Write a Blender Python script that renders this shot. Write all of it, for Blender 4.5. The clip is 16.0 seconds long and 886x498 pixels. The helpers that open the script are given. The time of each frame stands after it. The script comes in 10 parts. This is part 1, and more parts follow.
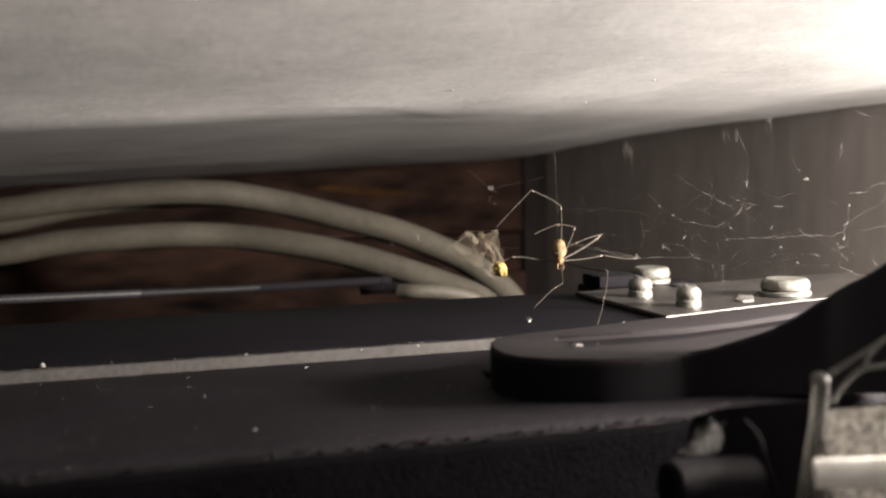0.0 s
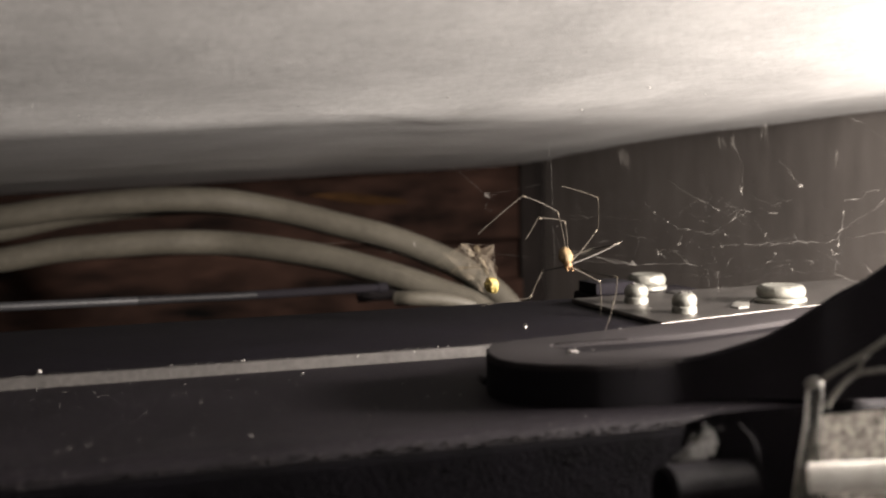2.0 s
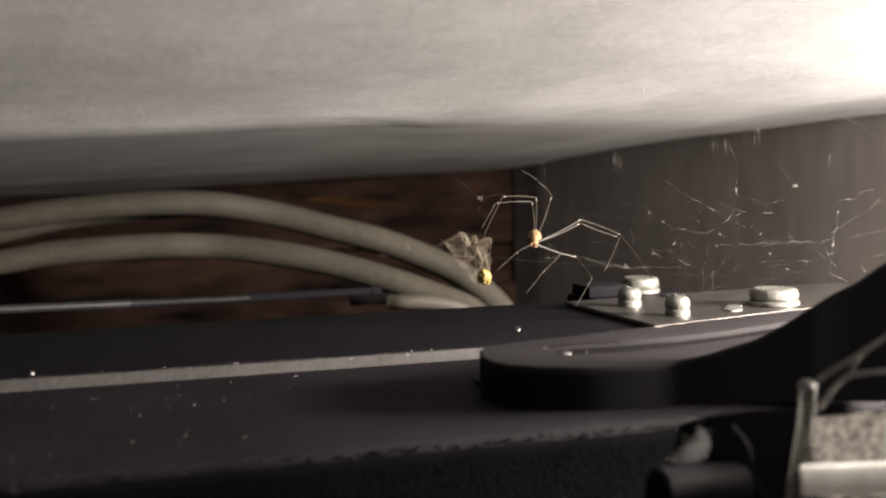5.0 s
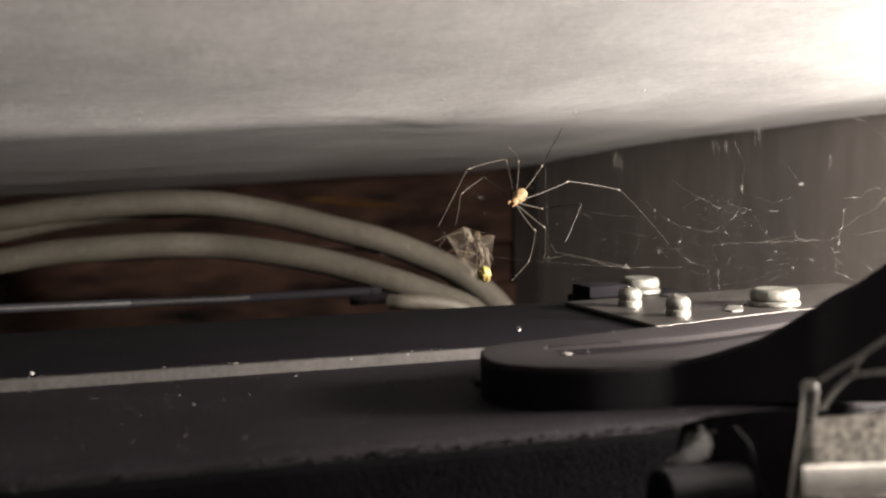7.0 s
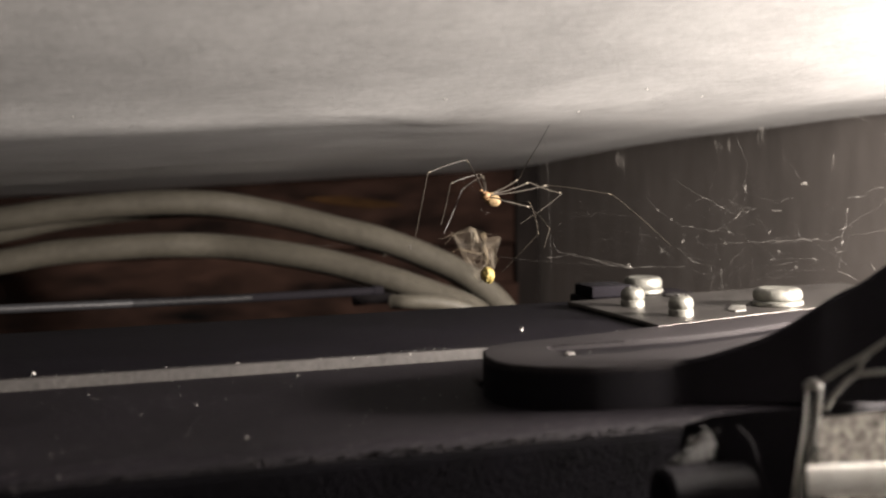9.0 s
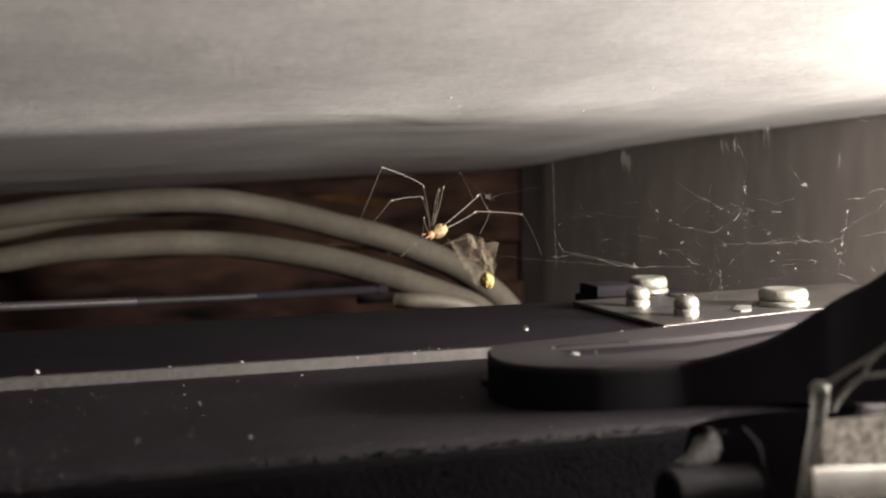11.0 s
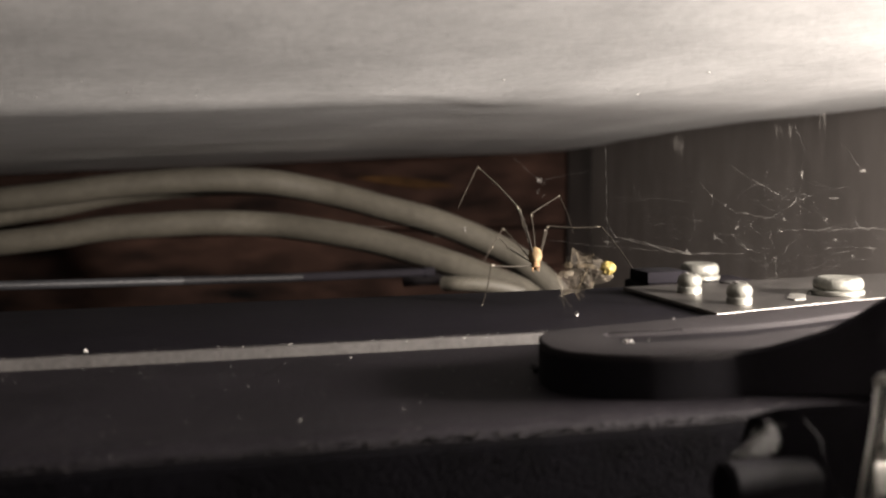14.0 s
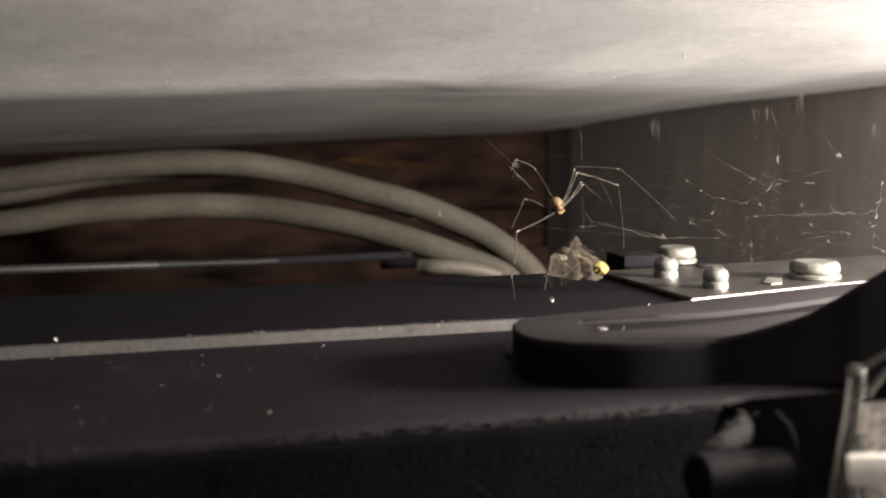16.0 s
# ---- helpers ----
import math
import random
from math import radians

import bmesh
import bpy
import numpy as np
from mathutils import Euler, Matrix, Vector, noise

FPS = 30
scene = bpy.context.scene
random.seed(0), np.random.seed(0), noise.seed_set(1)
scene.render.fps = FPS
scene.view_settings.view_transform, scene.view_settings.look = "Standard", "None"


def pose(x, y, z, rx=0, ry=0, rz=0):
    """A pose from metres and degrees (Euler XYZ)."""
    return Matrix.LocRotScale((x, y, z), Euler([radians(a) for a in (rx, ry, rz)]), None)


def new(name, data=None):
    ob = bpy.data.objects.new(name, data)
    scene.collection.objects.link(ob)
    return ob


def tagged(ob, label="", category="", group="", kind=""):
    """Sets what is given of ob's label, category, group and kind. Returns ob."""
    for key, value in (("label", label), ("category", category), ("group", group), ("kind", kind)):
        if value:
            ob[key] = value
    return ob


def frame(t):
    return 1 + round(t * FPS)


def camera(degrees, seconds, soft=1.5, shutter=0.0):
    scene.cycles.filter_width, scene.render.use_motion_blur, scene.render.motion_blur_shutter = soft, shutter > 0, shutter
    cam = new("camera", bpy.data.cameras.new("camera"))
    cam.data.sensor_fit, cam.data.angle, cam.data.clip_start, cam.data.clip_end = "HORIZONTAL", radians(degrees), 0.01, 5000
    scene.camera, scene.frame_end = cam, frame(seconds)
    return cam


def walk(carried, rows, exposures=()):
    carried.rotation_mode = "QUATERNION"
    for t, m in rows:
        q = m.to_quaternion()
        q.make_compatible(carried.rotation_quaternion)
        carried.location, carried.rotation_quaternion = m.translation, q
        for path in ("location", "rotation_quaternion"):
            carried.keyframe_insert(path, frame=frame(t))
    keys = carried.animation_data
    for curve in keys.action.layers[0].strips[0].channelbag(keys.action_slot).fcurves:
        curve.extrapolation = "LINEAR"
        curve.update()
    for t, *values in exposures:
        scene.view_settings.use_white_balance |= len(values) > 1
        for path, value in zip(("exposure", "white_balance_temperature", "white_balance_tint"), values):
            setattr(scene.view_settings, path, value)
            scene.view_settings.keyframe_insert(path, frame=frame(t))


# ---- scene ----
cam = camera(34.0, 16.0, soft=2.2)
cam.data.dof.use_dof = True
cam.data.dof.focus_distance = 0.30
cam.data.dof.aperture_fstop = 28.0
walk(cam, [
    (0, pose(0.00000, 0.00000, 0.03900, 85.122, 0.860, -20.000)),
    (0.5, pose(0.00011, 0.00007, 0.03881, 85.206, 0.838, -20.032)),
    (1, pose(-0.00014, -0.00054, 0.03894, 85.330, 0.917, -20.031)),
    (1.5, pose(0.00003, -0.00085, 0.03878, 85.380, 0.870, -20.040)),
    (2, pose(-0.00003, -0.00078, 0.03876, 85.446, 0.887, -20.102)),
    (2.5, pose(0.00008, -0.00054, 0.03876, 85.474, 0.845, -20.202)),
    (3, pose(0.00007, -0.00076, 0.03854, 85.524, 0.940, -20.312)),
    (3.5, pose(-0.00006, -0.00106, 0.03835, 85.589, 0.962, -20.369)),
    (4, pose(-0.00008, -0.00123, 0.03855, 85.602, 0.868, -20.332)),
    (6.5, pose(-0.00008, 0.00010, 0.03832, 85.616, 0.776, -20.395)),
    (7, pose(-0.00013, -0.00019, 0.03838, 85.615, 0.747, -20.396)),
    (7.5, pose(-0.00038, -0.00043, 0.03837, 85.669, 0.755, -20.451)),
    (8, pose(-0.00026, -0.00002, 0.03838, 85.647, 0.760, -20.425)),
    (8.5, pose(0.00010, -0.00005, 0.03815, 85.616, 0.848, -20.351)),
    (9, pose(0.00006, 0.00031, 0.03821, 85.629, 0.788, -20.306)),
    (11.5, pose(0.00030, 0.00146, 0.03846, 85.488, 0.488, -19.940)),
    (12, pose(-0.00027, 0.00303, 0.03868, 85.237, 0.161, -19.083)),
    (12.5, pose(-0.00062, 0.00484, 0.03895, 84.962, -0.116, -18.235)),
    (13, pose(-0.00039, 0.00436, 0.03886, 84.825, -0.201, -18.056)),
    (13.5, pose(-0.00006, 0.00476, 0.03882, 84.811, -0.213, -18.180)),
    (14, pose(-0.00005, 0.00432, 0.03830, 84.872, -0.005, -18.358)),
    (14.5, pose(0.00015, 0.00316, 0.03790, 84.892, 0.100, -18.696)),
    (15, pose(0.00025, 0.00359, 0.03825, 84.750, 0.086, -18.958)),
    (15.5, pose(0.00057, 0.00403, 0.03881, 84.366, 0.128, -18.995)),
    (16, pose(0.00198, 0.00585, 0.03954, 84.003, 0.078, -19.085)),
], exposures=[(0, 0.15), (2, 0.13), (3.5, 0.06), (9, 0.07), (12, 0.12), (16, 0.12)])

# ---- light: one torch off to the side, under the casing, and the dim room behind ----
world = bpy.data.worlds.new("world")
scene.world = world
world.use_nodes = True
world.node_tree.nodes["Background"].inputs[0].default_value = (0.9, 0.95, 1.0, 1)
world.node_tree.nodes["Background"].inputs[1].default_value = 0.02

torch = new("torch_light", bpy.data.lights.new("torch_light", "POINT"))
torch.data.shadow_soft_size = 0.022
torch.data.energy = 24.2
torch.data.color = (1.0, 0.90, 0.82)
torch.location = (0.296, 0.136, 0.052)


# ---- materials ----
def mat(name, base, rough=0.6, metal=0.0, spread=0.35, grain=900.0, blotch=60.0, bump=0.0, bump_grain=None,
        second=None, stretch=(1, 1, 1), spec=0.5, alpha=1.0, fine_dust=0.0):
    """A surface with grain and blotches in its colour, gloss and relief; sizes in cycles per metre."""
    m = bpy.data.materials.new(name)
    m.use_nodes = True
    nt = m.node_tree
    n, l = nt.nodes, nt.links
    bsdf = n["Principled BSDF"]
    bsdf.inputs["Metallic"].default_value = metal
    bsdf.inputs["Specular IOR Level"].default_value = spec
    bsdf.inputs["Alpha"].default_value = alpha
    tex = n.new("ShaderNodeTexCoord")
    mp = n.new("ShaderNodeMapping")
    mp.inputs["Scale"].default_value = stretch
    l.new(tex.outputs["Object"], mp.inputs[0])
    big, small = n.new("ShaderNodeTexNoise"), n.new("ShaderNodeTexNoise")
    for node, s in ((big, blotch), (small, grain)):
        node.inputs["Scale"].default_value = s
        node.inputs["Detail"].default_value = 4
        l.new(mp.outputs[0], node.inputs["Vector"])
    mix = n.new("ShaderNodeMath")
    mix.operation = "ADD"
    l.new(big.outputs[0], mix.inputs[0])
    l.new(small.outputs[0], mix.inputs[1])
    ramp = n.new("ShaderNodeValToRGB")
    lo = [c * (1 - spread) for c in base]
    hi = [min(1, c * (1 + spread)) for c in (second or base)]
    ramp.color_ramp.elements[0].position, ramp.color_ramp.elements[1].position = 0.35, 0.65
    ramp.color_ramp.elements[0].color, ramp.color_ramp.elements[1].color = (*lo, 1), (*hi, 1)
    half = n.new("ShaderNodeMath")
    half.operation = "MULTIPLY"
    half.inputs[1].default_value = 0.5
    l.new(mix.outputs[0], half.inputs[0])
    l.new(half.outputs[0], ramp.inputs[0])
    colour = ramp.outputs[0]
    if fine_dust:
        dust = n.new("ShaderNodeTexNoise")
        dust.inputs["Scale"].default_value, dust.inputs["Detail"].default_value = grain * 1.3, 2
        l.new(tex.outputs["Object"], dust.inputs["Vector"])
        cut = n.new("ShaderNodeValToRGB")
        cut.color_ramp.elements[0].position, cut.color_ramp.elements[1].position = 0.63, 0.72
        cut.color_ramp.elements[1].color = (fine_dust, fine_dust, fine_dust, 1)
        l.new(dust.outputs[0], cut.inputs[0])
        blend = n.new("ShaderNodeMix")
        blend.data_type = "RGBA"
        l.new(cut.outputs[0], blend.inputs[0])
        l.new(colour, blend.inputs[6])
        blend.inputs[7].default_value = (0.42, 0.39, 0.36, 1)
        colour = blend.outputs[2]
    l.new(colour, bsdf.inputs["Base Color"])
    rr = n.new("ShaderNodeMapRange")
    rr.inputs["To Min"].default_value, rr.inputs["To Max"].default_value = max(0.03, rough - 0.12), min(1, rough + 0.12)
    l.new(half.outputs[0], rr.inputs["Value"])
    l.new(rr.outputs[0], bsdf.inputs["Roughness"])
    if bump:
        src = small
        if bump_grain:
            src = n.new("ShaderNodeTexNoise")
            src.inputs["Scale"].default_value, src.inputs["Detail"].default_value = bump_grain, 5
            l.new(mp.outputs[0], src.inputs["Vector"])
        b = n.new("ShaderNodeBump")
        b.inputs["Strength"].default_value = bump
        b.inputs["Distance"].default_value = 0.0004
        l.new(src.outputs[0], b.inputs["Height"])
        l.new(b.outputs[0], bsdf.inputs["Normal"])
    return m


CASING = mat("dusty_grey_metal", (0.40, 0.396, 0.391), rough=0.5, metal=0.15, spec=0.04, spread=0.11, fine_dust=0.10, grain=520, blotch=110, stretch=(0.8, 1, 1), bump=0.10, bump_grain=900)
BLACK = mat("black_lacquered_rail", (0.005141, 0.004309, 0.005463), rough=0.65, spread=0.4, grain=1500, blotch=40, bump=0.35, fine_dust=0.035, spec=0.05)
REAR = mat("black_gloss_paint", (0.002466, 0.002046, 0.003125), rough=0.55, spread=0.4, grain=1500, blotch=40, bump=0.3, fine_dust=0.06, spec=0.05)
STRIP = mat("worn_bare_edge", (0.03278, 0.03069, 0.0293), rough=0.7, spec=0.1, spread=0.3, grain=900, blotch=90, bump=0.3)
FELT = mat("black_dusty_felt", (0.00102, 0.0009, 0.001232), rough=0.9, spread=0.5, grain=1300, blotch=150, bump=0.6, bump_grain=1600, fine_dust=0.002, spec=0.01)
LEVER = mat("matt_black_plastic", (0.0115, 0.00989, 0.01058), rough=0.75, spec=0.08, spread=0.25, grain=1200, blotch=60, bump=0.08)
PLATE = mat("polished_dark_steel", (0.0744, 0.06845, 0.06398), rough=0.42, metal=0.9, spread=0.3, grain=900, blotch=90, bump=0.06)
ZINC = mat("zinc_plated_steel", (0.1535, 0.1507, 0.133), rough=0.46, metal=0.6, spread=0.25, grain=1200, blotch=300, bump=0.3)
CABLE = mat("grey_cable_sheath", (0.04008, 0.03607, 0.02797), rough=0.5, spread=0.22, grain=500, blotch=70, bump=0.1)
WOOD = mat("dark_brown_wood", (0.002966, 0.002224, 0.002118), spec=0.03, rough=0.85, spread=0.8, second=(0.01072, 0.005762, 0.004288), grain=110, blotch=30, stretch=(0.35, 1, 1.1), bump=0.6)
ORANGE = mat("orange_wood", (0.01059, 0.005608, 0.002243), spec=0.03, rough=0.85, spread=0.8, second=(0.02814, 0.01407, 0.00536), grain=140, blotch=40, stretch=(0.3, 1, 1), bump=0.6)
PANEL = mat("grey_sheet_panel", (0.2651, 0.2381, 0.2213), spec=0.1, rough=0.7, metal=0.0, spread=0.16, grain=90, blotch=22, stretch=(1, 1, 0.35), bump=0.2)
ROOM = mat("pale_bounce_paint", (0.66, 0.652, 0.64), rough=0.9, spread=0.2, grain=20, blotch=3)
DARKFLOOR = mat("dark_low_bounce", (0.035, 0.032, 0.03), rough=0.8, spread=0.4, grain=60, blotch=6)
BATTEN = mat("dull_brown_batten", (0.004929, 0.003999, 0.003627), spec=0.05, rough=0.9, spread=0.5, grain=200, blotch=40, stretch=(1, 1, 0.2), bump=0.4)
CLEAR = mat("hazy_clear_plastic", (0.03739, 0.03552, 0.03178), spec=0.2, rough=0.6, spread=0.5, grain=500, blotch=160, bump=0.3, alpha=0.6)
RIM = mat("pale_dull_grey", (0.06144, 0.05826, 0.05084), rough=0.7, spread=0.5, grain=900, blotch=200)
GREYFELT = mat("grey_rough_padding", (0.3385, 0.3203, 0.2995), rough=0.95, spec=0.1, spread=0.75, grain=1500, blotch=900, bump=0.9, bump_grain=1300)

STEEL = mat("dull_steel", (0.01229, 0.01229, 0.01337), rough=0.42, spec=0.14, metal=0.0, spread=0.3, grain=900, blotch=60, bump=0.2)
# darker copy of the rod's steel for where its highlight fades
DIM_STEEL = mat("dimmed_steel", (0.0055, 0.0054, 0.0060), rough=0.55, spec=0.08, metal=0, spread=0.5, grain=900, blotch=60, bump=0.2)
# extra dark black: plain parts, and shade put into colour on lever and rod
SHADE_BLACK = mat("shade_and_plain_black", (0.003927, 0.003388, 0.004484), rough=0.9, spread=0.3, grain=900, blotch=80, spec=0.07)
LINT = mat("dark_lint", (0.0062, 0.0055, 0.0057), rough=0.95, spread=0.7, grain=500, blotch=120, spec=0.03)
BRIGHT = mat("bright_steel", (0.95, 0.92, 0.86), rough=0.28, metal=0, spread=0.1, grain=900, blotch=200, bump=0.1, spec=0.9)
SILK = mat("dusty_silk", (0.1271, 0.1176, 0.1059), rough=0.6, spread=0.7, grain=900, blotch=300, alpha=0.14)
# felt in a paler grey, so that it looks lit
LIT_FELT = mat("lit_felt_grey", (0.03473, 0.03377, 0.03184), rough=0.95, spread=0.9, grain=1400, blotch=500, bump=1.0, bump_grain=1400)
WRAP = mat("brown_silk", (0.1495, 0.1246, 0.08772), rough=0.6, spread=0.5, grain=900, blotch=300, alpha=0.30)
GAUZE = mat("silk_veil", (0.072, 0.055, 0.036), rough=0.7, spread=0.5, grain=900, blotch=300, alpha=0.1)
DUST = mat("pale_dust", (0.1495, 0.1421, 0.1321), rough=0.9, spread=0.4, grain=2500, blotch=200)
CRUMB = mat("pale_fluff", (0.1869, 0.1782, 0.1682), rough=0.95, spread=0.5, grain=2500, blotch=700)
BODY = mat("spider_chest", (0.1316, 0.07676, 0.03728), spec=0.15, rough=0.6, spread=0.35, grain=2500, blotch=900)
ABDOMEN = mat("spider_abdomen", (0.1261, 0.08774, 0.04606), spec=0.12, rough=0.6, spread=0.55, grain=2500, blotch=700, bump=0.3)
LEG = mat("spider_leg", (0.02436, 0.02065, 0.01642), spec=0.15, rough=0.45, spread=0.12, grain=1500, blotch=300)
PALE = mat("pale_leg_ring", (0.085, 0.075, 0.060), spec=0.15, rough=0.5, spread=0.2, grain=1500, blotch=300)
HUSK = mat("dry_insect_husk", (0.06854, 0.05234, 0.03116), spec=0.15, rough=0.7, spread=0.5, grain=2500, blotch=700, alpha=0.5)
YELLOW = mat("yellow_speckled_skin", (0.05483, 0.03988, 0.00997), spec=0.2, rough=0.55, spread=0.35, second=(0.2144, 0.1635, 0.04824), grain=2600, blotch=1500, bump=0.4)


# ---- mesh tools ----
def part(name, bm, material, parent=None, label="", smooth=True):
    me = bpy.data.meshes.new(name)
    bmesh.ops.recalc_face_normals(bm, faces=bm.faces[:])
    bm.to_mesh(me)
    bm.free()
    me.materials.append(material)
    if smooth:
        me.shade_smooth()
        me.set_sharp_from_angle(angle=radians(40))
    ob = new(name, me)
    if parent is not None:
        ob.parent = parent
    if label:
        tagged(ob, label)
    return ob


def thing(name, label, category, at=(0, 0, 0), group="", kind=""):
    ob = new(name)
    ob.empty_display_size = 0.005
    ob.location = at
    return tagged(ob, label, category, group, kind)


def box(x0, x1, y0, y1, z0, z1, bevel=0.0, seg=2):
    bm = bmesh.new()
    bmesh.ops.create_cube(bm, size=1.0)
    for v in bm.verts:
        v.co = Vector(((x0 + x1) / 2 + v.co.x * (x1 - x0), (y0 + y1) / 2 + v.co.y * (y1 - y0), (z0 + z1) / 2 + v.co.z * (z1 - z0)))
    if bevel:
        bmesh.ops.bevel(bm, geom=bm.edges[:], offset=bevel, segments=seg, profile=0.6, affect="EDGES")
    return bm


def prism(outline, z0, z1, bevel=0.0, seg=2):
    bm = bmesh.new()
    low = [bm.verts.new((x, y, z0)) for x, y in outline]
    top = [bm.verts.new((x, y, z1)) for x, y in outline]
    bm.faces.new(low[::-1])
    cap = bm.faces.new(top)
    k = len(outline)
    for i in range(k):
        bm.faces.new((low[i], low[(i + 1) % k], top[(i + 1) % k], top[i]))
    if bevel:
        bmesh.ops.bevel(bm, geom=list(cap.edges), offset=bevel, segments=seg, profile=0.6, affect="EDGES")
    return bm


def lathe(profile, seg=28):
    """Turns (radius, height) pairs about z."""
    bm = bmesh.new()
    rings = []
    for r, z in profile:
        if r < 1e-7:
            rings.append([bm.verts.new((0, 0, z))])
        else:
            rings.append([bm.verts.new((r * math.cos(2 * math.pi * i / seg), r * math.sin(2 * math.pi * i / seg), z)) for i in range(seg)])
    for a, b in zip(rings, rings[1:]):
        for i in range(seg):
            j = (i + 1) % seg
            q = [a[i % len(a)], a[j % len(a)], b[j % len(b)], b[i % len(b)]]
            q = list(dict.fromkeys(q))
            if len(q) > 2:
                bm.faces.new(q)
    return bm


def spline(points, per=6):
    """A smooth line through the points (Catmull-Rom)."""
    p = [Vector(q) for q in points]
    p = [2 * p[0] - p[1], *p, 2 * p[-1] - p[-2]]
    out = []
    for a, b, c, d in zip(p, p[1:], p[2:], p[3:]):
        for i in range(per):
            t = i / per
            out.append(0.5 * (2 * b + (c - a) * t + (2 * a - 5 * b + 4 * c - d) * t * t + (3 * b - a - 3 * c + d) * t ** 3))
    return out + [p[-2]]


def tube(points, radius, seg=8, bm=None, section=None):
    """A tube along the points; radius a number or one each; section: corners (u, v) in place of a circle."""
    bm = bm or bmesh.new()
    pts = [Vector(q) for q in points]
    rad = [radius] * len(pts) if isinstance(radius, (int, float)) else list(radius)
    section = section or [(math.cos(2 * math.pi * i / seg), math.sin(2 * math.pi * i / seg)) for i in range(seg)]
    rings, side = [], None
    for i, p in enumerate(pts):
        way = (pts[min(i + 1, len(pts) - 1)] - pts[max(i - 1, 0)]).normalized()
        if side is None:
            side = way.cross(Vector((0, 0, 1)))
            side = Vector((1, 0, 0)) if side.length < 0.05 else side.normalized()
        side = (side - side.dot(way) * way).normalized()
        up = side.cross(way)
        rings.append([bm.verts.new(p + rad[i] * (u * side + v * up)) for u, v in section])
    k = len(section)
    for a, b in zip(rings, rings[1:]):
        for i in range(k):
            bm.faces.new((a[i], a[(i + 1) % k], b[(i + 1) % k], b[i]))
    bm.faces.new(rings[0][::-1])
    bm.faces.new(rings[-1])
    return bm


def wedge(face, ahead):
    """A solid behind a flat outline; ahead: the way from the front face to the back one."""
    bm = bmesh.new()
    face, ahead = [Vector(q) for q in face], Vector(ahead)
    near, far = [bm.verts.new(q) for q in face], [bm.verts.new(q + ahead) for q in face]
    bm.faces.new(near)
    bm.faces.new(far[::-1])
    for i in range(len(face)):
        j = (i + 1) % len(face)
        bm.faces.new((near[i], near[j], far[j], far[i]))
    return bm


# ---- the casing overhead ----
def smooth_step(a, b, v):
    v = min(1, max(0, (v - a) / (b - a)))
    return v * v * (3 - 2 * v)


def underside(y):
    prof = [(-0.60, 0.29), (-0.20, 0.160), (0.0, 0.106), (0.08, 0.0855), (0.13, 0.0738), (0.17, 0.0645), (0.20, 0.0579), (0.225, 0.0532), (0.25, 0.0485), (0.259, 0.0466), (0.272, 0.0433), (0.277, 0.0421)]
    for (a, za), (b, zb) in zip(prof, prof[1:]):
        if y <= b:
            return za + (zb - za) * (y - a) / (b - a)
    return prof[-1][1]


def casing_height(x, y):
    """The underside: a plane that bends to a lip, the bend drawing nearer towards the side panel."""
    bend = 0.273 - 0.055 * smooth_step(0.17, 0.30, x)
    top = underside(bend)
    z = underside(y) if y <= bend else top - (top - 0.0217) * (y - bend) / (0.60 - bend)
    return z + 0.028 * (x - 0.147)


def casing_side(y):
    """How far the casing reaches to the side: past the bend it leaves a gap before the side panel."""
    rim = [(-1.0, 0.314), (0.37, 0.314), (0.3865, 0.2946), (0.393, 0.2855), (0.41, 0.279), (0.43, 0.273), (0.446, 0.261), (0.48, 0.250), (0.528, 0.2535), (0.586, 0.260), (0.70, 0.261)]
    for (a, xa), (b, xb) in zip(rim, rim[1:]):
        if y <= b:
            return xa + (xb - xa) * (y - a) / (b - a)
    return 0.260


FOLD = [(0.045, 0.2640), (0.060, 0.2650), (0.0733, 0.2660), (0.083, 0.2685), (0.0917, 0.2738), (0.1059, 0.2940), (0.111, 0.2931), (0.1169, 0.2914), (0.1239, 0.2831), (0.1331, 0.2801), (0.145, 0.279)]


def pressed(x, y):
    """The shallow pressed crescent behind the bend."""
    if not FOLD[0][0] < x < FOLD[-1][0]:
        return 0.0
    for (a, ya), (b, yb) in zip(FOLD, FOLD[1:]):
        if x <= b:
            line = ya + (yb - ya) * (x - a) / (b - a)
            break
    ends = math.sin(math.pi * (x - FOLD[0][0]) / (FOLD[-1][0] - FOLD[0][0])) ** 0.6
    d = y - line
    return 0.0 if d < 0 else ends * 0.00013 * min(1, d / 0.0015) * math.exp(-d / 0.012)


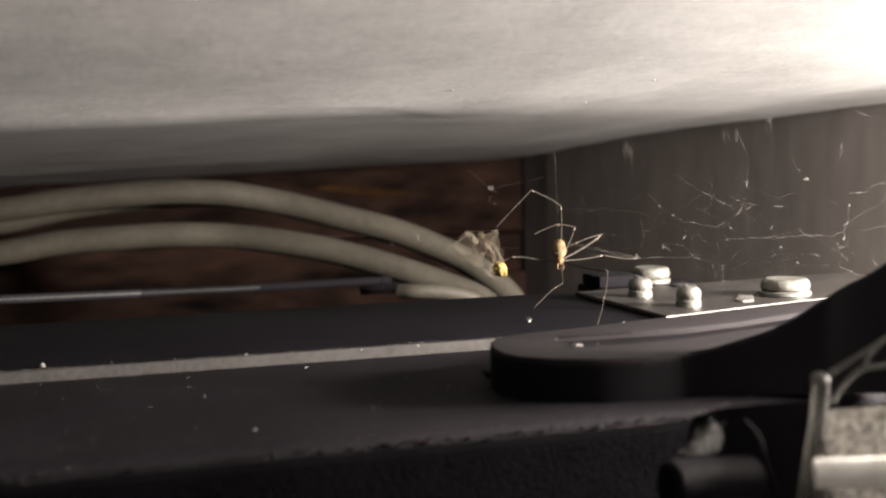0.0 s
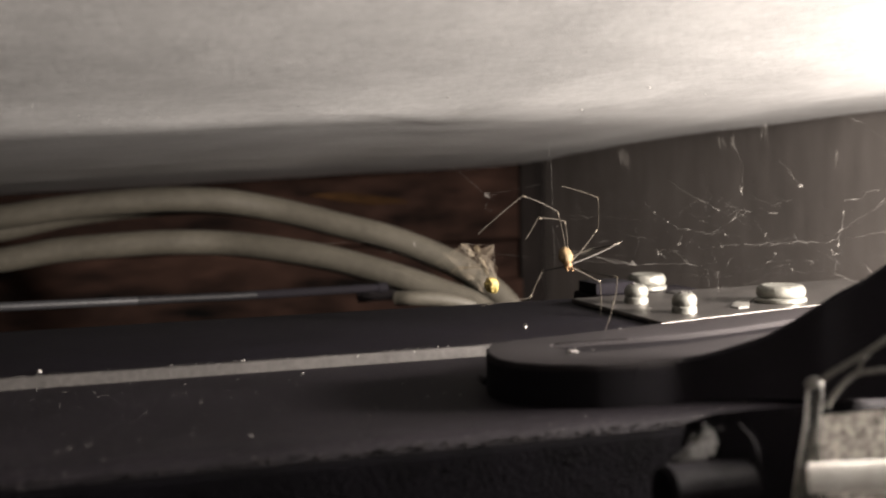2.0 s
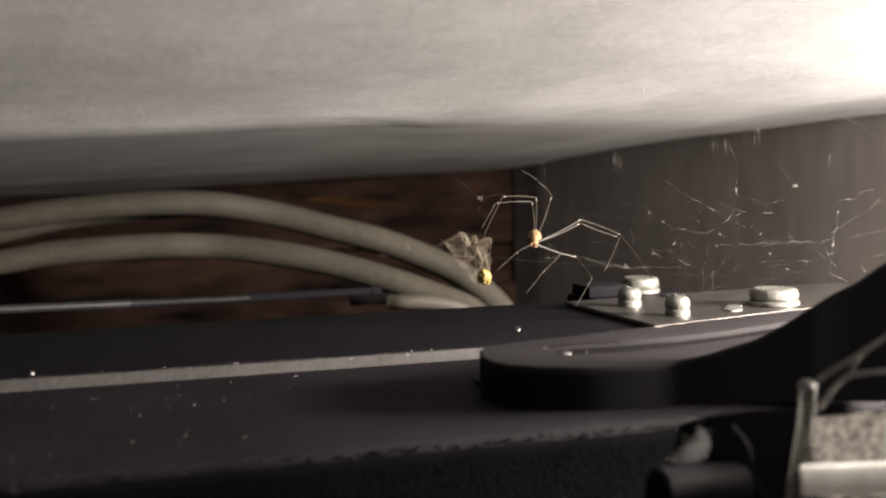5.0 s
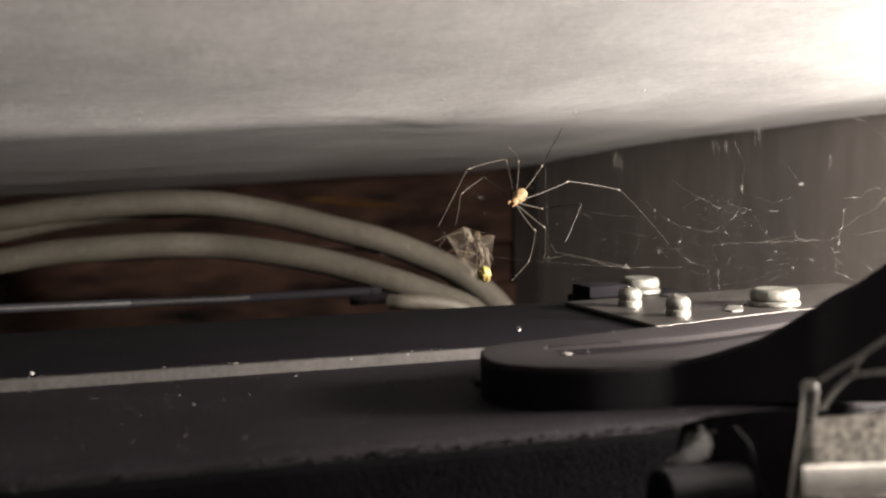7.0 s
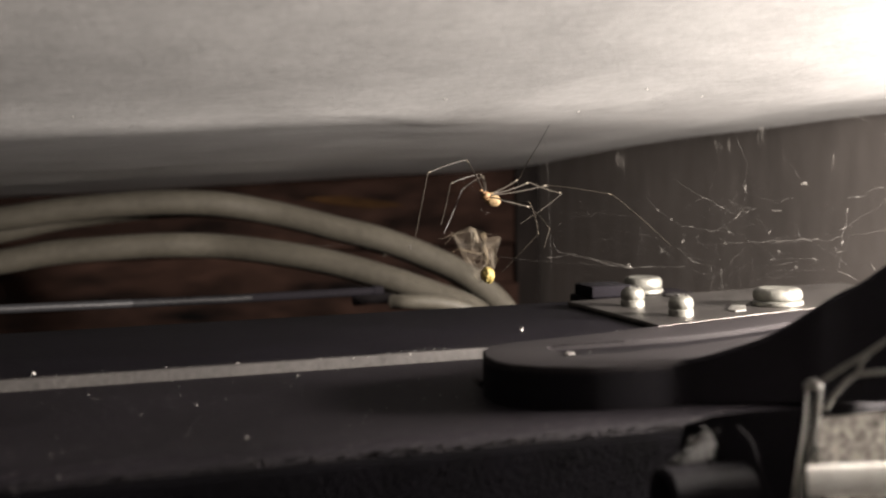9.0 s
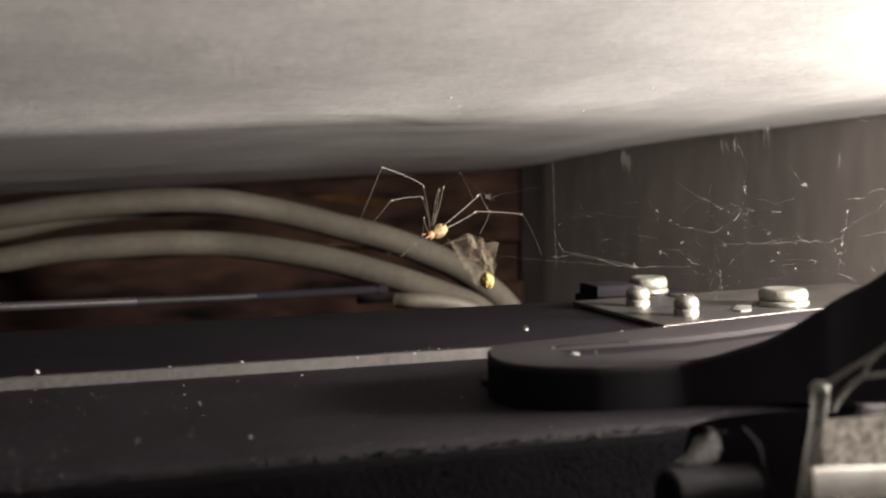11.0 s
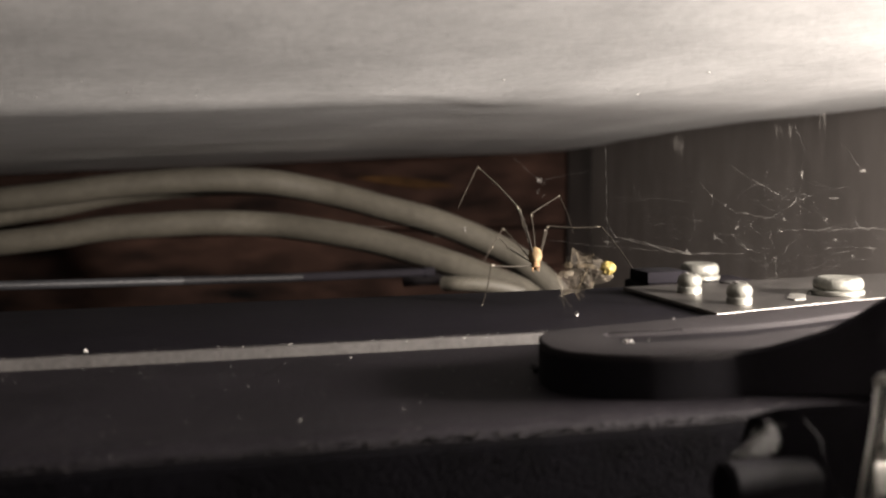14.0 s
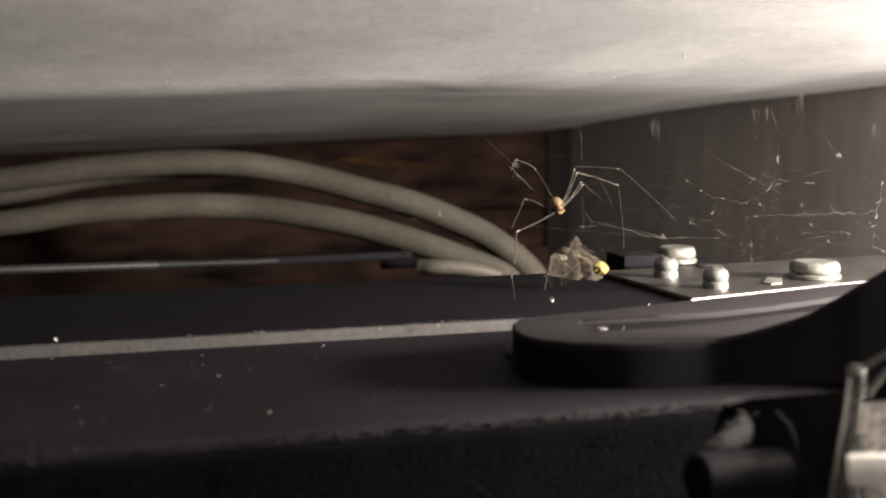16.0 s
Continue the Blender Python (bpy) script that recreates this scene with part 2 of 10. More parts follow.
def casing():
    bm = bmesh.new()
    xs = sorted([-0.6 + 0.02 * i for i in range(32)] + [0.0405 + 0.003 * i for i in range(37)] + [0.155 + 0.008 * i for i in range(20)] + [0.314])
    ys = [-0.6 + 0.02 * i for i in range(30)] + [0.01 * i for i in range(22)] + [0.216 + 0.004 * i for i in range(11)] + [0.2605 + 0.0015 * i for i in range(40)] + [0.322 + 0.008 * i for i in range(43)]
    grid = []
    for u in xs:
        row = []
        for y in ys:
            x = u if u < 0.15 else 0.15 + (u - 0.15) * (casing_side(y) - 0.15) / 0.164
            spread = 0.007 + 0.050 * smooth_step(0.08, 0.20, x) + 0.030 * smooth_step(0.17, 0.30, x)
            z = sum(casing_height(x, min(0.66, y + d / 8 * spread)) for d in range(-8, 9)) / 17
            row.append(bm.verts.new((x, y, z + pressed(x, y) + 0.0003 * noise.noise((x * 30, y * 30, 0)))))
        grid.append(row)
    # the side turns up
    last = grid[-1]
    for out, up in ((-0.0002, 0.0012), (-0.0008, 0.004), (-0.0008, 0.25)):
        grid.append([bm.verts.new((v.co.x + out, v.co.y, v.co.z + up)) for v in last])
    # the back lip turns up, and the shell has a thickness
    for row in grid:
        x, z = row[-1].co.x, row[-1].co.z
        row += [bm.verts.new((x, 0.655, z + 0.001)), bm.verts.new((x, 0.659, z + 0.004)), bm.verts.new((x, 0.66, z + 0.25))]
    for a, b in zip(grid, grid[1:]):
        for i in range(len(a) - 1):
            bm.faces.new((a[i], b[i], b[i + 1], a[i + 1]))
    ob = part("appliance_casing", bm, CASING)
    rng = random.Random(31)
    grit = bmesh.new()
    for i in range(60):
        x, y = rng.uniform(0.0, 0.20), rng.gauss(0.262, 0.006)
        r = abs(rng.gauss(0, 0.00004)) + 0.00002
        bmesh.ops.create_icosphere(grit, subdivisions=1, radius=1, matrix=Matrix.Translation((x, y, casing_height(x, y) - 0.0001)) @ Matrix.Diagonal((r * rng.uniform(1, 3), r, r, 1)))
    tagged(part("grit", grit, DUST, ob, smooth=False), "fine pale grit stuck along the bend", kind="stuff")
    return tagged(ob, "dusty grey brushed metal underside of a large casing", "casing", kind="structure")


casing()


# ---- closing walls ----
def setting(name, bm, material, label):
    return tagged(part(name, bm, material, smooth=False), label, name.split("_")[0], kind="structure")


setting("panel_side", box(0.312, 0.318, 0.30, 0.70, -0.12, 0.30), PANEL, "grey sheet metal side panel with vertical streaks")
# unseen floor, coloured dark to cut bounce onto the casing
setting("floor", box(-1.0, 1.0, -0.9, 0.82, -0.32, -0.30), DARKFLOOR, "unseen floor far below the rail, dark to cut bounce")
# unseen walls, set near and pale so bounced light lifts the blacks
setting("wall_front", box(-1.0, 1.0, -0.92, -0.9, -0.3, 0.9), ROOM, "unseen pale wall that bounces torch light")
setting("wall_left", box(-1.02, -1.0, -0.9, 0.80, -0.3, 0.9), ROOM, "unseen pale wall that bounces torch light")
setting("wall_right", box(1.0, 1.02, -0.9, 0.80, -0.3, 0.9), ROOM, "unseen pale wall that bounces torch light")
# coloured dark so the gaps between planks look shaded
setting("wall_far", box(-1.0, 1.0, 0.80, 0.82, -0.3, 0.9), DARKFLOOR, "plain dark wall behind the planks")
setting("ceiling", box(-1.0, 1.0, -0.9, 0.82, 0.9, 0.92), ROOM, "unseen pale ceiling that bounces torch light")


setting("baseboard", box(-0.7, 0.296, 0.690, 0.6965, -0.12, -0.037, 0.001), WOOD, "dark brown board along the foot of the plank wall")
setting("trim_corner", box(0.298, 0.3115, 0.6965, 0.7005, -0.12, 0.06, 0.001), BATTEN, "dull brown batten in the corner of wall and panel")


def planks():
    wall = thing("plank_wall", "dark brown rough wooden plank wall behind the cables", "wall", kind="structure")
    z = -0.12
    for h in (0.055, 0.048, 0.052, 0.047, 0.06):
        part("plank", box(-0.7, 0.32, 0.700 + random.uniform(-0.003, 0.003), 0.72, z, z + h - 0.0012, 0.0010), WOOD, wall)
        z += h
    # orange streak across the plank, built as a thin wedge
    x0, x1, z0, z1 = 0.1842, 0.2371, 0.0030, 0.0094
    part("orange_streak", wedge([(x0, 0.6965, z1), (x0 + 0.012, 0.6965, z1 - 0.0026), (x1 - 0.02, 0.6965, z0 + 0.0005), (x1, 0.6965, z0 + 0.0012), (x1 - 0.006, 0.6965, z0 + 0.0030), (x0 + 0.02, 0.6965, z1 + 0.0008)], (0, 0.006, 0)), ORANGE, wall, "orange streak on the plank")


planks()


# ---- the black rail ----
def rail():
    r = thing("black_rail", "black lacquered metal rail with a dusty stepped top", "rail")
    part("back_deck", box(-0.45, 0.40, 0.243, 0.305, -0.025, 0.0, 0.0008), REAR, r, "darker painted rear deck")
    part("edge_strip", box(-0.45, 0.40, 0.2421, 0.2436, -0.012, 0.0002, 0.0003), STRIP, r, "bare grey worn edge")
    deck = [(0.2432, -0.0017), (0.1862, -0.0017), (0.1842, -0.0018), (0.1828, -0.0021), (0.1818, -0.0027), (0.1814, -0.0036), (0.1813, -0.0060), (0.1813, -0.0300), (0.2432, -0.0300)]
    bm = bmesh.new()
    ends = [[bm.verts.new((x, y, z)) for y, z in deck] for x in (-0.45, 0.40)]
    bm.faces.new(ends[0])
    bm.faces.new(ends[1][::-1])
    for i in range(len(deck)):
        j = (i + 1) % len(deck)
        bm.faces.new((ends[0][i], ends[1][i], ends[1][j], ends[0][j]))
    part("front_deck", bm, BLACK, r)
    # front face base kept near black for the shade the padding would throw
    part("front_face", box(-0.45, 0.40, 0.1765, 0.1812, -0.09, -0.0036, 0.0016), FELT, r, "rough dusty black front face, darkened for its shade")
    return r


rail()


def bracket():
    b = thing("mounting_plate", "dull steel mounting plate lying on the rail", "plate")
    part("sheet", prism([(0.1372, 0.2505), (0.1628, 0.2565), (0.2170, 0.2700), (0.2170, 0.3030), (0.1390, 0.2960)], 0.0002, 0.0011, 0.0004, 3), PLATE, b)
    part("rear_bar", box(0.1525, 0.1815, 0.308, 0.324, -0.02, -0.0004, 0.0008), BLACK, b, "black bar behind the plate")
    part("block", box(0.1525, 0.1632, 0.3110, 0.3210, -0.0004, 0.0024, 0.0006), SHADE_BLACK, b, "small black block beside the bolt")
    # flat disc set on the plate between bolt and screw
    disc = lathe([(0, 0), (0.0030, 0), (0.0030, 0.0003), (0.0026, 0.0005), (0, 0.0005)])
    bmesh.ops.translate(disc, verts=disc.verts[:], vec=(0.1660, 0.2950, 0.0010))
    part("flat_disc", disc, STRIP, b, "flat disc on the plate")


bracket()


def bolt(name, x, y, z, r, h, label):
    b = thing(name, label, "bolt" if r > 0.004 else "screw", (x, y, z), group="bolts on the mounting plate")
    part("washer", lathe([(0, 0), (r * 1.0, 0), (r * 1.05, h * 0.06), (r * 1.05, h * 0.22), (r * 0.98, h * 0.30), (r * 0.84, h * 0.34), (0, h * 0.34)], 40), ZINC, b)
    head = [(0, h * 0.3), (r * 0.86, h * 0.32), (r * 0.97, h * 0.37), (r * 1.0, h * 0.46), (r * 1.0, h * 0.66), (r * 0.97, h * 0.82), (r * 0.90, h * 0.93), (r * 0.80, h * 0.985), (r * 0.72, h), (r * 0.66, h * 0.985), (0, h * 0.975)]
    part("head", lathe(head, 40), ZINC, b)
    return b


bolt("bolt", 0.1690, 0.3165, -0.0004, 0.0047, 0.0040, "pale zinc-plated round-headed bolt on the black bar")
bolt("bolt", 0.1765, 0.2690, 0.0011, 0.0053, 0.0038, "large zinc-plated round-headed bolt on the steel plate")


def screw(x, y):
    s = thing("screw", "small zinc-plated dome-headed screw with a scratched top", "screw", (x, y, 0.0011), group="screws in the mounting plate")
    r = 0.0026
    part("collar", lathe([(0, 0), (r * 1.0, 0), (r * 1.0, 0.0012), (r * 0.85, 0.0016), (0, 0.0016)]), ZINC, s)
    part("head", lathe([(0, 0.0014), (r * 0.88, 0.0014), (r, 0.0018), (r, 0.0028), (r * 0.88, 0.0036), (r * 0.6, 0.0041), (r * 0.25, 0.0043), (r * 0.2, 0.0037), (0, 0.0036)]), ZINC, s)
    # solid dark bars drawn for the shade inside the cross recess
    for turn in (0.5, 0.5 + math.pi / 2):
        slot = box(-r * 0.55, r * 0.55, -0.0003, 0.0003, 0.0038, 0.00425)
        bmesh.ops.rotate(slot, verts=slot.verts[:], matrix=Matrix.Rotation(turn, 3, "Z"))
        part("slot", slot, SHADE_BLACK, s, smooth=False)
    return s


screw(0.1478, 0.2815)
screw(0.1487, 0.2620)


def flake():
    # pale patch beside the bolt, built as a thin flat piece
    ob = part("pale_patch", prism([(0.1614, 0.2649), (0.1702, 0.2764), (0.1733, 0.2775), (0.175, 0.2766), (0.169, 0.2697), (0.1645, 0.2625), (0.1618, 0.2622)], 0.0011, 0.0014, 0.0001), RIM)
    return tagged(ob, "pale grey patch on the plate beside the large bolt", "flake")


flake()


# ---- the lever ----
def lever():
    v = thing("black_lever", "matt black plastic lever lying on the rail, its arm rising", "lever")
    front = [(0.0870, 0.2150), (0.0842, 0.2110), (0.0822, 0.2054), (0.0815, 0.1997), (0.0825, 0.1956), (0.0862, 0.1915), (0.0929, 0.1884), (0.1015, 0.1873), (0.1066, 0.1876), (0.1180, 0.1900), (0.1320, 0.1960)]
    rear = [(0.1720, 0.2366), (0.1621, 0.2340), (0.1568, 0.2330), (0.1419, 0.2292), (0.1283, 0.2258), (0.1151, 0.2221), (0.1027, 0.2187), (0.0915, 0.2166)]
    groove = [(0.1420, 0.2085), (0.1272, 0.2052), (0.1138, 0.2005), (0.1032, 0.1995), (0.0960, 0.1990), (0.0936, 0.2010), (0.0938, 0.2090), (0.0960, 0.2113), (0.1090, 0.2108), (0.1196, 0.2109), (0.1324, 0.2141), (0.1473, 0.2195), (0.1720, 0.2290)]
    # foot sides and arm take a darker black for shade; rim paler for light
    part("foot_plate", prism(front + [(0.1720, 0.2100)] + rear, -0.0017, 0.0036, 0), SHADE_BLACK, v)
    # tray floor coloured between the two, for the shade in the tray
    part("tray_floor", prism(front + [(0.1720, 0.2100)] + rear, 0.0036, 0.0039, 0), BLACK, v, "smooth floor of the shallow tray, coloured darker for its shade")
    part("raised_rim", prism(front + groove + rear, 0.0039, 0.0048, 0.0004, 3), LEVER, v, "raised rounded rim, greyed by dust and painted-in top light")
    # the arm: its upper edge leaves the foot's front edge, rises and comes forward
    edge = spline([(0.0985, 0.1876, 0.0046), (0.1063, 0.1874, 0.0049), (0.1103, 0.186, 0.0057), (0.1142, 0.1845, 0.0069), (0.1181, 0.183, 0.0083), (0.122, 0.1815, 0.0106), (0.1248, 0.18, 0.0127), (0.1281, 0.179, 0.0147), (0.1313, 0.178, 0.0163), (0.1349, 0.1765, 0.019), (0.139, 0.175, 0.0216)], 5)
    bm = bmesh.new()
    rings = []
    for i, p in enumerate(edge):
        k = i / (len(edge) - 1)
        back = Vector((p.x, p.y, 0)).normalized() * (0.002 + 0.003 * min(1, 3 * k))
        deep = p.z + 0.0016
        fall = 0.0004 + 0.0030 * min(1, 3 * k)
        soft = back.normalized() * 0.0006
        rings.append([bm.verts.new(q) for q in (p + soft, p - Vector((0, 0, 0.0006)), p - Vector((0, 0, deep)) + back * 0.1, p - Vector((0, 0, deep)) + back, p + back - Vector((0, 0, fall)))])
    for one, two in zip(rings, rings[1:]):
        for i in range(5):
            bm.faces.new((one[i], one[(i + 1) % 5], two[(i + 1) % 5], two[i]))
    bm.faces.new(rings[0][::-1])
    bm.faces.new(rings[-1])
    # arm: same plastic as the rim, coloured darker because it is unlit
    part("arm", bm, SHADE_BLACK, v)


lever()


# ---- cables and rod behind ----
def cable(name, pts, r, label):
    ob = part(name, tube(spline(pts, 8), r, 14), CABLE)
    return tagged(ob, label, "cable", group="grey cables")


cable("cable", [(-0.0189, 0.5271, 0.0077), (0.0262, 0.5112, 0.0127), (0.0443, 0.5049, 0.0153), (0.0623, 0.4985, 0.0171), (0.0803, 0.4921, 0.0180), (0.0983, 0.4855, 0.0171), (0.1161, 0.4787, 0.0136), (0.1325, 0.4670, 0.0090), (0.1485, 0.4554, 0.0042), (0.1640, 0.4438, -0.0031), (0.1723, 0.4349, -0.0096), (0.1778, 0.4269, -0.0169), (0.1789, 0.4204, -0.0253)], 0.0043, "thick grey plastic-sheathed cable arching over the rod")
cable("cable", [(-0.0192, 0.5153, -0.0062), (0.0251, 0.4997, -0.0009), (0.0428, 0.4936, 0.0020), (0.0604, 0.4873, 0.0034), (0.0781, 0.4810, 0.0042), (0.0956, 0.4745, 0.0036), (0.1120, 0.4631, 0.0016), (0.1279, 0.4517, -0.0016), (0.1433, 0.4403, -0.0064), (0.1551, 0.4303, -0.0110), (0.1648, 0.4210, -0.0156), (0.1693, 0.4135, -0.0221)], 0.0042, "thick grey plastic-sheathed cable lying under another")
cable("cable", [(-0.0200, 0.5481, -0.0011), (0.0271, 0.5317, 0.0069), (0.0497, 0.5239, 0.0117), (0.0760, 0.5147, 0.0148), (0.1022, 0.5052, 0.0152), (0.1319, 0.4940, 0.0100), (0.1546, 0.4743, 0.0018)], 0.004, "grey plastic-sheathed cable half hidden behind others")

cable("cable", [(0.1328, 0.404, -0.0096), (0.1367, 0.4, -0.0094), (0.1444, 0.397, -0.0098), (0.1539, 0.394, -0.012)], 0.0022, "short grey cable end under the black clip")


def rod():
    r = thing("steel_rod", "thin dull steel rod running behind the rail", "rod")
    line = [Vector(q) for q in ((-0.2906, 0.3302, 0.0046), (0.0221, 0.395, -0.0049), (0.0848, 0.408, -0.0068), (0.1306, 0.4165, -0.0075))]
    # three tones along the bar paint its highlight fading; no sleeve is there
    fade, dull = line[1].lerp(line[2], 0.55), line[2].lerp(line[3], 0.15)
    part("bar", tube([line[0], line[1], fade], 0.0012, 12), STEEL, r)
    part("bar", tube([fade, line[2], dull], 0.00121, 12), DIM_STEEL, r, "stretch of the rod coloured darker as its highlight fades")
    part("sleeve", tube([dull, line[3]], 0.00125, 12), SHADE_BLACK, r, "end of the rod coloured black, past its highlight")
    part("end_cap", tube([(0.1306, 0.4165, -0.0075), (0.1338, 0.417, -0.0075)], 0.0015, 12), SHADE_BLACK, r)


rod()


# ---- the corner in front of the rail ----
def corner():
    p = thing("black_bracket", "black plastic bracket standing before the rail", "bracket")
    part("pillar", wedge([(0.0895, 0.157, 0.0023), (0.0927, 0.1556, 0.0034), (0.0975, 0.1535, 0.004), (0.1032, 0.151, 0.0044), (0.103, 0.1511, -0.0126), (0.0933, 0.1553, -0.0126), (0.0933, 0.1553, -0.0004), (0.0925, 0.1557, 0.0016)], (0.0023, 0.0055, -0.0045)), SHADE_BLACK, p)
    part("curved_edge", tube(spline([(0.0917, 0.1482, 0.0035), (0.0928, 0.1466, 0.0015), (0.0935, 0.1460, -0.0022), (0.0949, 0.1441, -0.0063)], 5), 0.0002, 8), SHADE_BLACK, p)
    part("stub", tube([(0.0820, 0.1494, -0.0040), (0.0824, 0.1494, -0.0040), (0.0882, 0.1498, -0.0042), (0.0940, 0.1509, -0.0048)], [0.0026, 0.0031, 0.0031, 0.0031], 24), REAR, p, "thick round black stub")
    g = thing("grey_padding", "rough grey padding in front of the rail", "padding")
    part("block", wedge([(0.1028, 0.148, 0.0036), (0.1045, 0.1471, 0.0039), (0.1069, 0.1458, 0.0041), (0.1087, 0.1449, 0.0044), (0.1103, 0.144, 0.0047), (0.1145, 0.1417, 0.0055), (0.1214, 0.138, 0.0067), (0.1218, 0.138, -0.014), (0.1029, 0.148, -0.0146)], (0.0040, 0.0090, -0.0060)), GREYFELT, g)
    # added grey wedge in place of light falling on the felt behind
    w = wedge([(0.0903, 0.1522, 0.0024), (0.0909, 0.1522, 0.0017), (0.0912, 0.1522, 0.0005), (0.0907, 0.1522, -0.0011), (0.0887, 0.1522, -0.0013), (0.086, 0.1522, -0.0014), (0.0851, 0.1522, -0.001), (0.0862, 0.1522, -0.0003), (0.0873, 0.1522, 0.0003), (0.0884, 0.1522, 0.0011), (0.0895, 0.1522, 0.0018)], (0.0014, 0.0038, -0.0012))
    rng = random.Random(9)
    for i in range(70):
        k = rng.random()
        root = Vector((0.0903, 0.1522, 0.0024)).lerp(Vector((0.086, 0.1522, -0.0014)), k) + Vector((rng.gauss(0, 0.0004), 0, rng.gauss(0, 0.0004)))
        tip = root + Vector((rng.gauss(-0.0002, 0.0004), -0.0003, rng.gauss(0.0002, 0.0004)))
        tube([root, (root + tip) / 2 + Vector((0, 0, 0.0001)), tip], [0.00005, 0.00004, 0.00002], 3, bm=w)
    part("lit_patch", w, LIT_FELT, g, "grey fuzzy wedge standing in for a lit patch of felt", smooth=False)
    f = thing("clear_clip", "hazy clear plastic clip with pale edges", "clip")
    flat = [(-1, -0.3), (1, -0.3), (1.08, 0), (1, 0.3), (-1, 0.3), (-1.08, 0)]
    part("blade", tube(spline([(0.098, 0.142, 0.0089), (0.0978, 0.142, 0.0052), (0.0974, 0.142, 0.0012), (0.0965, 0.142, -0.0042), (0.096, 0.142, -0.0074)], 4), [0.00088] * 8 + [0.00080] * 9, section=flat), CLEAR, f)
    # pale lines drawn along both edges of the blade
    part("blade_edge", tube(spline([(0.0968, 0.1416, 0.0087), (0.0965, 0.1416, 0.005), (0.0959, 0.1416, 0.0014), (0.095, 0.1416, -0.004), (0.0945, 0.1416, -0.0071)], 4), 0.00017, 6), RIM, f, "pale line along the blade's edge")
    part("blade_edge", tube(spline([(0.0988, 0.1416, 0.0085), (0.0985, 0.1416, 0.0049), (0.098, 0.1416, 0.0012), (0.0971, 0.1416, -0.002), (0.0971, 0.1416, -0.0054)], 4), 0.00015, 6), RIM, f, "pale line along the blade's edge")
    part("tip", tube([(0.0964, 0.1414, 0.009), (0.0971, 0.1414, 0.0093), (0.0979, 0.1414, 0.0092), (0.0986, 0.1414, 0.0087)], [0.0003, 0.00055, 0.0006, 0.0003], 10), RIM, f, "whitish frayed tip")
    part("thin_blade", tube(spline([(0.0974, 0.1405, 0.0022), (0.0973, 0.14, -0.0004), (0.0971, 0.139, -0.0036), (0.0972, 0.1385, -0.0067)], 4), 0.00042, section=flat), CLEAR, f)
    part("blade_edge", tube(spline([(0.0974, 0.14, 0.0019), (0.0974, 0.1395, -0.0006), (0.0974, 0.1385, -0.0035), (0.0974, 0.138, -0.0066)], 4), 0.00012, 6), RIM, f, "pale line along the blade's edge")
    r = thing("bright_rod", "short bright steel rod beside the clear clip", "rod")
    part("shaft", tube(spline([(0.0942, 0.1373, -0.0009), (0.0970, 0.1352, -0.0006), (0.1005, 0.1330, -0.0003), (0.1114, 0.1248, 0.0009)], 4), 0.00168, 20), BRIGHT, r)
    d = thing("dusty_strand", "thick dusty cobweb strands behind the clear clip", "cobweb")
    part("strand", tube(spline([(0.0985, 0.141, 0.0096), (0.1003, 0.14, 0.011), (0.1026, 0.139, 0.0125), (0.1056, 0.138, 0.0145), (0.1089, 0.137, 0.0164)], 5), 0.00034, 5), RIM, d)
    part("strand", tube(spline([(0.0991, 0.141, 0.0063), (0.0995, 0.14, 0.008), (0.1011, 0.139, 0.0101), (0.1027, 0.138, 0.0106), (0.1066, 0.136, 0.0111)], 5), 0.00030, 5), RIM, d)
    part("strand", tube(spline([(0.1019, 0.1388, 0.0107), (0.1026, 0.139, 0.0119), (0.1033, 0.1388, 0.0127)], 5), 0.00026, 5), RIM, d)


corner()


def clip():
    c = thing("cable_clip", "black cable clip at the end of the rod", "clip")
    part("sleeve", tube(spline([(0.1399, 0.4674, -0.0160), (0.1480, 0.4613, -0.0150), (0.1536, 0.4540, -0.0146), (0.1591, 0.4498, -0.0154)], 5), 0.0019, 12), LEVER, c)
    bm = bmesh.new()
    bmesh.ops.create_icosphere(bm, subdivisions=2, radius=0.0011)
    for v in bm.verts:
        v.co += Vector((0.1494, 0.4591, -0.0107))
    part("bead", bm, CRUMB, c, "small white bead")
    rng = random.Random(3)
    for x, y, z in [(0.1514, 0.4335, -0.0095), (0.1497, 0.4335, -0.0109), (0.1529, 0.4335, -0.0125), (0.1465, 0.437, -0.0089)]:
        bm = bmesh.new()
        bmesh.ops.create_icosphere(bm, subdivisions=3, radius=0.0016, matrix=Matrix.Diagonal((1.5, 0.35, 0.8, 1)))
        for v in bm.verts:
            v.co *= 1 + 0.9 * noise.noise(v.co * 900 + Vector((x, y, z)) * 700)
            v.co += Vector((x, y, z))
        part("grime", bm, SHADE_BLACK, c, "black sticky grime")


clip()


# ---- crumbs and dust ----
def crumb(x, y, z, r):
    bm = bmesh.new()
    bmesh.ops.create_icosphere(bm, subdivisions=2, radius=r)
    for v in bm.verts:
        v.co *= 1 + 1.5 * noise.noise(v.co * 3200 + Vector((x, y, z)) * 900)
        v.co.z *= 0.8
    low = min(v.co.z for v in bm.verts)
    for v in bm.verts:
        v.co.z -= low
    ob = part("crumb", bm, CRUMB, smooth=False)
    ob.location = (x, y, z)
    return tagged(ob, "tiny pale crumb of dust and fluff", "crumb", group="crumbs on the rail and lever")


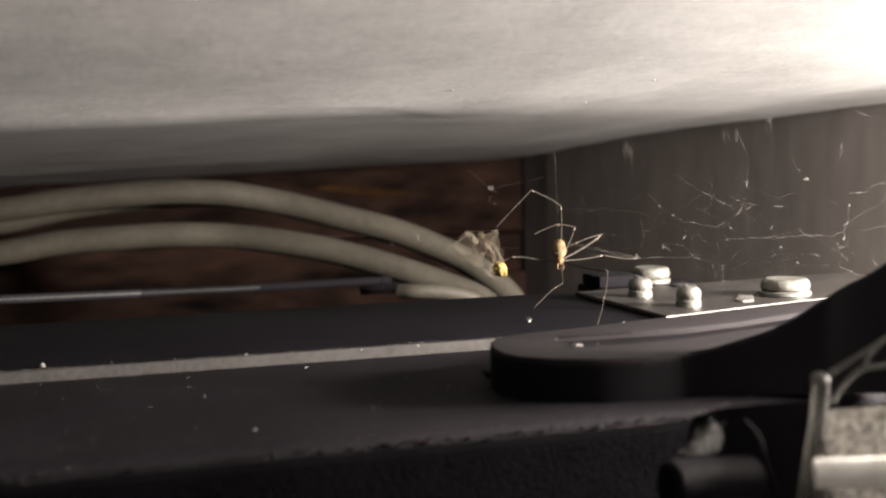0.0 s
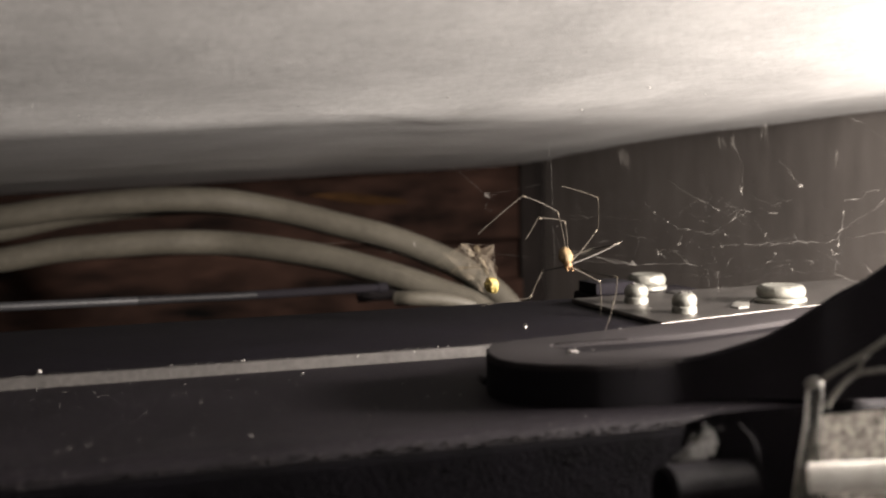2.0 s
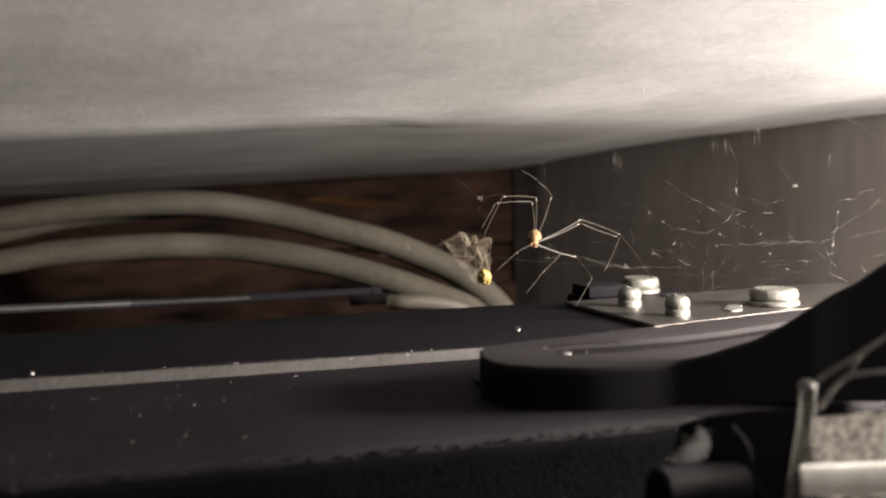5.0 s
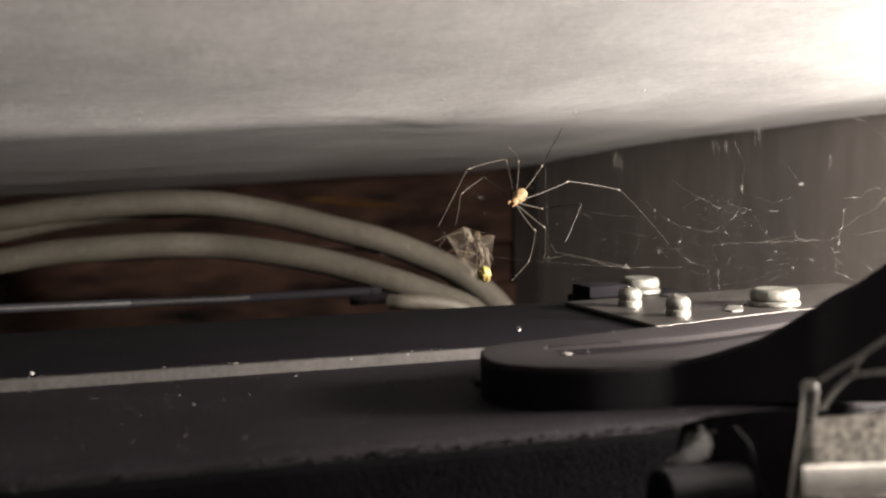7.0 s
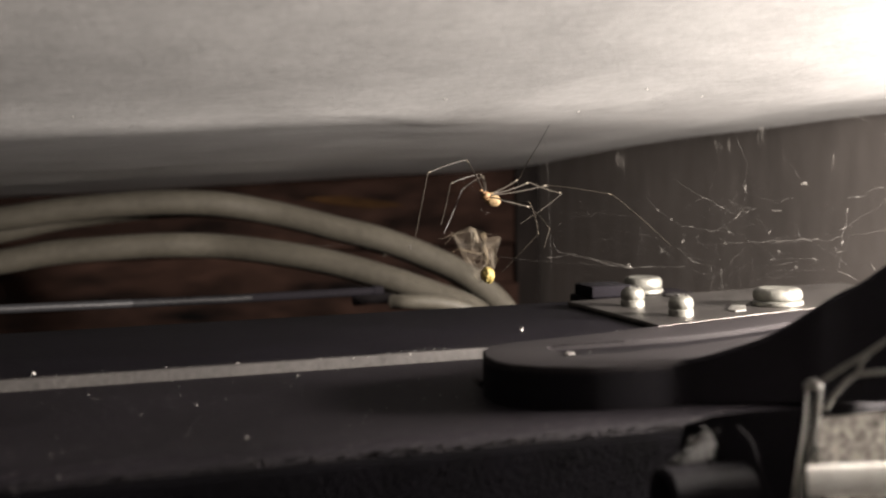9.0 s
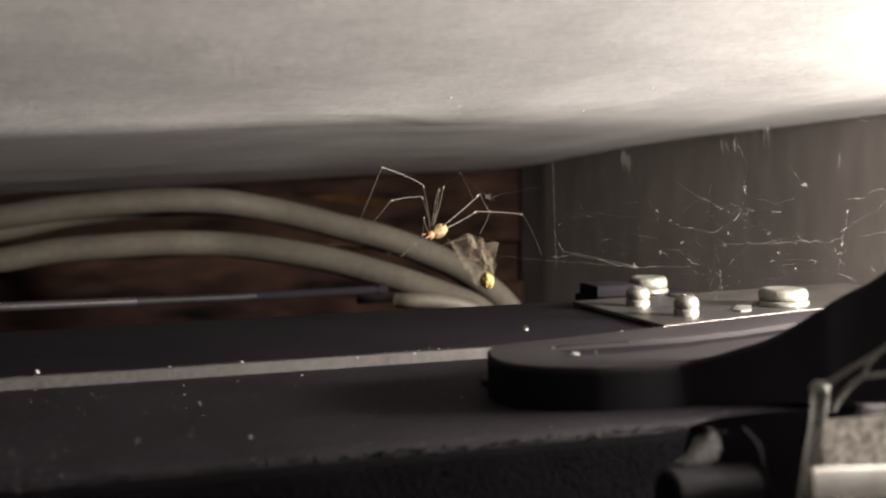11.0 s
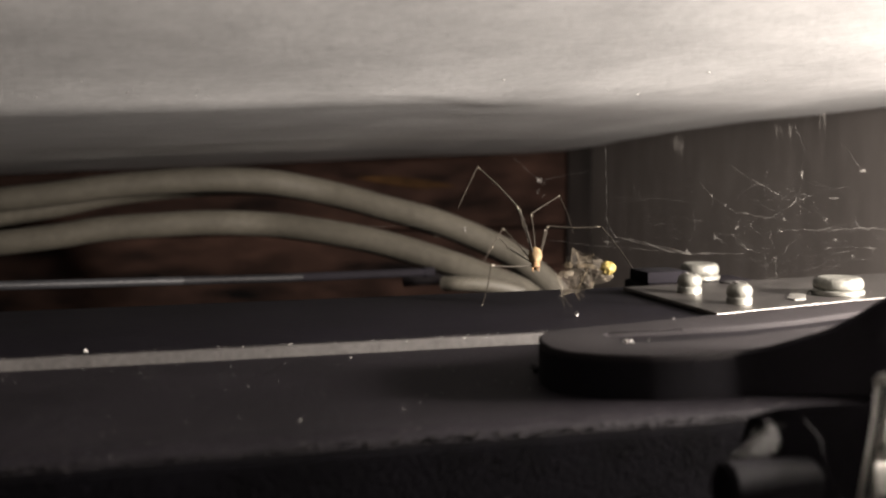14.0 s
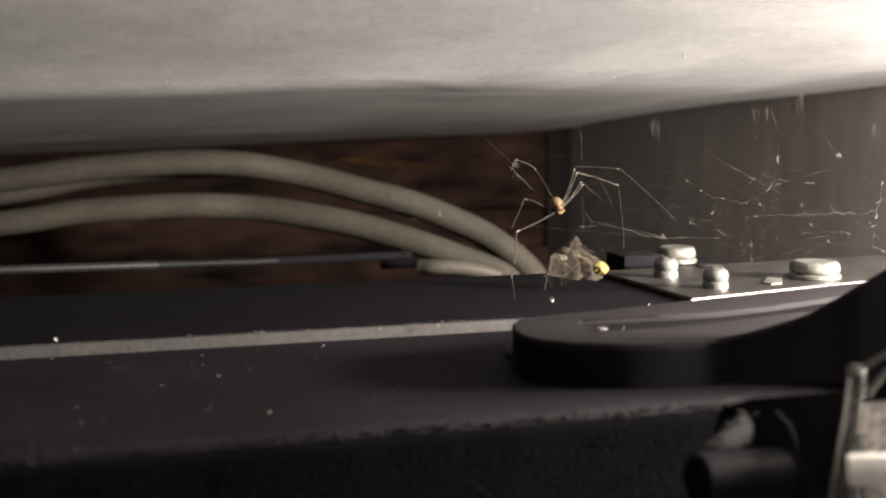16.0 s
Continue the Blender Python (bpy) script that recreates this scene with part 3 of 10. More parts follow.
for cx, cy, cz, cr in [(0.0938, 0.1999, 0.0049, 0.00041), (0.0949, 0.2006, 0.0049, 0.00029), (0.0984, 0.2015, 0.0049, 0.00015), (0.0956, 0.1984, 0.0049, 0.00011), (0.1280, 0.2508, 0.0003, 0.00022), (0.1125, 0.2612, 0.0003, 0.00045), (0.0183, 0.2460, 0.0003, 0.00038), (0.0821, 0.2400, 0.0003, 0.00022), (0.0716, 0.2400, 0.0003, 0.00019)]:
    crumb(cx, cy, cz - 0.0002, cr)


def dust():
    bm = bmesh.new()
    rng = random.Random(4)
    for i in range(680):
        y = rng.choice((rng.uniform(0.187, 0.241), rng.uniform(0.187, 0.241), rng.uniform(0.187, 0.241), rng.gauss(0.2445, 0.0008), rng.gauss(0.2445, 0.0008), rng.gauss(0.2445, 0.0008)))
        x = rng.uniform(0.0, 0.16)
        z = -0.0017 if y < 0.2424 else 0.0
        if y < 0.179 or (y < 0.229 and x > 0.08):
            continue
        r = abs(rng.gauss(0, 0.00005)) + 0.00002
        m = Matrix.Translation((x, y, z + r * 0.4)) @ Euler((rng.uniform(0, 6), rng.uniform(0, 6), 0)).to_matrix().to_4x4() @ Matrix.Diagonal((r * rng.uniform(0.7, 2), r, r * 0.7, 1))
        bmesh.ops.create_icosphere(bm, subdivisions=1, radius=1, matrix=m)
    for i in range(26):
        x, (y, z) = rng.uniform(0.0, 0.12), rng.choice(((0.1842, -0.0018), (0.1828, -0.0021), (0.1818, -0.0027)))
        r = abs(rng.gauss(0, 0.00005)) + 0.00003
        bmesh.ops.create_icosphere(bm, subdivisions=1, radius=1, matrix=Matrix.Translation((x, y, z)) @ Matrix.Diagonal((r * 1.4, r, r, 1)))
    ob = part("dust", bm, DUST, smooth=False)
    tagged(ob, "scattered pale dust specks on the black rail", "dust", kind="stuff")


dust()


def lint():
    rng = random.Random(21)
    bm = bmesh.new()
    for i in range(600):
        x = rng.uniform(-0.01, 0.125)
        y, z = rng.uniform(0.1775, 0.1812), rng.uniform(-0.0040, -0.0036)
        if y < 0.1785:
            y, z = 0.1765, rng.uniform(-0.02, -0.005)
        p = Vector((x, y, z))
        a = Vector((rng.gauss(0, 1), rng.gauss(-0.4, 0.6), rng.gauss(0.3, 0.6))).normalized() * rng.uniform(0.0004, 0.0013)
        b = Vector((rng.gauss(0, 1), rng.gauss(0, 1), rng.gauss(0, 1))) * 0.0003
        tube([p, p + a * 0.5 + b, p + a], rng.uniform(0.00002, 0.00006), 3, bm=bm)
    for i in range(150):
        x, r = rng.uniform(-0.01, 0.105), rng.uniform(0.00008, 0.00032)
        bmesh.ops.create_icosphere(bm, subdivisions=1, radius=1, matrix=Matrix.Translation((x, rng.uniform(0.1800, 0.1818), -0.0036 + rng.uniform(0.0, 0.0007))) @ Matrix.Diagonal((r * rng.uniform(1, 2.4), r, r * 0.8, 1)))
    ob = part("lint", bm, LINT, smooth=False)
    tagged(ob, "dark fuzzy lint along the front edge of the rail", "lint", kind="stuff")


lint()


def tuft():
    rng = random.Random(5)
    bm = bmesh.new()
    for i in range(40):
        a = Vector((rng.gauss(0, 0.0004), rng.gauss(0, 0.0004), rng.uniform(0, 0.0006)))
        b = a + Vector((rng.gauss(-0.0004, 0.0006), rng.gauss(0, 0.0005), rng.uniform(0.0002, 0.0012)))
        tube([a, (a + b) / 2 + Vector((rng.gauss(0, 0.0002), 0, rng.gauss(0, 0.0002))), b], rng.uniform(0.00003, 0.00009), 4, bm=bm)
    ob = part("lint_tuft", bm, SHADE_BLACK, smooth=False)
    ob.location = (0.0858, 0.2148, -0.0019)
    tagged(ob, "small dark frayed tuft of lint beside the lever foot", "lint")


tuft()


# ---- the web ----
WEB_AT, WEB_RIGHT, WEB_UP, WEB_AWAY = Vector((0.1019, 0.2810, 0.0135)), Vector((0.9396, -0.3420, -0.0150)), Vector((0.0431, 0.0748, 0.9963)), Vector((0.3396, 0.9367, -0.0850))


def in_web(u, v, away=0.0):
    """A place on the web's sheet; millimetres to the right of and above its middle."""
    return WEB_AT + 0.001 * (u * WEB_RIGHT + v * WEB_UP + away * WEB_AWAY)


def wobbly(points, rng, amount):
    out = []
    for a, b in zip(points, points[1:]):
        k = max(2, int((b - a).length / 0.0008))
        for i in range(k):
            p = a.lerp(b, i / k)
            out.append(p + amount * Vector((rng.gauss(0, 1), rng.gauss(0, 1), rng.gauss(0, 1))))
    return out + [points[-1]]


def thread(web, line, rng, radius, away, amount):
    pts = wobbly([in_web(u, v, away + rng.uniform(-1.0, 1.0)) for u, v in line], rng, amount)
    part("thread", tube(pts, [radius * rng.choice((0.35, 0.5, 0.8, 1.0, 1.2, 1.9)) for p in pts], 5), SILK, web)


def knot(web, u, v, size, seed):
    bm = bmesh.new()
    rng = random.Random(seed)
    for i in range(3):
        c = Vector((rng.gauss(0, size * 0.5), rng.gauss(0, size * 0.5), rng.gauss(0, size * 0.7)))
        r = size * rng.uniform(0.4, 0.9)
        bmesh.ops.create_icosphere(bm, subdivisions=2, radius=r, matrix=Matrix.Translation(c) @ Matrix.Diagonal((1, 1, 1.4, 1)))
    for i in range(4):
        d = Vector((rng.gauss(0, 1), rng.gauss(0, 1), rng.gauss(0, 1))).normalized() * size * rng.uniform(1.5, 3)
        tube([(0, 0, 0), d * 0.5 + Vector((0, 0, size * 0.3)), d], [size * 0.16, size * 0.12, size * 0.08], 4, bm=bm)
    for q in bm.verts:
        q.co *= 1 + 0.7 * noise.noise(q.co * 6000 + Vector((u, v, 0)))
        q.co += in_web(u, v, 3)
    part("knot", bm, SILK, web, smooth=False)


TANGLE_BRIGHT = [
    [(86.2, 12.8), (88.3, 12.9), (90.1, 13.0), (90.7, 14.1), (91.8, 14.8), (93.7, 14.9)],
    [(52.8, 14.6), (56.0, 12.8), (60.3, 10.5)],
    [(63.4, 10.5), (64.8, 9.5), (65.8, 10.3)],
    [(83.9, -2.7), (85.7, -3.3), (88.3, -4.4)],
    [(75.6, 5.7), (76.6, 4.3), (78.6, 3.6)],
    [(91.0, -1.1), (92.0, -2.3)],
    [(70.2, 9.9), (72.1, 10.0)],
    [(69.4, 5.2), (70.2, 5.9)],
    [(76.2, 15.6), (77.0, 15.8), (77.9, 15.3)],
    [(83.3, 2.5), (83.8, 1.3), (85.2, 1.4)],
    [(69.7, -0.4), (71.1, -0.2)],
]
TANGLE = [
    [(51.3, 6.8), (53.4, 6.7), (56.0, 6.0), (57.2, 5.6), (60.2, 6.7), (61.4, 7.5), (62.8, 8.7), (63.7, 10.0)],
    [(60.2, 3.1), (66.7, 3.6), (70.3, 3.4), (75.0, 3.8), (76.8, 4.1)],
    [(67.9, 3.7), (75.0, 3.8), (82.1, 4.0), (85.7, 4.8), (89.3, 5.1), (92.8, 6.0), (95.0, 6.4), (98.8, 7.0)],
    [(81.5, 4.9), (84.5, 6.1), (86.9, 7.2), (89.3, 8.8), (92.2, 10.3)],
    [(86.2, 10.3), (86.1, 7.6), (85.3, 4.6), (85.0, 3.3)],
    [(46.6, 2.4), (48.7, 2.5)],
    [(47.5, 1.5), (48.9, 0.4)],
    [(52.5, 0.1), (55.4, -1.1), (57.5, -1.8), (57.5, -2.8)],
    [(78.6, 0.1), (79.8, -0.1), (80.5, 0.3)],
    [(79.0, 0.1), (79.4, -1.0)],
    [(84.9, 0.5), (84.6, -1.9)],
    [(92.8, 11.1), (93.8, 12.3), (95.2, 12.8)],
    [(61.0, 12.3), (64.3, 10.7), (66.7, 10.3)],
    [(60.3, 7.2), (61.3, 5.5), (62.0, 4.6)],
    [(64.1, 15.5), (64.6, 14.6), (65.3, 13.5)],
    [(59.0, -2.5), (59.8, -4.0), (59.4, -5.5), (60.3, -6.3), (58.6, -8.5)],
    [(75.0, -1.3), (75.7, -1.8)],
    [(59.8, 3.4), (60.8, 2.9)],
]
TANGLE_FAINT = [
    [(48.9, 17.0), (52.8, 14.6)],
    [(60.3, 10.5), (63.7, 8.8), (66.7, 6.9)],
    [(69.1, -0.4), (75.0, 0.1), (79.8, 0.1)],
    [(65.5, -2.2), (72.6, -1.1), (76.2, -0.6)],
    [(72.7, 21.2), (75.0, 18.6), (77.0, 15.8)],
    [(44.2, 12.8), (46.6, 10.0), (49.2, 8.1)],
    [(49.2, 8.1), (51.3, 6.8)],
    [(53.4, 6.7), (52.5, 5.3), (51.5, 3.6)],
    [(66.7, 10.3), (70.3, 11.4), (75.0, 12.9)],
    [(81.5, 11.7), (83.9, 9.9)],
    [(80.9, 3.4), (83.3, 2.2), (85.7, 1.6)],
    [(63.2, 24.7), (65.3, 20.0), (64.7, 15.2)],
    [(39.5, 5.7), (43.0, 5.1), (46.6, 4.0)],
    [(78.6, 3.6), (80.9, 2.2), (83.9, 0.5), (85.7, -1.3)],
    [(65.5, 3.4), (63.2, 1.0), (59.6, -3.1)],
    [(86.9, 7.2), (85.7, 2.2), (86.9, -0.1)],
    [(86.9, 30.1), (90.5, 28.9), (95.0, 25.4)],
    [(89.2, -1.3), (94.0, 1.1), (98.8, 2.2)],
    [(92.2, 10.3), (95.8, 12.9)],
]
TANGLE_KNOTS = [(46.4, 10.1), (49.2, 8.1), (51.5, 3.6), (47.2, 1.5), (64.6, 14.8), (77.2, 15.6), (71.8, 1.6), (85.0, 3.3), (59.6, -3.0), (75.4, -1.9), (86.2, 10.3), (61.3, 5.5)]
SPAN = [
    [(24.7, 3.1), (25.8, 1.3), (30.0, 0.6), (34.7, -0.4), (40.6, -1.9)],
    [(23.1, 0.1), (25.8, 0.4), (28.2, 0.7), (32.3, -0.1), (34.7, -0.6)],
    [(33.5, -0.2), (36.5, -1.4), (40.6, -2.0)],
    [(40.9, -1.9), (45.4, -1.8), (51.9, -1.7)],
]
HUNG = [(45.2, 26.6, 4), (46.3, 25.9, 4.5), (69.7, 29.2, 3), (72.9, 29.8, 3.5), (80.7, 32.6, 5), (99.0, 26.0, 4.5), (81.4, 32.6, 3)]
SPAN_FAINT = [
    [(12.0, 0.4), (20.5, -0.5), (32.3, -1.2), (40.6, -1.9)],
    [(2.7, 18.9), (6.3, 15.7), (10.1, 12.5)],
    [(10.1, 12.5), (13.4, 13.4), (21.1, 14.9)],
    [(9.9, 11.0), (9.5, 10.0), (10.6, 9.2), (11.3, 9.7)],
    [(22.9, 25.2), (23.6, 15.2), (24.3, -2.6)],
    [(-26.8, 2.4), (-15.0, 3.0), (-5.3, 2.5)],
]
SPAN_KNOTS = [(10.1, 12.5), (40.5, -1.6), (-5.3, 2.5)]


def cobweb():
    rng = random.Random(11)
    web = thing("cobweb", "dusty tangled cobweb hanging between casing and bolts", "cobweb")
    for line in TANGLE_BRIGHT:
        thread(web, line, rng, 0.000085, 3, 0.00010)
    for line in TANGLE:
        thread(web, line, rng, 0.000050, 3, 0.00014)
    for line in TANGLE_FAINT:
        thread(web, line, rng, 0.000022, 3, 0.00012)
    for i, (u, v) in enumerate(TANGLE_KNOTS):
        knot(web, u, v, 0.00032 if i in (4, 5, 7) else 0.00022, i)
    fine = bmesh.new()
    for i in range(70):
        u, v = rng.choice((rng.uniform(26, 72), rng.uniform(52, 74))), rng.uniform(-10, 12)
        a = rng.uniform(0, math.pi)
        n = rng.choice((rng.uniform(2, 8), rng.uniform(6, 14)))
        bend = rng.uniform(-1, 1)
        pts = [in_web(u, v, 4), in_web(u + n * 0.5 * math.cos(a) + bend, v + n * 0.5 * math.sin(a) * 0.5, 4.5), in_web(u + n * math.cos(a), v + n * math.sin(a) * 0.5, 5)]
        tube(wobbly(pts, rng, 0.00012), rng.uniform(0.000010, 0.000022), 3, bm=fine)
    for i in range(60):
        u, v = rng.uniform(26, 74), rng.uniform(-11, 12)
        r = abs(rng.gauss(0, 0.00003)) + 0.00002
        m = Matrix.Translation(in_web(u, v, 4)) @ Euler((rng.uniform(0, 6), rng.uniform(0, 6), 0)).to_matrix().to_4x4() @ Matrix.Diagonal((r * 2, r, r, 1))
        bmesh.ops.create_icosphere(fine, subdivisions=1, radius=1, matrix=m)
    tagged(part("fine_threads", fine, SILK, web), "faint fine threads with dust caught in them", kind="stuff")
    return web


def web_strands():
    rng = random.Random(12)
    web = thing("web_strands", "taut silk strands running from the bolt to the prey", "cobweb")
    for line in SPAN:
        thread(web, line, rng, 0.000070, 3, 0.00008)
    for line in SPAN_FAINT:
        thread(web, line, rng, 0.000024, 3, 0.00006)
    for i, (u, v) in enumerate(SPAN_KNOTS):
        knot(web, u, v, 0.00036, 40 + i)


def hung_debris():
    """Old silk and fluff hanging from the back of the casing in front of the panel."""
    rng = random.Random(17)
    tuft = thing("hanging_fluff", "pale fluffy silk scraps hanging under the casing", "fluff")
    for u, v, n in HUNG:
        bm = bmesh.new()
        for i in range(7):
            a = in_web(u + rng.gauss(0, 0.35), v + rng.gauss(0, 0.3), 60)
            b = a + 0.001 * Vector((rng.gauss(0.3, 0.5), 0, -n * rng.uniform(0.5, 1.1)))
            tube([a, (a + b) / 2 + Vector((rng.gauss(0, 0.0003), 0, 0)), b], [0.00002, 0.00004, 0.00001], 4, bm=bm)
        part("scrap", bm, SILK, tuft, smooth=False)


cobweb_thing = cobweb()
web_strands()
hung_debris()


# ---- the spider ----
LEG_LENGTHS = [(0.0129, 0.0116, 0.0148), (0.0116, 0.0084, 0.0134), (0.0140, 0.0094, 0.0163), (0.0132, 0.0136, 0.0161), (0.0140, 0.0111, 0.0121), (0.0113, 0.0102, 0.0114), (0.0121, 0.0076, 0.0111), (0.0139, 0.0092, 0.0099)]


def blob(rx, ry, rz, cz=0.0, rough=0.0, seed=0):
    bm = bmesh.new()
    bmesh.ops.create_uvsphere(bm, u_segments=24, v_segments=16, radius=1.0)
    for q in bm.verts:
        k = 1 + rough * noise.noise(q.co * 3 + Vector((seed, 0, 0)))
        q.co = Vector((q.co.x * rx * k, q.co.y * ry * k, q.co.z * rz * k + cz))
    return bm


def limb(length, r0, r1):
    n = 7
    pts = [(0.00025 * math.sin(math.pi * i / n), 0, length * i / n) for i in range(n + 1)]
    return tube(pts, [r0 + (r1 - r0) * i / n for i in range(n + 1)], 7)


def joint(segment, length, r):
    """A pale ring at the end of a leg segment, and the dark knob beyond it."""
    ring = tube([(0, 0, length - 4 * r), (0, 0, length - 3 * r), (0, 0, length - r), (0, 0, length - 0.4 * r)], [0.75 * r, r, r, 0.7 * r], 8)
    part("joint_ring", ring, PALE, segment, "pale ring before the joint")
    knob = bmesh.new()
    bmesh.ops.create_icosphere(knob, subdivisions=2, radius=0.9 * r, matrix=Matrix.Translation((0, 0, length)) @ Matrix.Diagonal((1, 1, 1.3, 1)))
    part("joint", knob, HUSK, segment, "dark joint")


def make_spider():
    sp = thing("cellar_spider", "pale tan long-legged cellar spider hanging in its web", "spider")
    body = part("cephalothorax", blob(0.00085, 0.00095, 0.0010, 0.0, 0.1), BODY, sp, "brownish head and chest")
    part("abdomen", blob(0.00145, 0.00140, 0.00210, 0.0025, 0.14, 3), ABDOMEN, body, "pale tan oval abdomen")
    for s in (-1, 1):
        part("palp", tube([(0.0004 * s, -0.0003, -0.0006), (0.0007 * s, -0.0006, -0.0014), (0.0005 * s, -0.0004, -0.0019)], 0.00016, 6), BODY, body)
    legs = []
    for a, b, c in LEG_LENGTHS:
        segments = part("femur", limb(a, 0.00015, 0.00012), LEG, sp), part("tibia", limb(b, 0.00012, 0.00009), LEG, sp), part("metatarsus", limb(c, 0.00009, 0.00006), LEG, sp)
        joint(segments[0], a, 0.00021)
        joint(segments[1], b, 0.00016)
        legs.append(segments)
    return sp, body, legs


spider, body, legs = make_spider()


def make_prey():
    rng = random.Random(7)
    p = thing("wrapped_prey", "insect with yellow speckled abdomen wrapped in silk", "insect")
    part("abdomen", blob(0.0014, 0.0013, 0.0017, 0.0, 0.25, 9), YELLOW, p, "yellow abdomen with black specks")
    part("thorax", blob(0.0005, 0.0005, 0.0024, 0.0040, 0.4, 4), HUSK, p, "dry brown chest")
    part("head", blob(0.0006, 0.0006, 0.0008, 0.0080, 0.5, 5), HUSK, p)
    # the bag: a slack veil drawn to corners, and threads strung between its edges
    rim = [Vector(q) * 0.001 for q in ((-6.3, 0.6, 8.9), (-3.0, -0.8, 10.2), (-1.4, 0.9, 9.7), (-0.2, -0.9, 7.8), (3.8, 0.2, 7.3), (2.1, 0.9, 4.6), (1.3, -0.8, 1.3), (-1.4, 0.8, -1.4), (-3.0, -0.6, 0.0), (-2.2, 1.0, 2.9), (-4.7, -0.7, 3.0), (-5.0, 0.6, 5.7))]
    middle = Vector((-0.0013, 0, 0.0052))
    for side in (-1, 1):
        bm = bmesh.new()
        hub = bm.verts.new(middle + Vector((0, side * 0.0016, 0)))
        outer = [bm.verts.new(q) for q in rim]
        inner = [bm.verts.new(middle + (q - middle) * rng.uniform(0.5, 0.62) + Vector((0, side * rng.uniform(0.0009, 0.0017), 0))) for q in rim]
        for i in range(len(rim)):
            j = (i + 1) % len(rim)
            bm.faces.new((outer[i], outer[j], inner[j], inner[i]))
            bm.faces.new((inner[i], inner[j], hub))
        bmesh.ops.subdivide_edges(bm, edges=bm.edges[:], cuts=2, use_grid_fill=True)
        for q in bm.verts:
            q.co += 0.0004 * Vector((noise.noise(q.co * 900), noise.noise(q.co * 900 + Vector((7, 0, 0))), noise.noise(q.co * 900 + Vector((0, 7, 0)))))
        part("silk_veil", bm, GAUZE, p, "thin brownish veil of silk")
    for i in range(6):
        a = rng.uniform(-1.2, 1.2)
        pts = [Vector((0, 0, 0.004)), Vector((0.004 * math.sin(a) - 0.002, 0.001, 0.006)), Vector((0.0055 * math.sin(a) - 0.002, 0.001, 0.004 + rng.uniform(-0.002, 0.003)))]
        part("insect_leg", tube(pts, [0.0001, 0.00008, 0.00005], 5), HUSK, p)
    bm = bmesh.new()
    for c, r in (((-0.0019, 0.0002, 0.0086), 0.0009), ((-0.0015, 0.0003, 0.0076), 0.0007)):
        bmesh.ops.create_icosphere(bm, subdivisions=3, radius=r, matrix=Matrix.Translation(c) @ Matrix.Diagonal((0.8, 0.6, 1.2, 1)))
    for q in bm.verts:
        q.co += 0.0004 * Vector((noise.noise(q.co * 1900), noise.noise(q.co * 1900 + Vector((7, 0, 0))), noise.noise(q.co * 1900 + Vector((0, 7, 0)))))
    part("silk_ball", bm, WRAP, p, "pale ball of matted silk")
    bm = bmesh.new()
    for i in range(len(rim)):
        tube(wobbly([rim[i], (rim[i] + rim[(i + 1) % len(rim)]) / 2 * 0.98, rim[(i + 1) % len(rim)]], rng, 0.00006), rng.choice((0.00003, 0.000045)), 4, bm=bm)
    for i in range(80):
        a, b = rng.sample(rim, 2)
        lift = Vector((0, rng.choice((-1, 1)) * rng.uniform(0.0004, 0.0016), 0))
        pts = spline([a, a.lerp(b, 0.35) + lift, a.lerp(b, 0.7) + lift * 0.8, b.lerp(a, rng.uniform(-0.02, 0.1))], 3)
        tube(wobbly(pts, rng, 0.00005), rng.choice((0.000014, 0.00002, 0.000032)), 3, bm=bm)
    for end in ((-9.6, 0, 8.4), (-8.6, 0.5, 6.9), (-7.5, -0.5, 9.9)):
        tube(wobbly([rim[0], Vector(end) * 0.001], rng, 0.00007), 0.00003, 4, bm=bm)
    tagged(part("silk_wrap", bm, WRAP, p), "loose wrapping of silk threads", kind="stuff")
    return p


prey = make_prey()


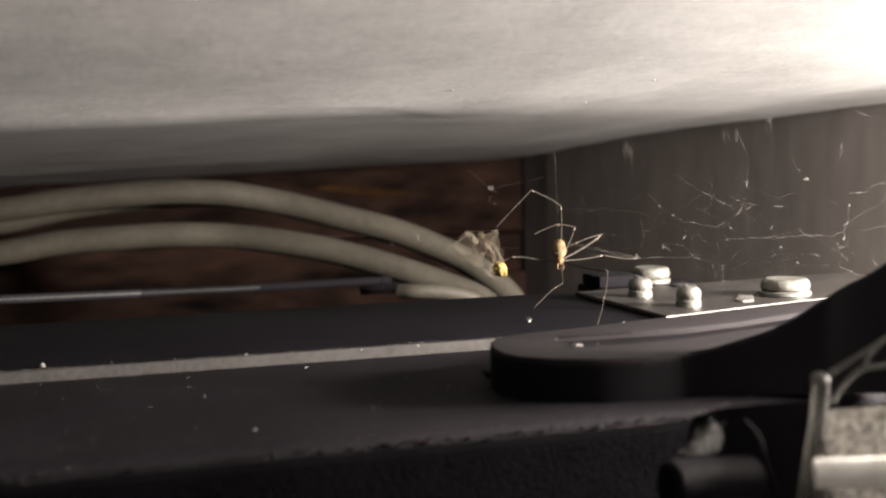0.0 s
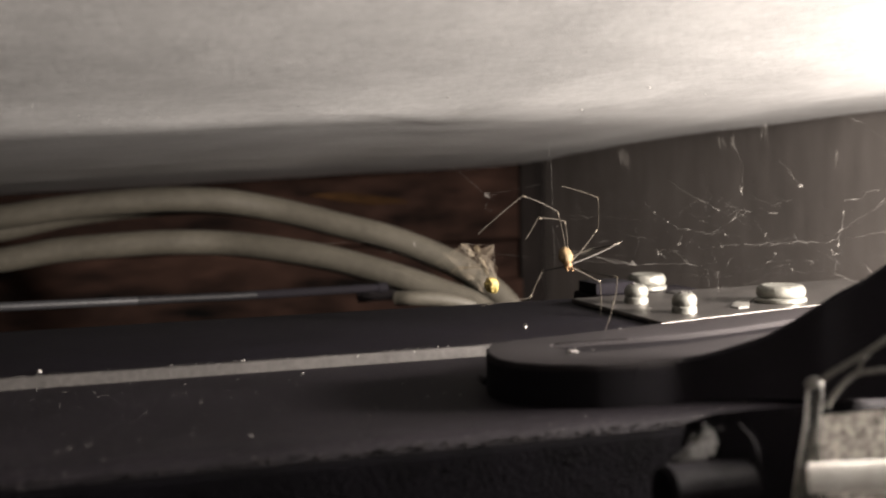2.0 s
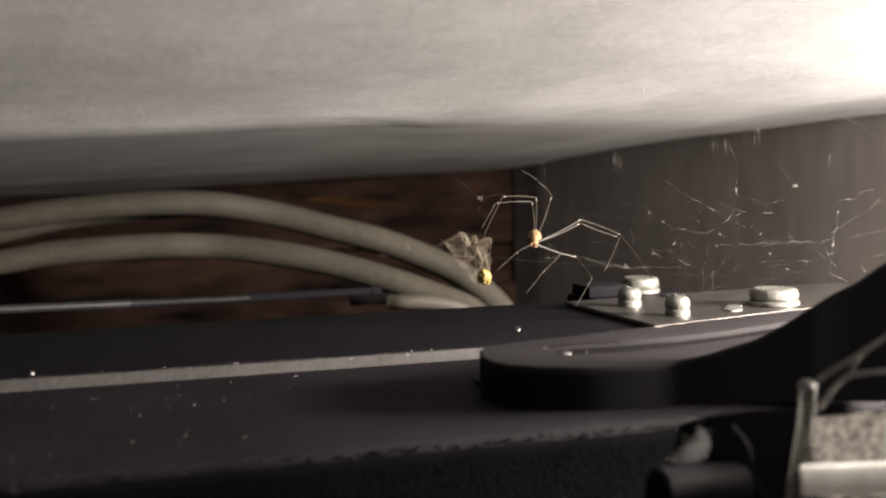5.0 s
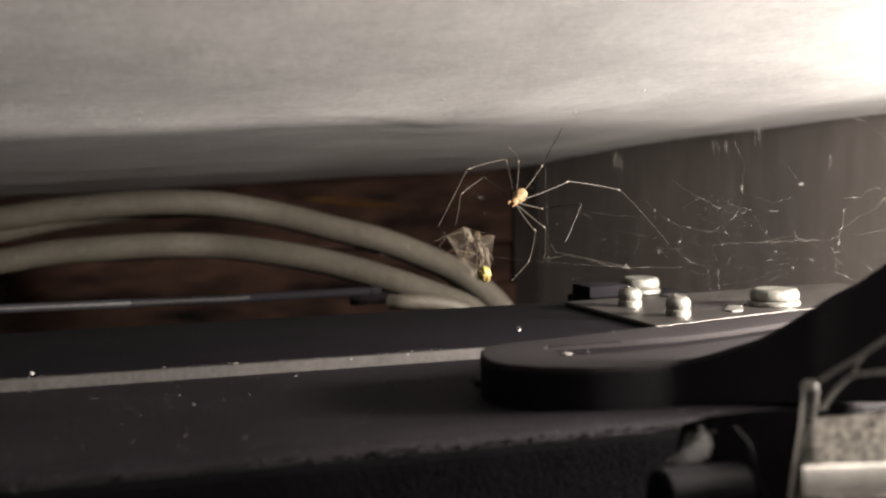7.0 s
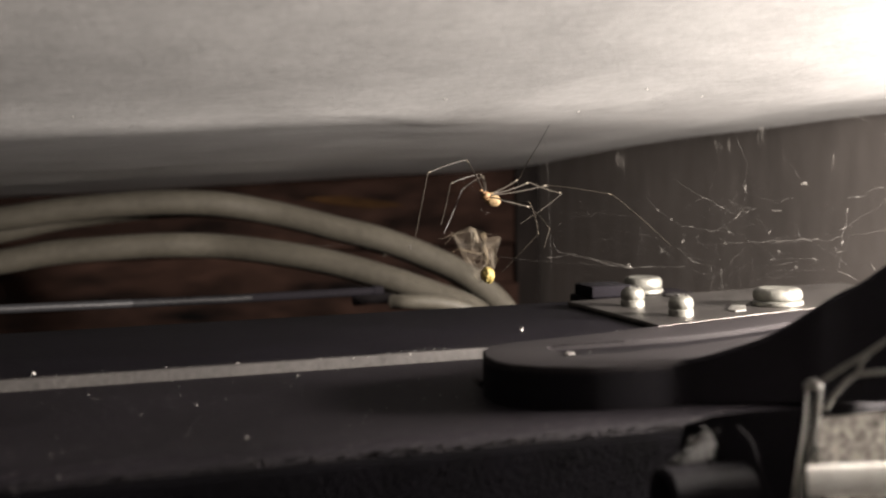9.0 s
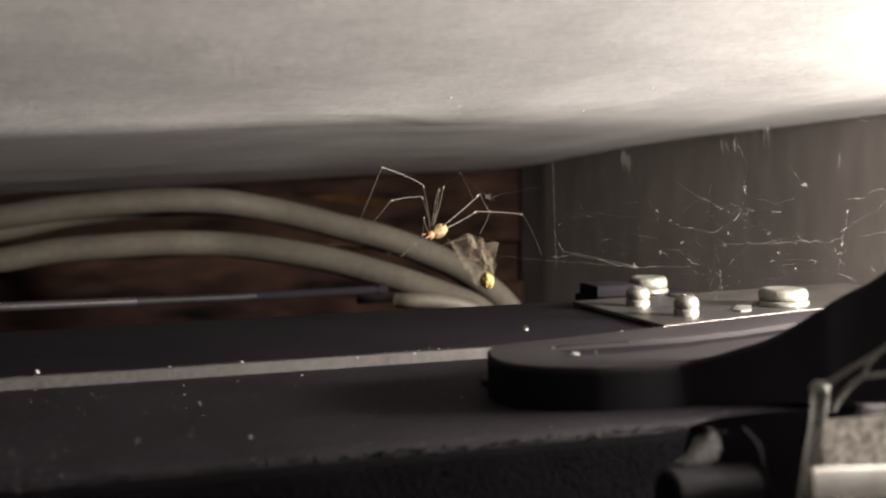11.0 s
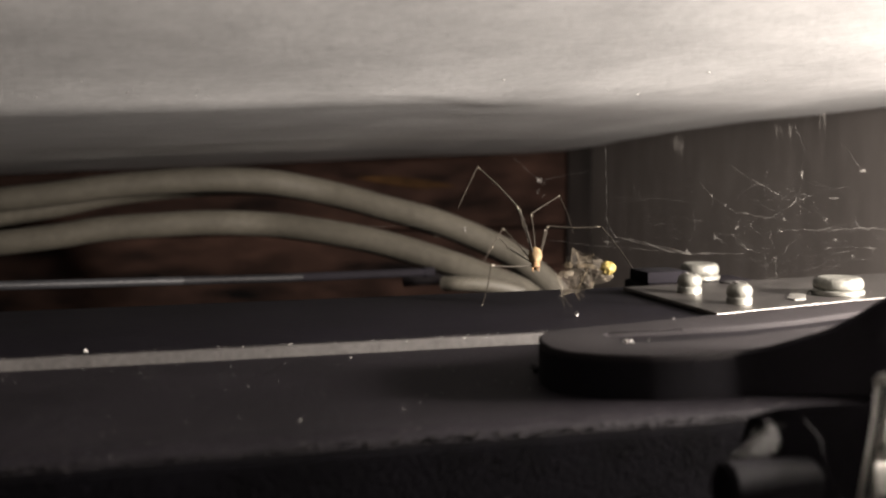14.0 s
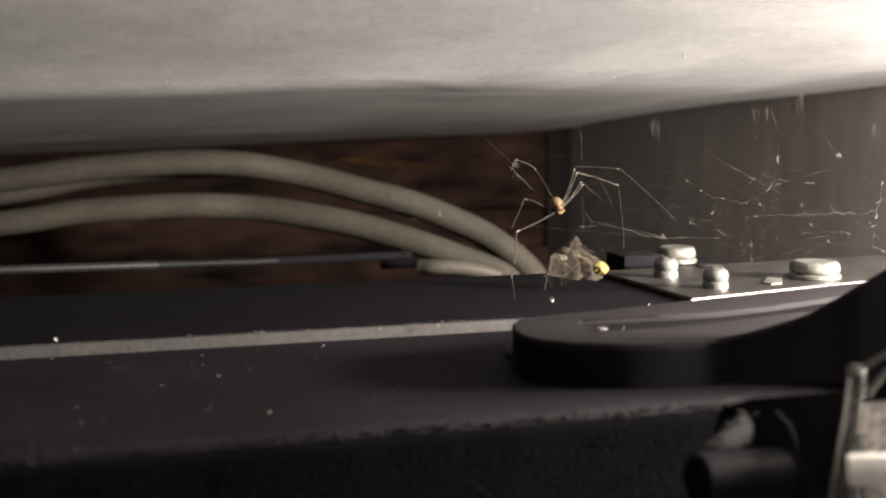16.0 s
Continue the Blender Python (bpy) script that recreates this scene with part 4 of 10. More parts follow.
def motions():
    walk(spider, [
        (0, pose(0.12441, 0.27259, 0.01068)),
        (0.5, pose(0.12579, 0.27220, 0.01057)),
        (1, pose(0.12390, 0.27230, 0.01192)),
        (1.5, pose(0.12667, 0.27104, 0.01177)),
        (2, pose(0.12653, 0.27106, 0.01116)),
        (2.5, pose(0.12548, 0.27166, 0.01077)),
        (3, pose(0.12655, 0.27108, 0.01157)),
        (3.5, pose(0.12481, 0.27156, 0.01386)),
        (4, pose(0.12304, 0.27212, 0.01500)),
        (6.5, pose(0.11925, 0.27539, 0.02170)),
        (7, pose(0.11802, 0.27579, 0.02494)),
        (7.5, pose(0.11792, 0.27569, 0.02754)),
        (8, pose(0.11816, 0.27612, 0.02813)),
        (8.5, pose(0.11570, 0.27709, 0.02705)),
        (9, pose(0.11234, 0.27860, 0.02618)),
        (11.5, pose(0.09914, 0.28376, 0.01501)),
        (12, pose(0.09891, 0.28493, 0.01214)),
        (12.5, pose(0.10111, 0.28574, 0.01017)),
        (13, pose(0.10158, 0.28511, 0.00904)),
        (13.5, pose(0.10809, 0.28348, 0.00930)),
        (14, pose(0.11217, 0.28158, 0.00811)),
        (14.5, pose(0.11411, 0.28022, 0.01302)),
        (15, pose(0.11335, 0.28040, 0.00856)),
        (15.5, pose(0.11488, 0.28092, 0.01409)),
        (16, pose(0.12256, 0.28074, 0.01619))])
    walk(body, [
        (0, pose(0.00000, 0.00000, 0.00000, -17.9, 7.2, -1.1)),
        (0.5, pose(0.00000, 0.00000, 0.00000, -19.0, 0.7, 1.1)),
        (1, pose(0.00000, 0.00000, 0.00000, -18.7, -2.1, 2.0)),
        (1.5, pose(0.00000, 0.00000, 0.00000, -38.9, 1.6, -0.1)),
        (2, pose(0.00000, 0.00000, 0.00000, -42.3, 5.8, -3.6)),
        (2.5, pose(0.00000, 0.00000, 0.00000, -65.1, 10.6, -10.3)),
        (3, pose(0.00000, 0.00000, 0.00000, -62.7, 18.9, -27.5)),
        (3.5, pose(0.00000, 0.00000, 0.00000, -56.0, 13.3, -17.8)),
        (4, pose(0.00000, 0.00000, 0.00000, -62.9, 14.9, -20.5)),
        (6.5, pose(0.00000, 0.00000, 0.00000, -54.1, 13.9, -18.8)),
        (7, pose(0.00000, 0.00000, 0.00000, -57.9, 26.5, -38.5)),
        (7.5, pose(0.00000, 0.00000, 0.00000, -108.0, 28.2, -53.6)),
        (8, pose(0.00000, 0.00000, 0.00000, -122.6, 22.0, -68.0)),
        (8.5, pose(0.00000, 0.00000, 0.00000, -117.3, 26.8, -58.8)),
        (9, pose(0.00000, 0.00000, 0.00000, -111.8, 23.5, -66.9)),
        (11.5, pose(0.00000, 0.00000, 0.00000, -59.8, 22.8, -56.5)),
        (12, pose(0.00000, 0.00000, 0.00000, -51.1, 20.2, -52.5)),
        (12.5, pose(0.00000, 0.00000, 0.00000, -50.5, 9.3, -38.8)),
        (13, pose(0.00000, 0.00000, 0.00000, -35.9, 15.9, -45.1)),
        (13.5, pose(0.00000, 0.00000, 0.00000, -42.9, 12.8, -42.5)),
        (14, pose(0.00000, 0.00000, 0.00000, -42.9, -6.2, -25.0)),
        (14.5, pose(0.00000, 0.00000, 0.00000, -51.6, -10.1, -20.8)),
        (15, pose(0.00000, 0.00000, 0.00000, -64.3, -8.6, -23.1)),
        (15.5, pose(0.00000, 0.00000, 0.00000, -74.9, -11.0, -16.8)),
        (16, pose(0.00000, 0.00000, 0.00000, -66.5, -12.6, -12.1))])
    walk(legs[0][0], [
        (0, pose(0.00004, 0.00004, 0.00058, -34.6, 16.5, -5.2)),
        (0.25, pose(0.00015, -0.00001, 0.00055, -37.4, 25.0, -11.8)),
        (0.5, pose(0.00027, -0.00005, 0.00052, -41.5, 33.2, -19.4)),
        (0.75, pose(0.00012, 0.00000, 0.00055, -34.9, 22.0, -9.5)),
        (1, pose(-0.00002, 0.00006, 0.00058, -30.8, 10.0, -1.5)),
        (1.25, pose(-0.00007, 0.00008, 0.00057, -34.6, 7.5, 0.1)),
        (1.5, pose(-0.00012, 0.00009, 0.00056, -38.6, 5.0, 2.0)),
        (1.75, pose(-0.00010, 0.00009, 0.00057, -38.1, 6.6, 0.7)),
        (2, pose(-0.00008, 0.00008, 0.00057, -37.7, 8.2, -0.5)),
        (2.25, pose(-0.00003, 0.00006, 0.00058, -43.0, 13.3, -5.0)),
        (2.5, pose(0.00002, 0.00004, 0.00058, -48.7, 18.0, -10.0)),
        (2.75, pose(0.00002, 0.00004, 0.00058, -49.4, 18.1, -10.1)),
        (3, pose(0.00002, 0.00004, 0.00058, -50.1, 18.2, -10.2)),
        (3.25, pose(0.00007, 0.00002, 0.00058, -51.2, 20.6, -13.4)),
        (3.5, pose(0.00013, -0.00000, 0.00057, -52.4, 23.1, -16.7)),
        (3.75, pose(0.00014, -0.00000, 0.00057, -53.0, 23.4, -17.1)),
        (4, pose(0.00014, -0.00001, 0.00057, -53.5, 23.7, -17.5)),
        (4.312, pose(0.00012, 0.00000, 0.00057, -51.6, 22.1, -15.3)),
        (4.625, pose(0.00009, 0.00001, 0.00057, -49.8, 20.5, -13.2)),
        (4.938, pose(0.00006, 0.00002, 0.00057, -48.0, 18.8, -11.1)),
        (5.25, pose(0.00004, 0.00003, 0.00057, -46.3, 17.0, -9.1)),
        (5.562, pose(0.00001, 0.00004, 0.00057, -44.8, 15.2, -7.2)),
        (5.875, pose(-0.00001, 0.00005, 0.00057, -43.2, 13.3, -5.3)),
        (6.188, pose(-0.00004, 0.00006, 0.00058, -41.8, 11.4, -3.6)),
        (6.5, pose(-0.00007, 0.00007, 0.00058, -40.4, 9.5, -1.8)),
        (6.75, pose(-0.00008, 0.00007, 0.00058, -45.6, 10.9, -3.1)),
        (7, pose(-0.00008, 0.00008, 0.00057, -50.8, 12.1, -4.5)),
        (7.25, pose(0.00005, 0.00003, 0.00056, -52.7, 17.7, -11.9)),
        (7.5, pose(0.00018, -0.00002, 0.00056, -55.3, 23.1, -19.8)),
        (7.75, pose(0.00013, -0.00000, 0.00057, -68.5, 23.3, -20.3)),
        (8, pose(0.00007, 0.00002, 0.00058, -81.7, 23.5, -20.8)),
        (8.25, pose(-0.00008, 0.00007, 0.00055, -67.5, 19.7, -6.1)),
        (8.5, pose(-0.00023, 0.00013, 0.00052, -55.1, 12.8, 6.9)),
        (8.75, pose(-0.00023, 0.00013, 0.00052, -56.4, 13.1, 6.4)),
        (9, pose(-0.00024, 0.00013, 0.00052, -57.7, 13.5, 5.9)),
        (9.312, pose(-0.00021, 0.00012, 0.00053, -55.1, 13.5, 5.7)),
        (9.625, pose(-0.00018, 0.00011, 0.00053, -52.4, 13.6, 5.6)),
        (9.938, pose(-0.00016, 0.00010, 0.00054, -49.8, 13.8, 5.4)),
        (10.25, pose(-0.00013, 0.00009, 0.00055, -47.1, 13.9, 5.3)),
        (10.562, pose(-0.00011, 0.00008, 0.00056, -44.5, 14.0, 5.2)),
        (10.875, pose(-0.00008, 0.00008, 0.00057, -41.8, 14.1, 5.1)),
        (11.188, pose(-0.00005, 0.00007, 0.00057, -39.2, 14.2, 5.0)),
        (11.5, pose(-0.00003, 0.00006, 0.00058, -36.5, 14.4, 4.8)),
        (11.75, pose(0.00001, 0.00005, 0.00058, -31.9, 15.4, 4.1)),
        (12, pose(0.00005, 0.00003, 0.00058, -27.2, 16.4, 3.5)),
        (12.25, pose(0.00004, 0.00004, 0.00058, -29.7, 16.6, 3.4)),
        (12.5, pose(0.00003, 0.00005, 0.00058, -32.3, 16.8, 3.3)),
        (12.75, pose(0.00000, 0.00005, 0.00058, -32.5, 15.0, 4.5)),
        (13, pose(-0.00002, 0.00006, 0.00058, -32.7, 13.3, 5.6)),
        (13.25, pose(-0.00009, 0.00008, 0.00057, -38.8, 10.8, 7.4)),
        (13.5, pose(-0.00017, 0.00011, 0.00055, -44.9, 8.6, 9.5)),
        (13.75, pose(-0.00016, 0.00011, 0.00055, -36.1, 4.3, 13.2)),
        (14, pose(-0.00015, 0.00010, 0.00056, -27.7, -0.5, 16.2)),
        (14.25, pose(-0.00014, 0.00010, 0.00056, -34.4, 5.8, 12.4)),
        (14.5, pose(-0.00012, 0.00009, 0.00056, -41.6, 11.6, 7.8)),
        (14.75, pose(-0.00015, 0.00010, 0.00056, -45.7, 11.7, 7.7)),
        (15, pose(-0.00018, 0.00011, 0.00055, -49.7, 11.7, 7.6)),
        (15.25, pose(-0.00036, 0.00015, 0.00029, -70.3, 8.0, 14.1)),
        (15.5, pose(-0.00055, 0.00019, 0.00004, -91.0, 6.8, 21.5)),
        (15.75, pose(-0.00041, 0.00017, 0.00027, -71.7, 7.5, 17.2)),
        (16, pose(-0.00027, 0.00015, 0.00050, -52.4, 9.5, 13.3))])
    walk(legs[0][1], [
        (0, pose(0.00377, 0.00716, 0.01090, 57.5, -52.9, -30.5)),
        (0.25, pose(0.00613, 0.00692, 0.01005, 49.9, -51.2, -26.8)),
        (0.5, pose(0.00833, 0.00645, 0.00886, 42.8, -49.3, -23.6)),
        (0.75, pose(0.00536, 0.00677, 0.01056, 50.0, -53.7, -31.0)),
        (1, pose(0.00211, 0.00666, 0.01160, 59.0, -57.3, -40.0)),
        (1.25, pose(0.00130, 0.00745, 0.01116, 62.2, -57.4, -40.3)),
        (1.5, pose(0.00049, 0.00818, 0.01063, 65.4, -57.5, -40.6)),
        (1.75, pose(0.00097, 0.00809, 0.01068, 60.3, -56.6, -37.4)),
        (2, pose(0.00146, 0.00798, 0.01072, 55.5, -55.5, -34.4)),
        (2.25, pose(0.00292, 0.00868, 0.00982, 59.8, -54.9, -32.6)),
        (2.5, pose(0.00434, 0.00922, 0.00874, 64.2, -54.4, -30.8)),
        (2.75, pose(0.00434, 0.00931, 0.00863, 67.9, -55.3, -34.6)),
        (3, pose(0.00435, 0.00941, 0.00852, 71.8, -56.1, -38.5)),
        (3.25, pose(0.00524, 0.00927, 0.00826, 67.2, -55.3, -34.8)),
        (3.5, pose(0.00612, 0.00908, 0.00795, 62.7, -54.4, -31.2)),
        (3.75, pose(0.00623, 0.00911, 0.00784, 67.5, -55.5, -35.5)),
        (4, pose(0.00633, 0.00914, 0.00774, 72.4, -56.5, -40.1)),
        (4.312, pose(0.00581, 0.00915, 0.00815, 75.7, -57.1, -44.2)),
        (4.625, pose(0.00528, 0.00913, 0.00854, 79.0, -57.6, -48.4)),
        (4.938, pose(0.00473, 0.00909, 0.00892, 82.5, -58.0, -52.7)),
        (5.25, pose(0.00418, 0.00902, 0.00927, 86.0, -58.2, -57.1)),
        (5.562, pose(0.00361, 0.00894, 0.00961, 89.6, -58.3, -61.5)),
        (5.875, pose(0.00304, 0.00884, 0.00992, 93.2, -58.3, -65.9)),
        (6.188, pose(0.00245, 0.00871, 0.01021, 96.7, -58.1, -70.3)),
        (6.5, pose(0.00187, 0.00856, 0.01048, 100.2, -57.7, -74.6)),
        (6.75, pose(0.00218, 0.00940, 0.00965, 103.5, -57.4, -77.2)),
        (7, pose(0.00248, 0.01016, 0.00874, 106.8, -57.0, -79.8)),
        (7.25, pose(0.00464, 0.00987, 0.00825, 86.9, -57.9, -65.8)),
        (7.5, pose(0.00671, 0.00933, 0.00756, 67.3, -56.2, -52.2)),
        (7.75, pose(0.00608, 0.01068, 0.00494, 55.2, -57.9, -57.7)),
        (8, pose(0.00518, 0.01140, 0.00225, 42.7, -60.1, -62.6)),
        (8.25, pose(0.00284, 0.01173, 0.00520, 75.0, -62.6, -71.3)),
        (8.5, pose(0.00014, 0.01106, 0.00789, 109.0, -62.4, -82.0)),
        (8.75, pose(0.00020, 0.01122, 0.00763, 112.4, -61.8, -85.5)),
        (9, pose(0.00026, 0.01138, 0.00737, 115.6, -61.1, -88.9)),
        (9.312, pose(0.00047, 0.01104, 0.00786, 105.5, -62.6, -80.6)),
        (9.625, pose(0.00069, 0.01068, 0.00833, 94.5, -63.3, -71.5)),
        (9.938, pose(0.00090, 0.01029, 0.00879, 83.4, -63.2, -62.2)),
        (10.25, pose(0.00111, 0.00989, 0.00923, 72.6, -62.4, -53.3)),
        (10.562, pose(0.00132, 0.00946, 0.00965, 62.6, -60.8, -45.3)),
        (10.875, pose(0.00152, 0.00901, 0.01005, 53.7, -58.6, -38.2)),
        (11.188, pose(0.00172, 0.00854, 0.01043, 45.8, -55.9, -32.3)),
        (11.5, pose(0.00192, 0.00806, 0.01078, 39.1, -52.8, -27.5)),
        (11.75, pose(0.00245, 0.00715, 0.01130, 34.3, -52.7, -27.4)),
        (12, pose(0.00297, 0.00619, 0.01172, 29.5, -52.5, -27.2)),
        (12.25, pose(0.00289, 0.00669, 0.01145, 25.3, -50.8, -25.8)),
        (12.5, pose(0.00280, 0.00719, 0.01115, 21.3, -49.0, -24.6)),
        (12.75, pose(0.00231, 0.00725, 0.01121, 21.0, -47.8, -23.9)),
        (13, pose(0.00181, 0.00731, 0.01126, 20.6, -46.7, -23.2)),
        (13.25, pose(0.00075, 0.00840, 0.01051, 28.4, -53.5, -28.1)),
        (13.5, pose(-0.00032, 0.00936, 0.00961, 38.7, -59.7, -35.6)),
        (13.75, pose(-0.00114, 0.00771, 0.01097, 18.5, -52.9, -28.8)),
        (14, pose(-0.00193, 0.00583, 0.01200, 2.3, -45.2, -26.7)),
        (14.25, pose(-0.00065, 0.00749, 0.01123, 40.1, -35.6, -21.8)),
        (14.5, pose(0.00066, 0.00895, 0.01012, 75.4, -30.1, -11.5)),
        (14.75, pose(0.00043, 0.00956, 0.00944, 77.1, -30.3, -12.2)),
        (15, pose(0.00020, 0.01011, 0.00873, 78.8, -30.4, -12.9)),
        (15.25, pose(-0.00272, 0.01199, 0.00458, 90.1, -31.3, -24.1)),
        (15.5, pose(-0.00522, 0.01200, -0.00017, 101.5, -30.3, -35.2)),
        (15.75, pose(-0.00351, 0.01198, 0.00428, 89.6, -30.3, -35.5)),
        (16, pose(-0.00137, 0.01047, 0.00832, 77.8, -30.3, -35.8))])
    walk(legs[0][2], [
        (0, pose(-0.00572, 0.00111, 0.01475, 131.7, -47.0, -88.1)),
        (0.25, pose(-0.00334, 0.00148, 0.01486, 118.0, -49.6, -82.6)),
        (0.5, pose(-0.00103, 0.00167, 0.01460, 103.4, -51.2, -75.9)),
        (0.75, pose(-0.00465, 0.00210, 0.01511, 102.1, -52.8, -64.5)),
        (1, pose(-0.00840, 0.00217, 0.01491, 100.2, -54.1, -52.7)),
        (1.25, pose(-0.00909, 0.00244, 0.01415, 110.1, -52.1, -65.5)),
        (1.5, pose(-0.00976, 0.00266, 0.01330, 118.6, -48.8, -76.9)),
        (1.75, pose(-0.00924, 0.00284, 0.01393, 124.5, -44.7, -86.6)),
        (2, pose(-0.00870, 0.00303, 0.01454, 129.0, -40.0, -95.1)),
        (2.25, pose(-0.00677, 0.00264, 0.01327, 129.2, -46.0, -85.0)),
        (2.5, pose(-0.00480, 0.00215, 0.01177, 127.7, -51.9, -73.7)),
        (2.75, pose(-0.00499, 0.00229, 0.01119, 127.3, -52.8, -71.8)),
        (3, pose(-0.00517, 0.00244, 0.01061, 126.8, -53.7, -69.7)),
        (3.25, pose(-0.00418, 0.00239, 0.01090, 125.7, -53.4, -70.5)),
        (3.5, pose(-0.00317, 0.00231, 0.01114, 124.7, -53.1, -71.2)),
        (3.75, pose(-0.00326, 0.00233, 0.01044, 128.4, -52.5, -72.5)),
        (4, pose(-0.00332, 0.00236, 0.00973, 132.0, -51.9, -73.7)),
        (4.312, pose(-0.00404, 0.00257, 0.00975, 133.1, -51.4, -74.6)),
        (4.625, pose(-0.00477, 0.00277, 0.00976, 134.1, -50.8, -75.6)),
        (4.938, pose(-0.00549, 0.00296, 0.00974, 135.1, -50.2, -76.5)),
        (5.25, pose(-0.00620, 0.00314, 0.00971, 136.0, -49.6, -77.4)),
        (5.562, pose(-0.00691, 0.00331, 0.00965, 137.0, -49.0, -78.2)),
        (5.875, pose(-0.00761, 0.00346, 0.00957, 137.9, -48.4, -79.1)),
        (6.188, pose(-0.00829, 0.00360, 0.00947, 138.7, -47.8, -79.9)),
        (6.5, pose(-0.00897, 0.00373, 0.00936, 139.6, -47.2, -80.7)),
        (6.75, pose(-0.00862, 0.00454, 0.00815, 146.2, -36.8, -91.3)),
        (7, pose(-0.00828, 0.00528, 0.00686, 150.0, -25.7, -99.3)),
        (7.25, pose(-0.00644, 0.00550, 0.00860, 145.5, -25.3, -99.6)),
        (7.5, pose(-0.00429, 0.00563, 0.01011, 141.0, -24.8, -99.9)),
        (7.75, pose(-0.00530, 0.01031, 0.00857, 140.3, -18.8, -105.3)),
        (8, pose(-0.00560, 0.01444, 0.00666, 139.0, -12.8, -110.6)),
        (8.25, pose(-0.00898, 0.01064, 0.00662, 150.3, -21.1, -104.4)),
        (8.5, pose(-0.01049, 0.00610, 0.00610, 161.3, -30.3, -99.8)),
        (8.75, pose(-0.01042, 0.00639, 0.00550, 165.3, -17.1, -104.1)),
        (9, pose(-0.01033, 0.00669, 0.00489, 168.1, -3.8, -107.4)),
        (9.312, pose(-0.01028, 0.00643, 0.00641, 166.5, -9.4, -106.1)),
        (9.625, pose(-0.01015, 0.00619, 0.00792, 164.7, -15.0, -104.6)),
        (9.938, pose(-0.00994, 0.00595, 0.00940, 162.7, -20.5, -102.9)),
        (10.25, pose(-0.00964, 0.00573, 0.01085, 160.5, -25.9, -100.9)),
        (10.562, pose(-0.00926, 0.00552, 0.01225, 157.9, -31.3, -98.6)),
        (10.875, pose(-0.00881, 0.00532, 0.01362, 154.9, -36.6, -95.8)),
        (11.188, pose(-0.00828, 0.00512, 0.01492, 151.3, -41.8, -92.5)),
        (11.5, pose(-0.00768, 0.00493, 0.01615, 147.0, -46.7, -88.4)),
        (11.75, pose(-0.00723, 0.00487, 0.01705, 146.8, -50.4, -84.8)),
        (12, pose(-0.00673, 0.00477, 0.01784, 146.1, -54.0, -80.8)),
        (12.25, pose(-0.00660, 0.00575, 0.01809, 144.6, -54.0, -80.8)),
        (12.5, pose(-0.00644, 0.00673, 0.01830, 143.1, -54.0, -80.8)),
        (12.75, pose(-0.00678, 0.00670, 0.01854, 143.7, -54.1, -80.7)),
        (13, pose(-0.00712, 0.00667, 0.01876, 144.4, -54.2, -80.6)),
        (13.25, pose(-0.00920, 0.00739, 0.01666, 135.0, -59.9, -71.7)),
        (13.5, pose(-0.01107, 0.00799, 0.01426, 121.9, -64.6, -59.1)),
        (13.75, pose(-0.01073, 0.00873, 0.01771, 137.2, -57.8, -76.0)),
        (14, pose(-0.00957, 0.00915, 0.02026, 146.5, -49.5, -86.9)),
        (14.25, pose(-0.00823, 0.00247, 0.01845, 125.7, -66.4, -57.1)),
        (14.5, pose(-0.00298, -0.00166, 0.01262, 70.7, -70.2, 6.7)),
        (14.75, pose(-0.00321, -0.00114, 0.01166, 58.0, -68.1, 18.7)),
        (15, pose(-0.00344, -0.00067, 0.01066, 47.8, -65.3, 28.3)),
        (15.25, pose(-0.00745, 0.00139, 0.00456, 60.0, -70.7, 8.8)),
        (15.5, pose(-0.01087, 0.00197, -0.00217, 80.8, -73.8, -19.3)),
        (15.75, pose(-0.01035, 0.00247, 0.00434, 96.4, -73.9, -33.0)),
        (16, pose(-0.00910, 0.00190, 0.01047, 111.3, -72.9, -45.9))])
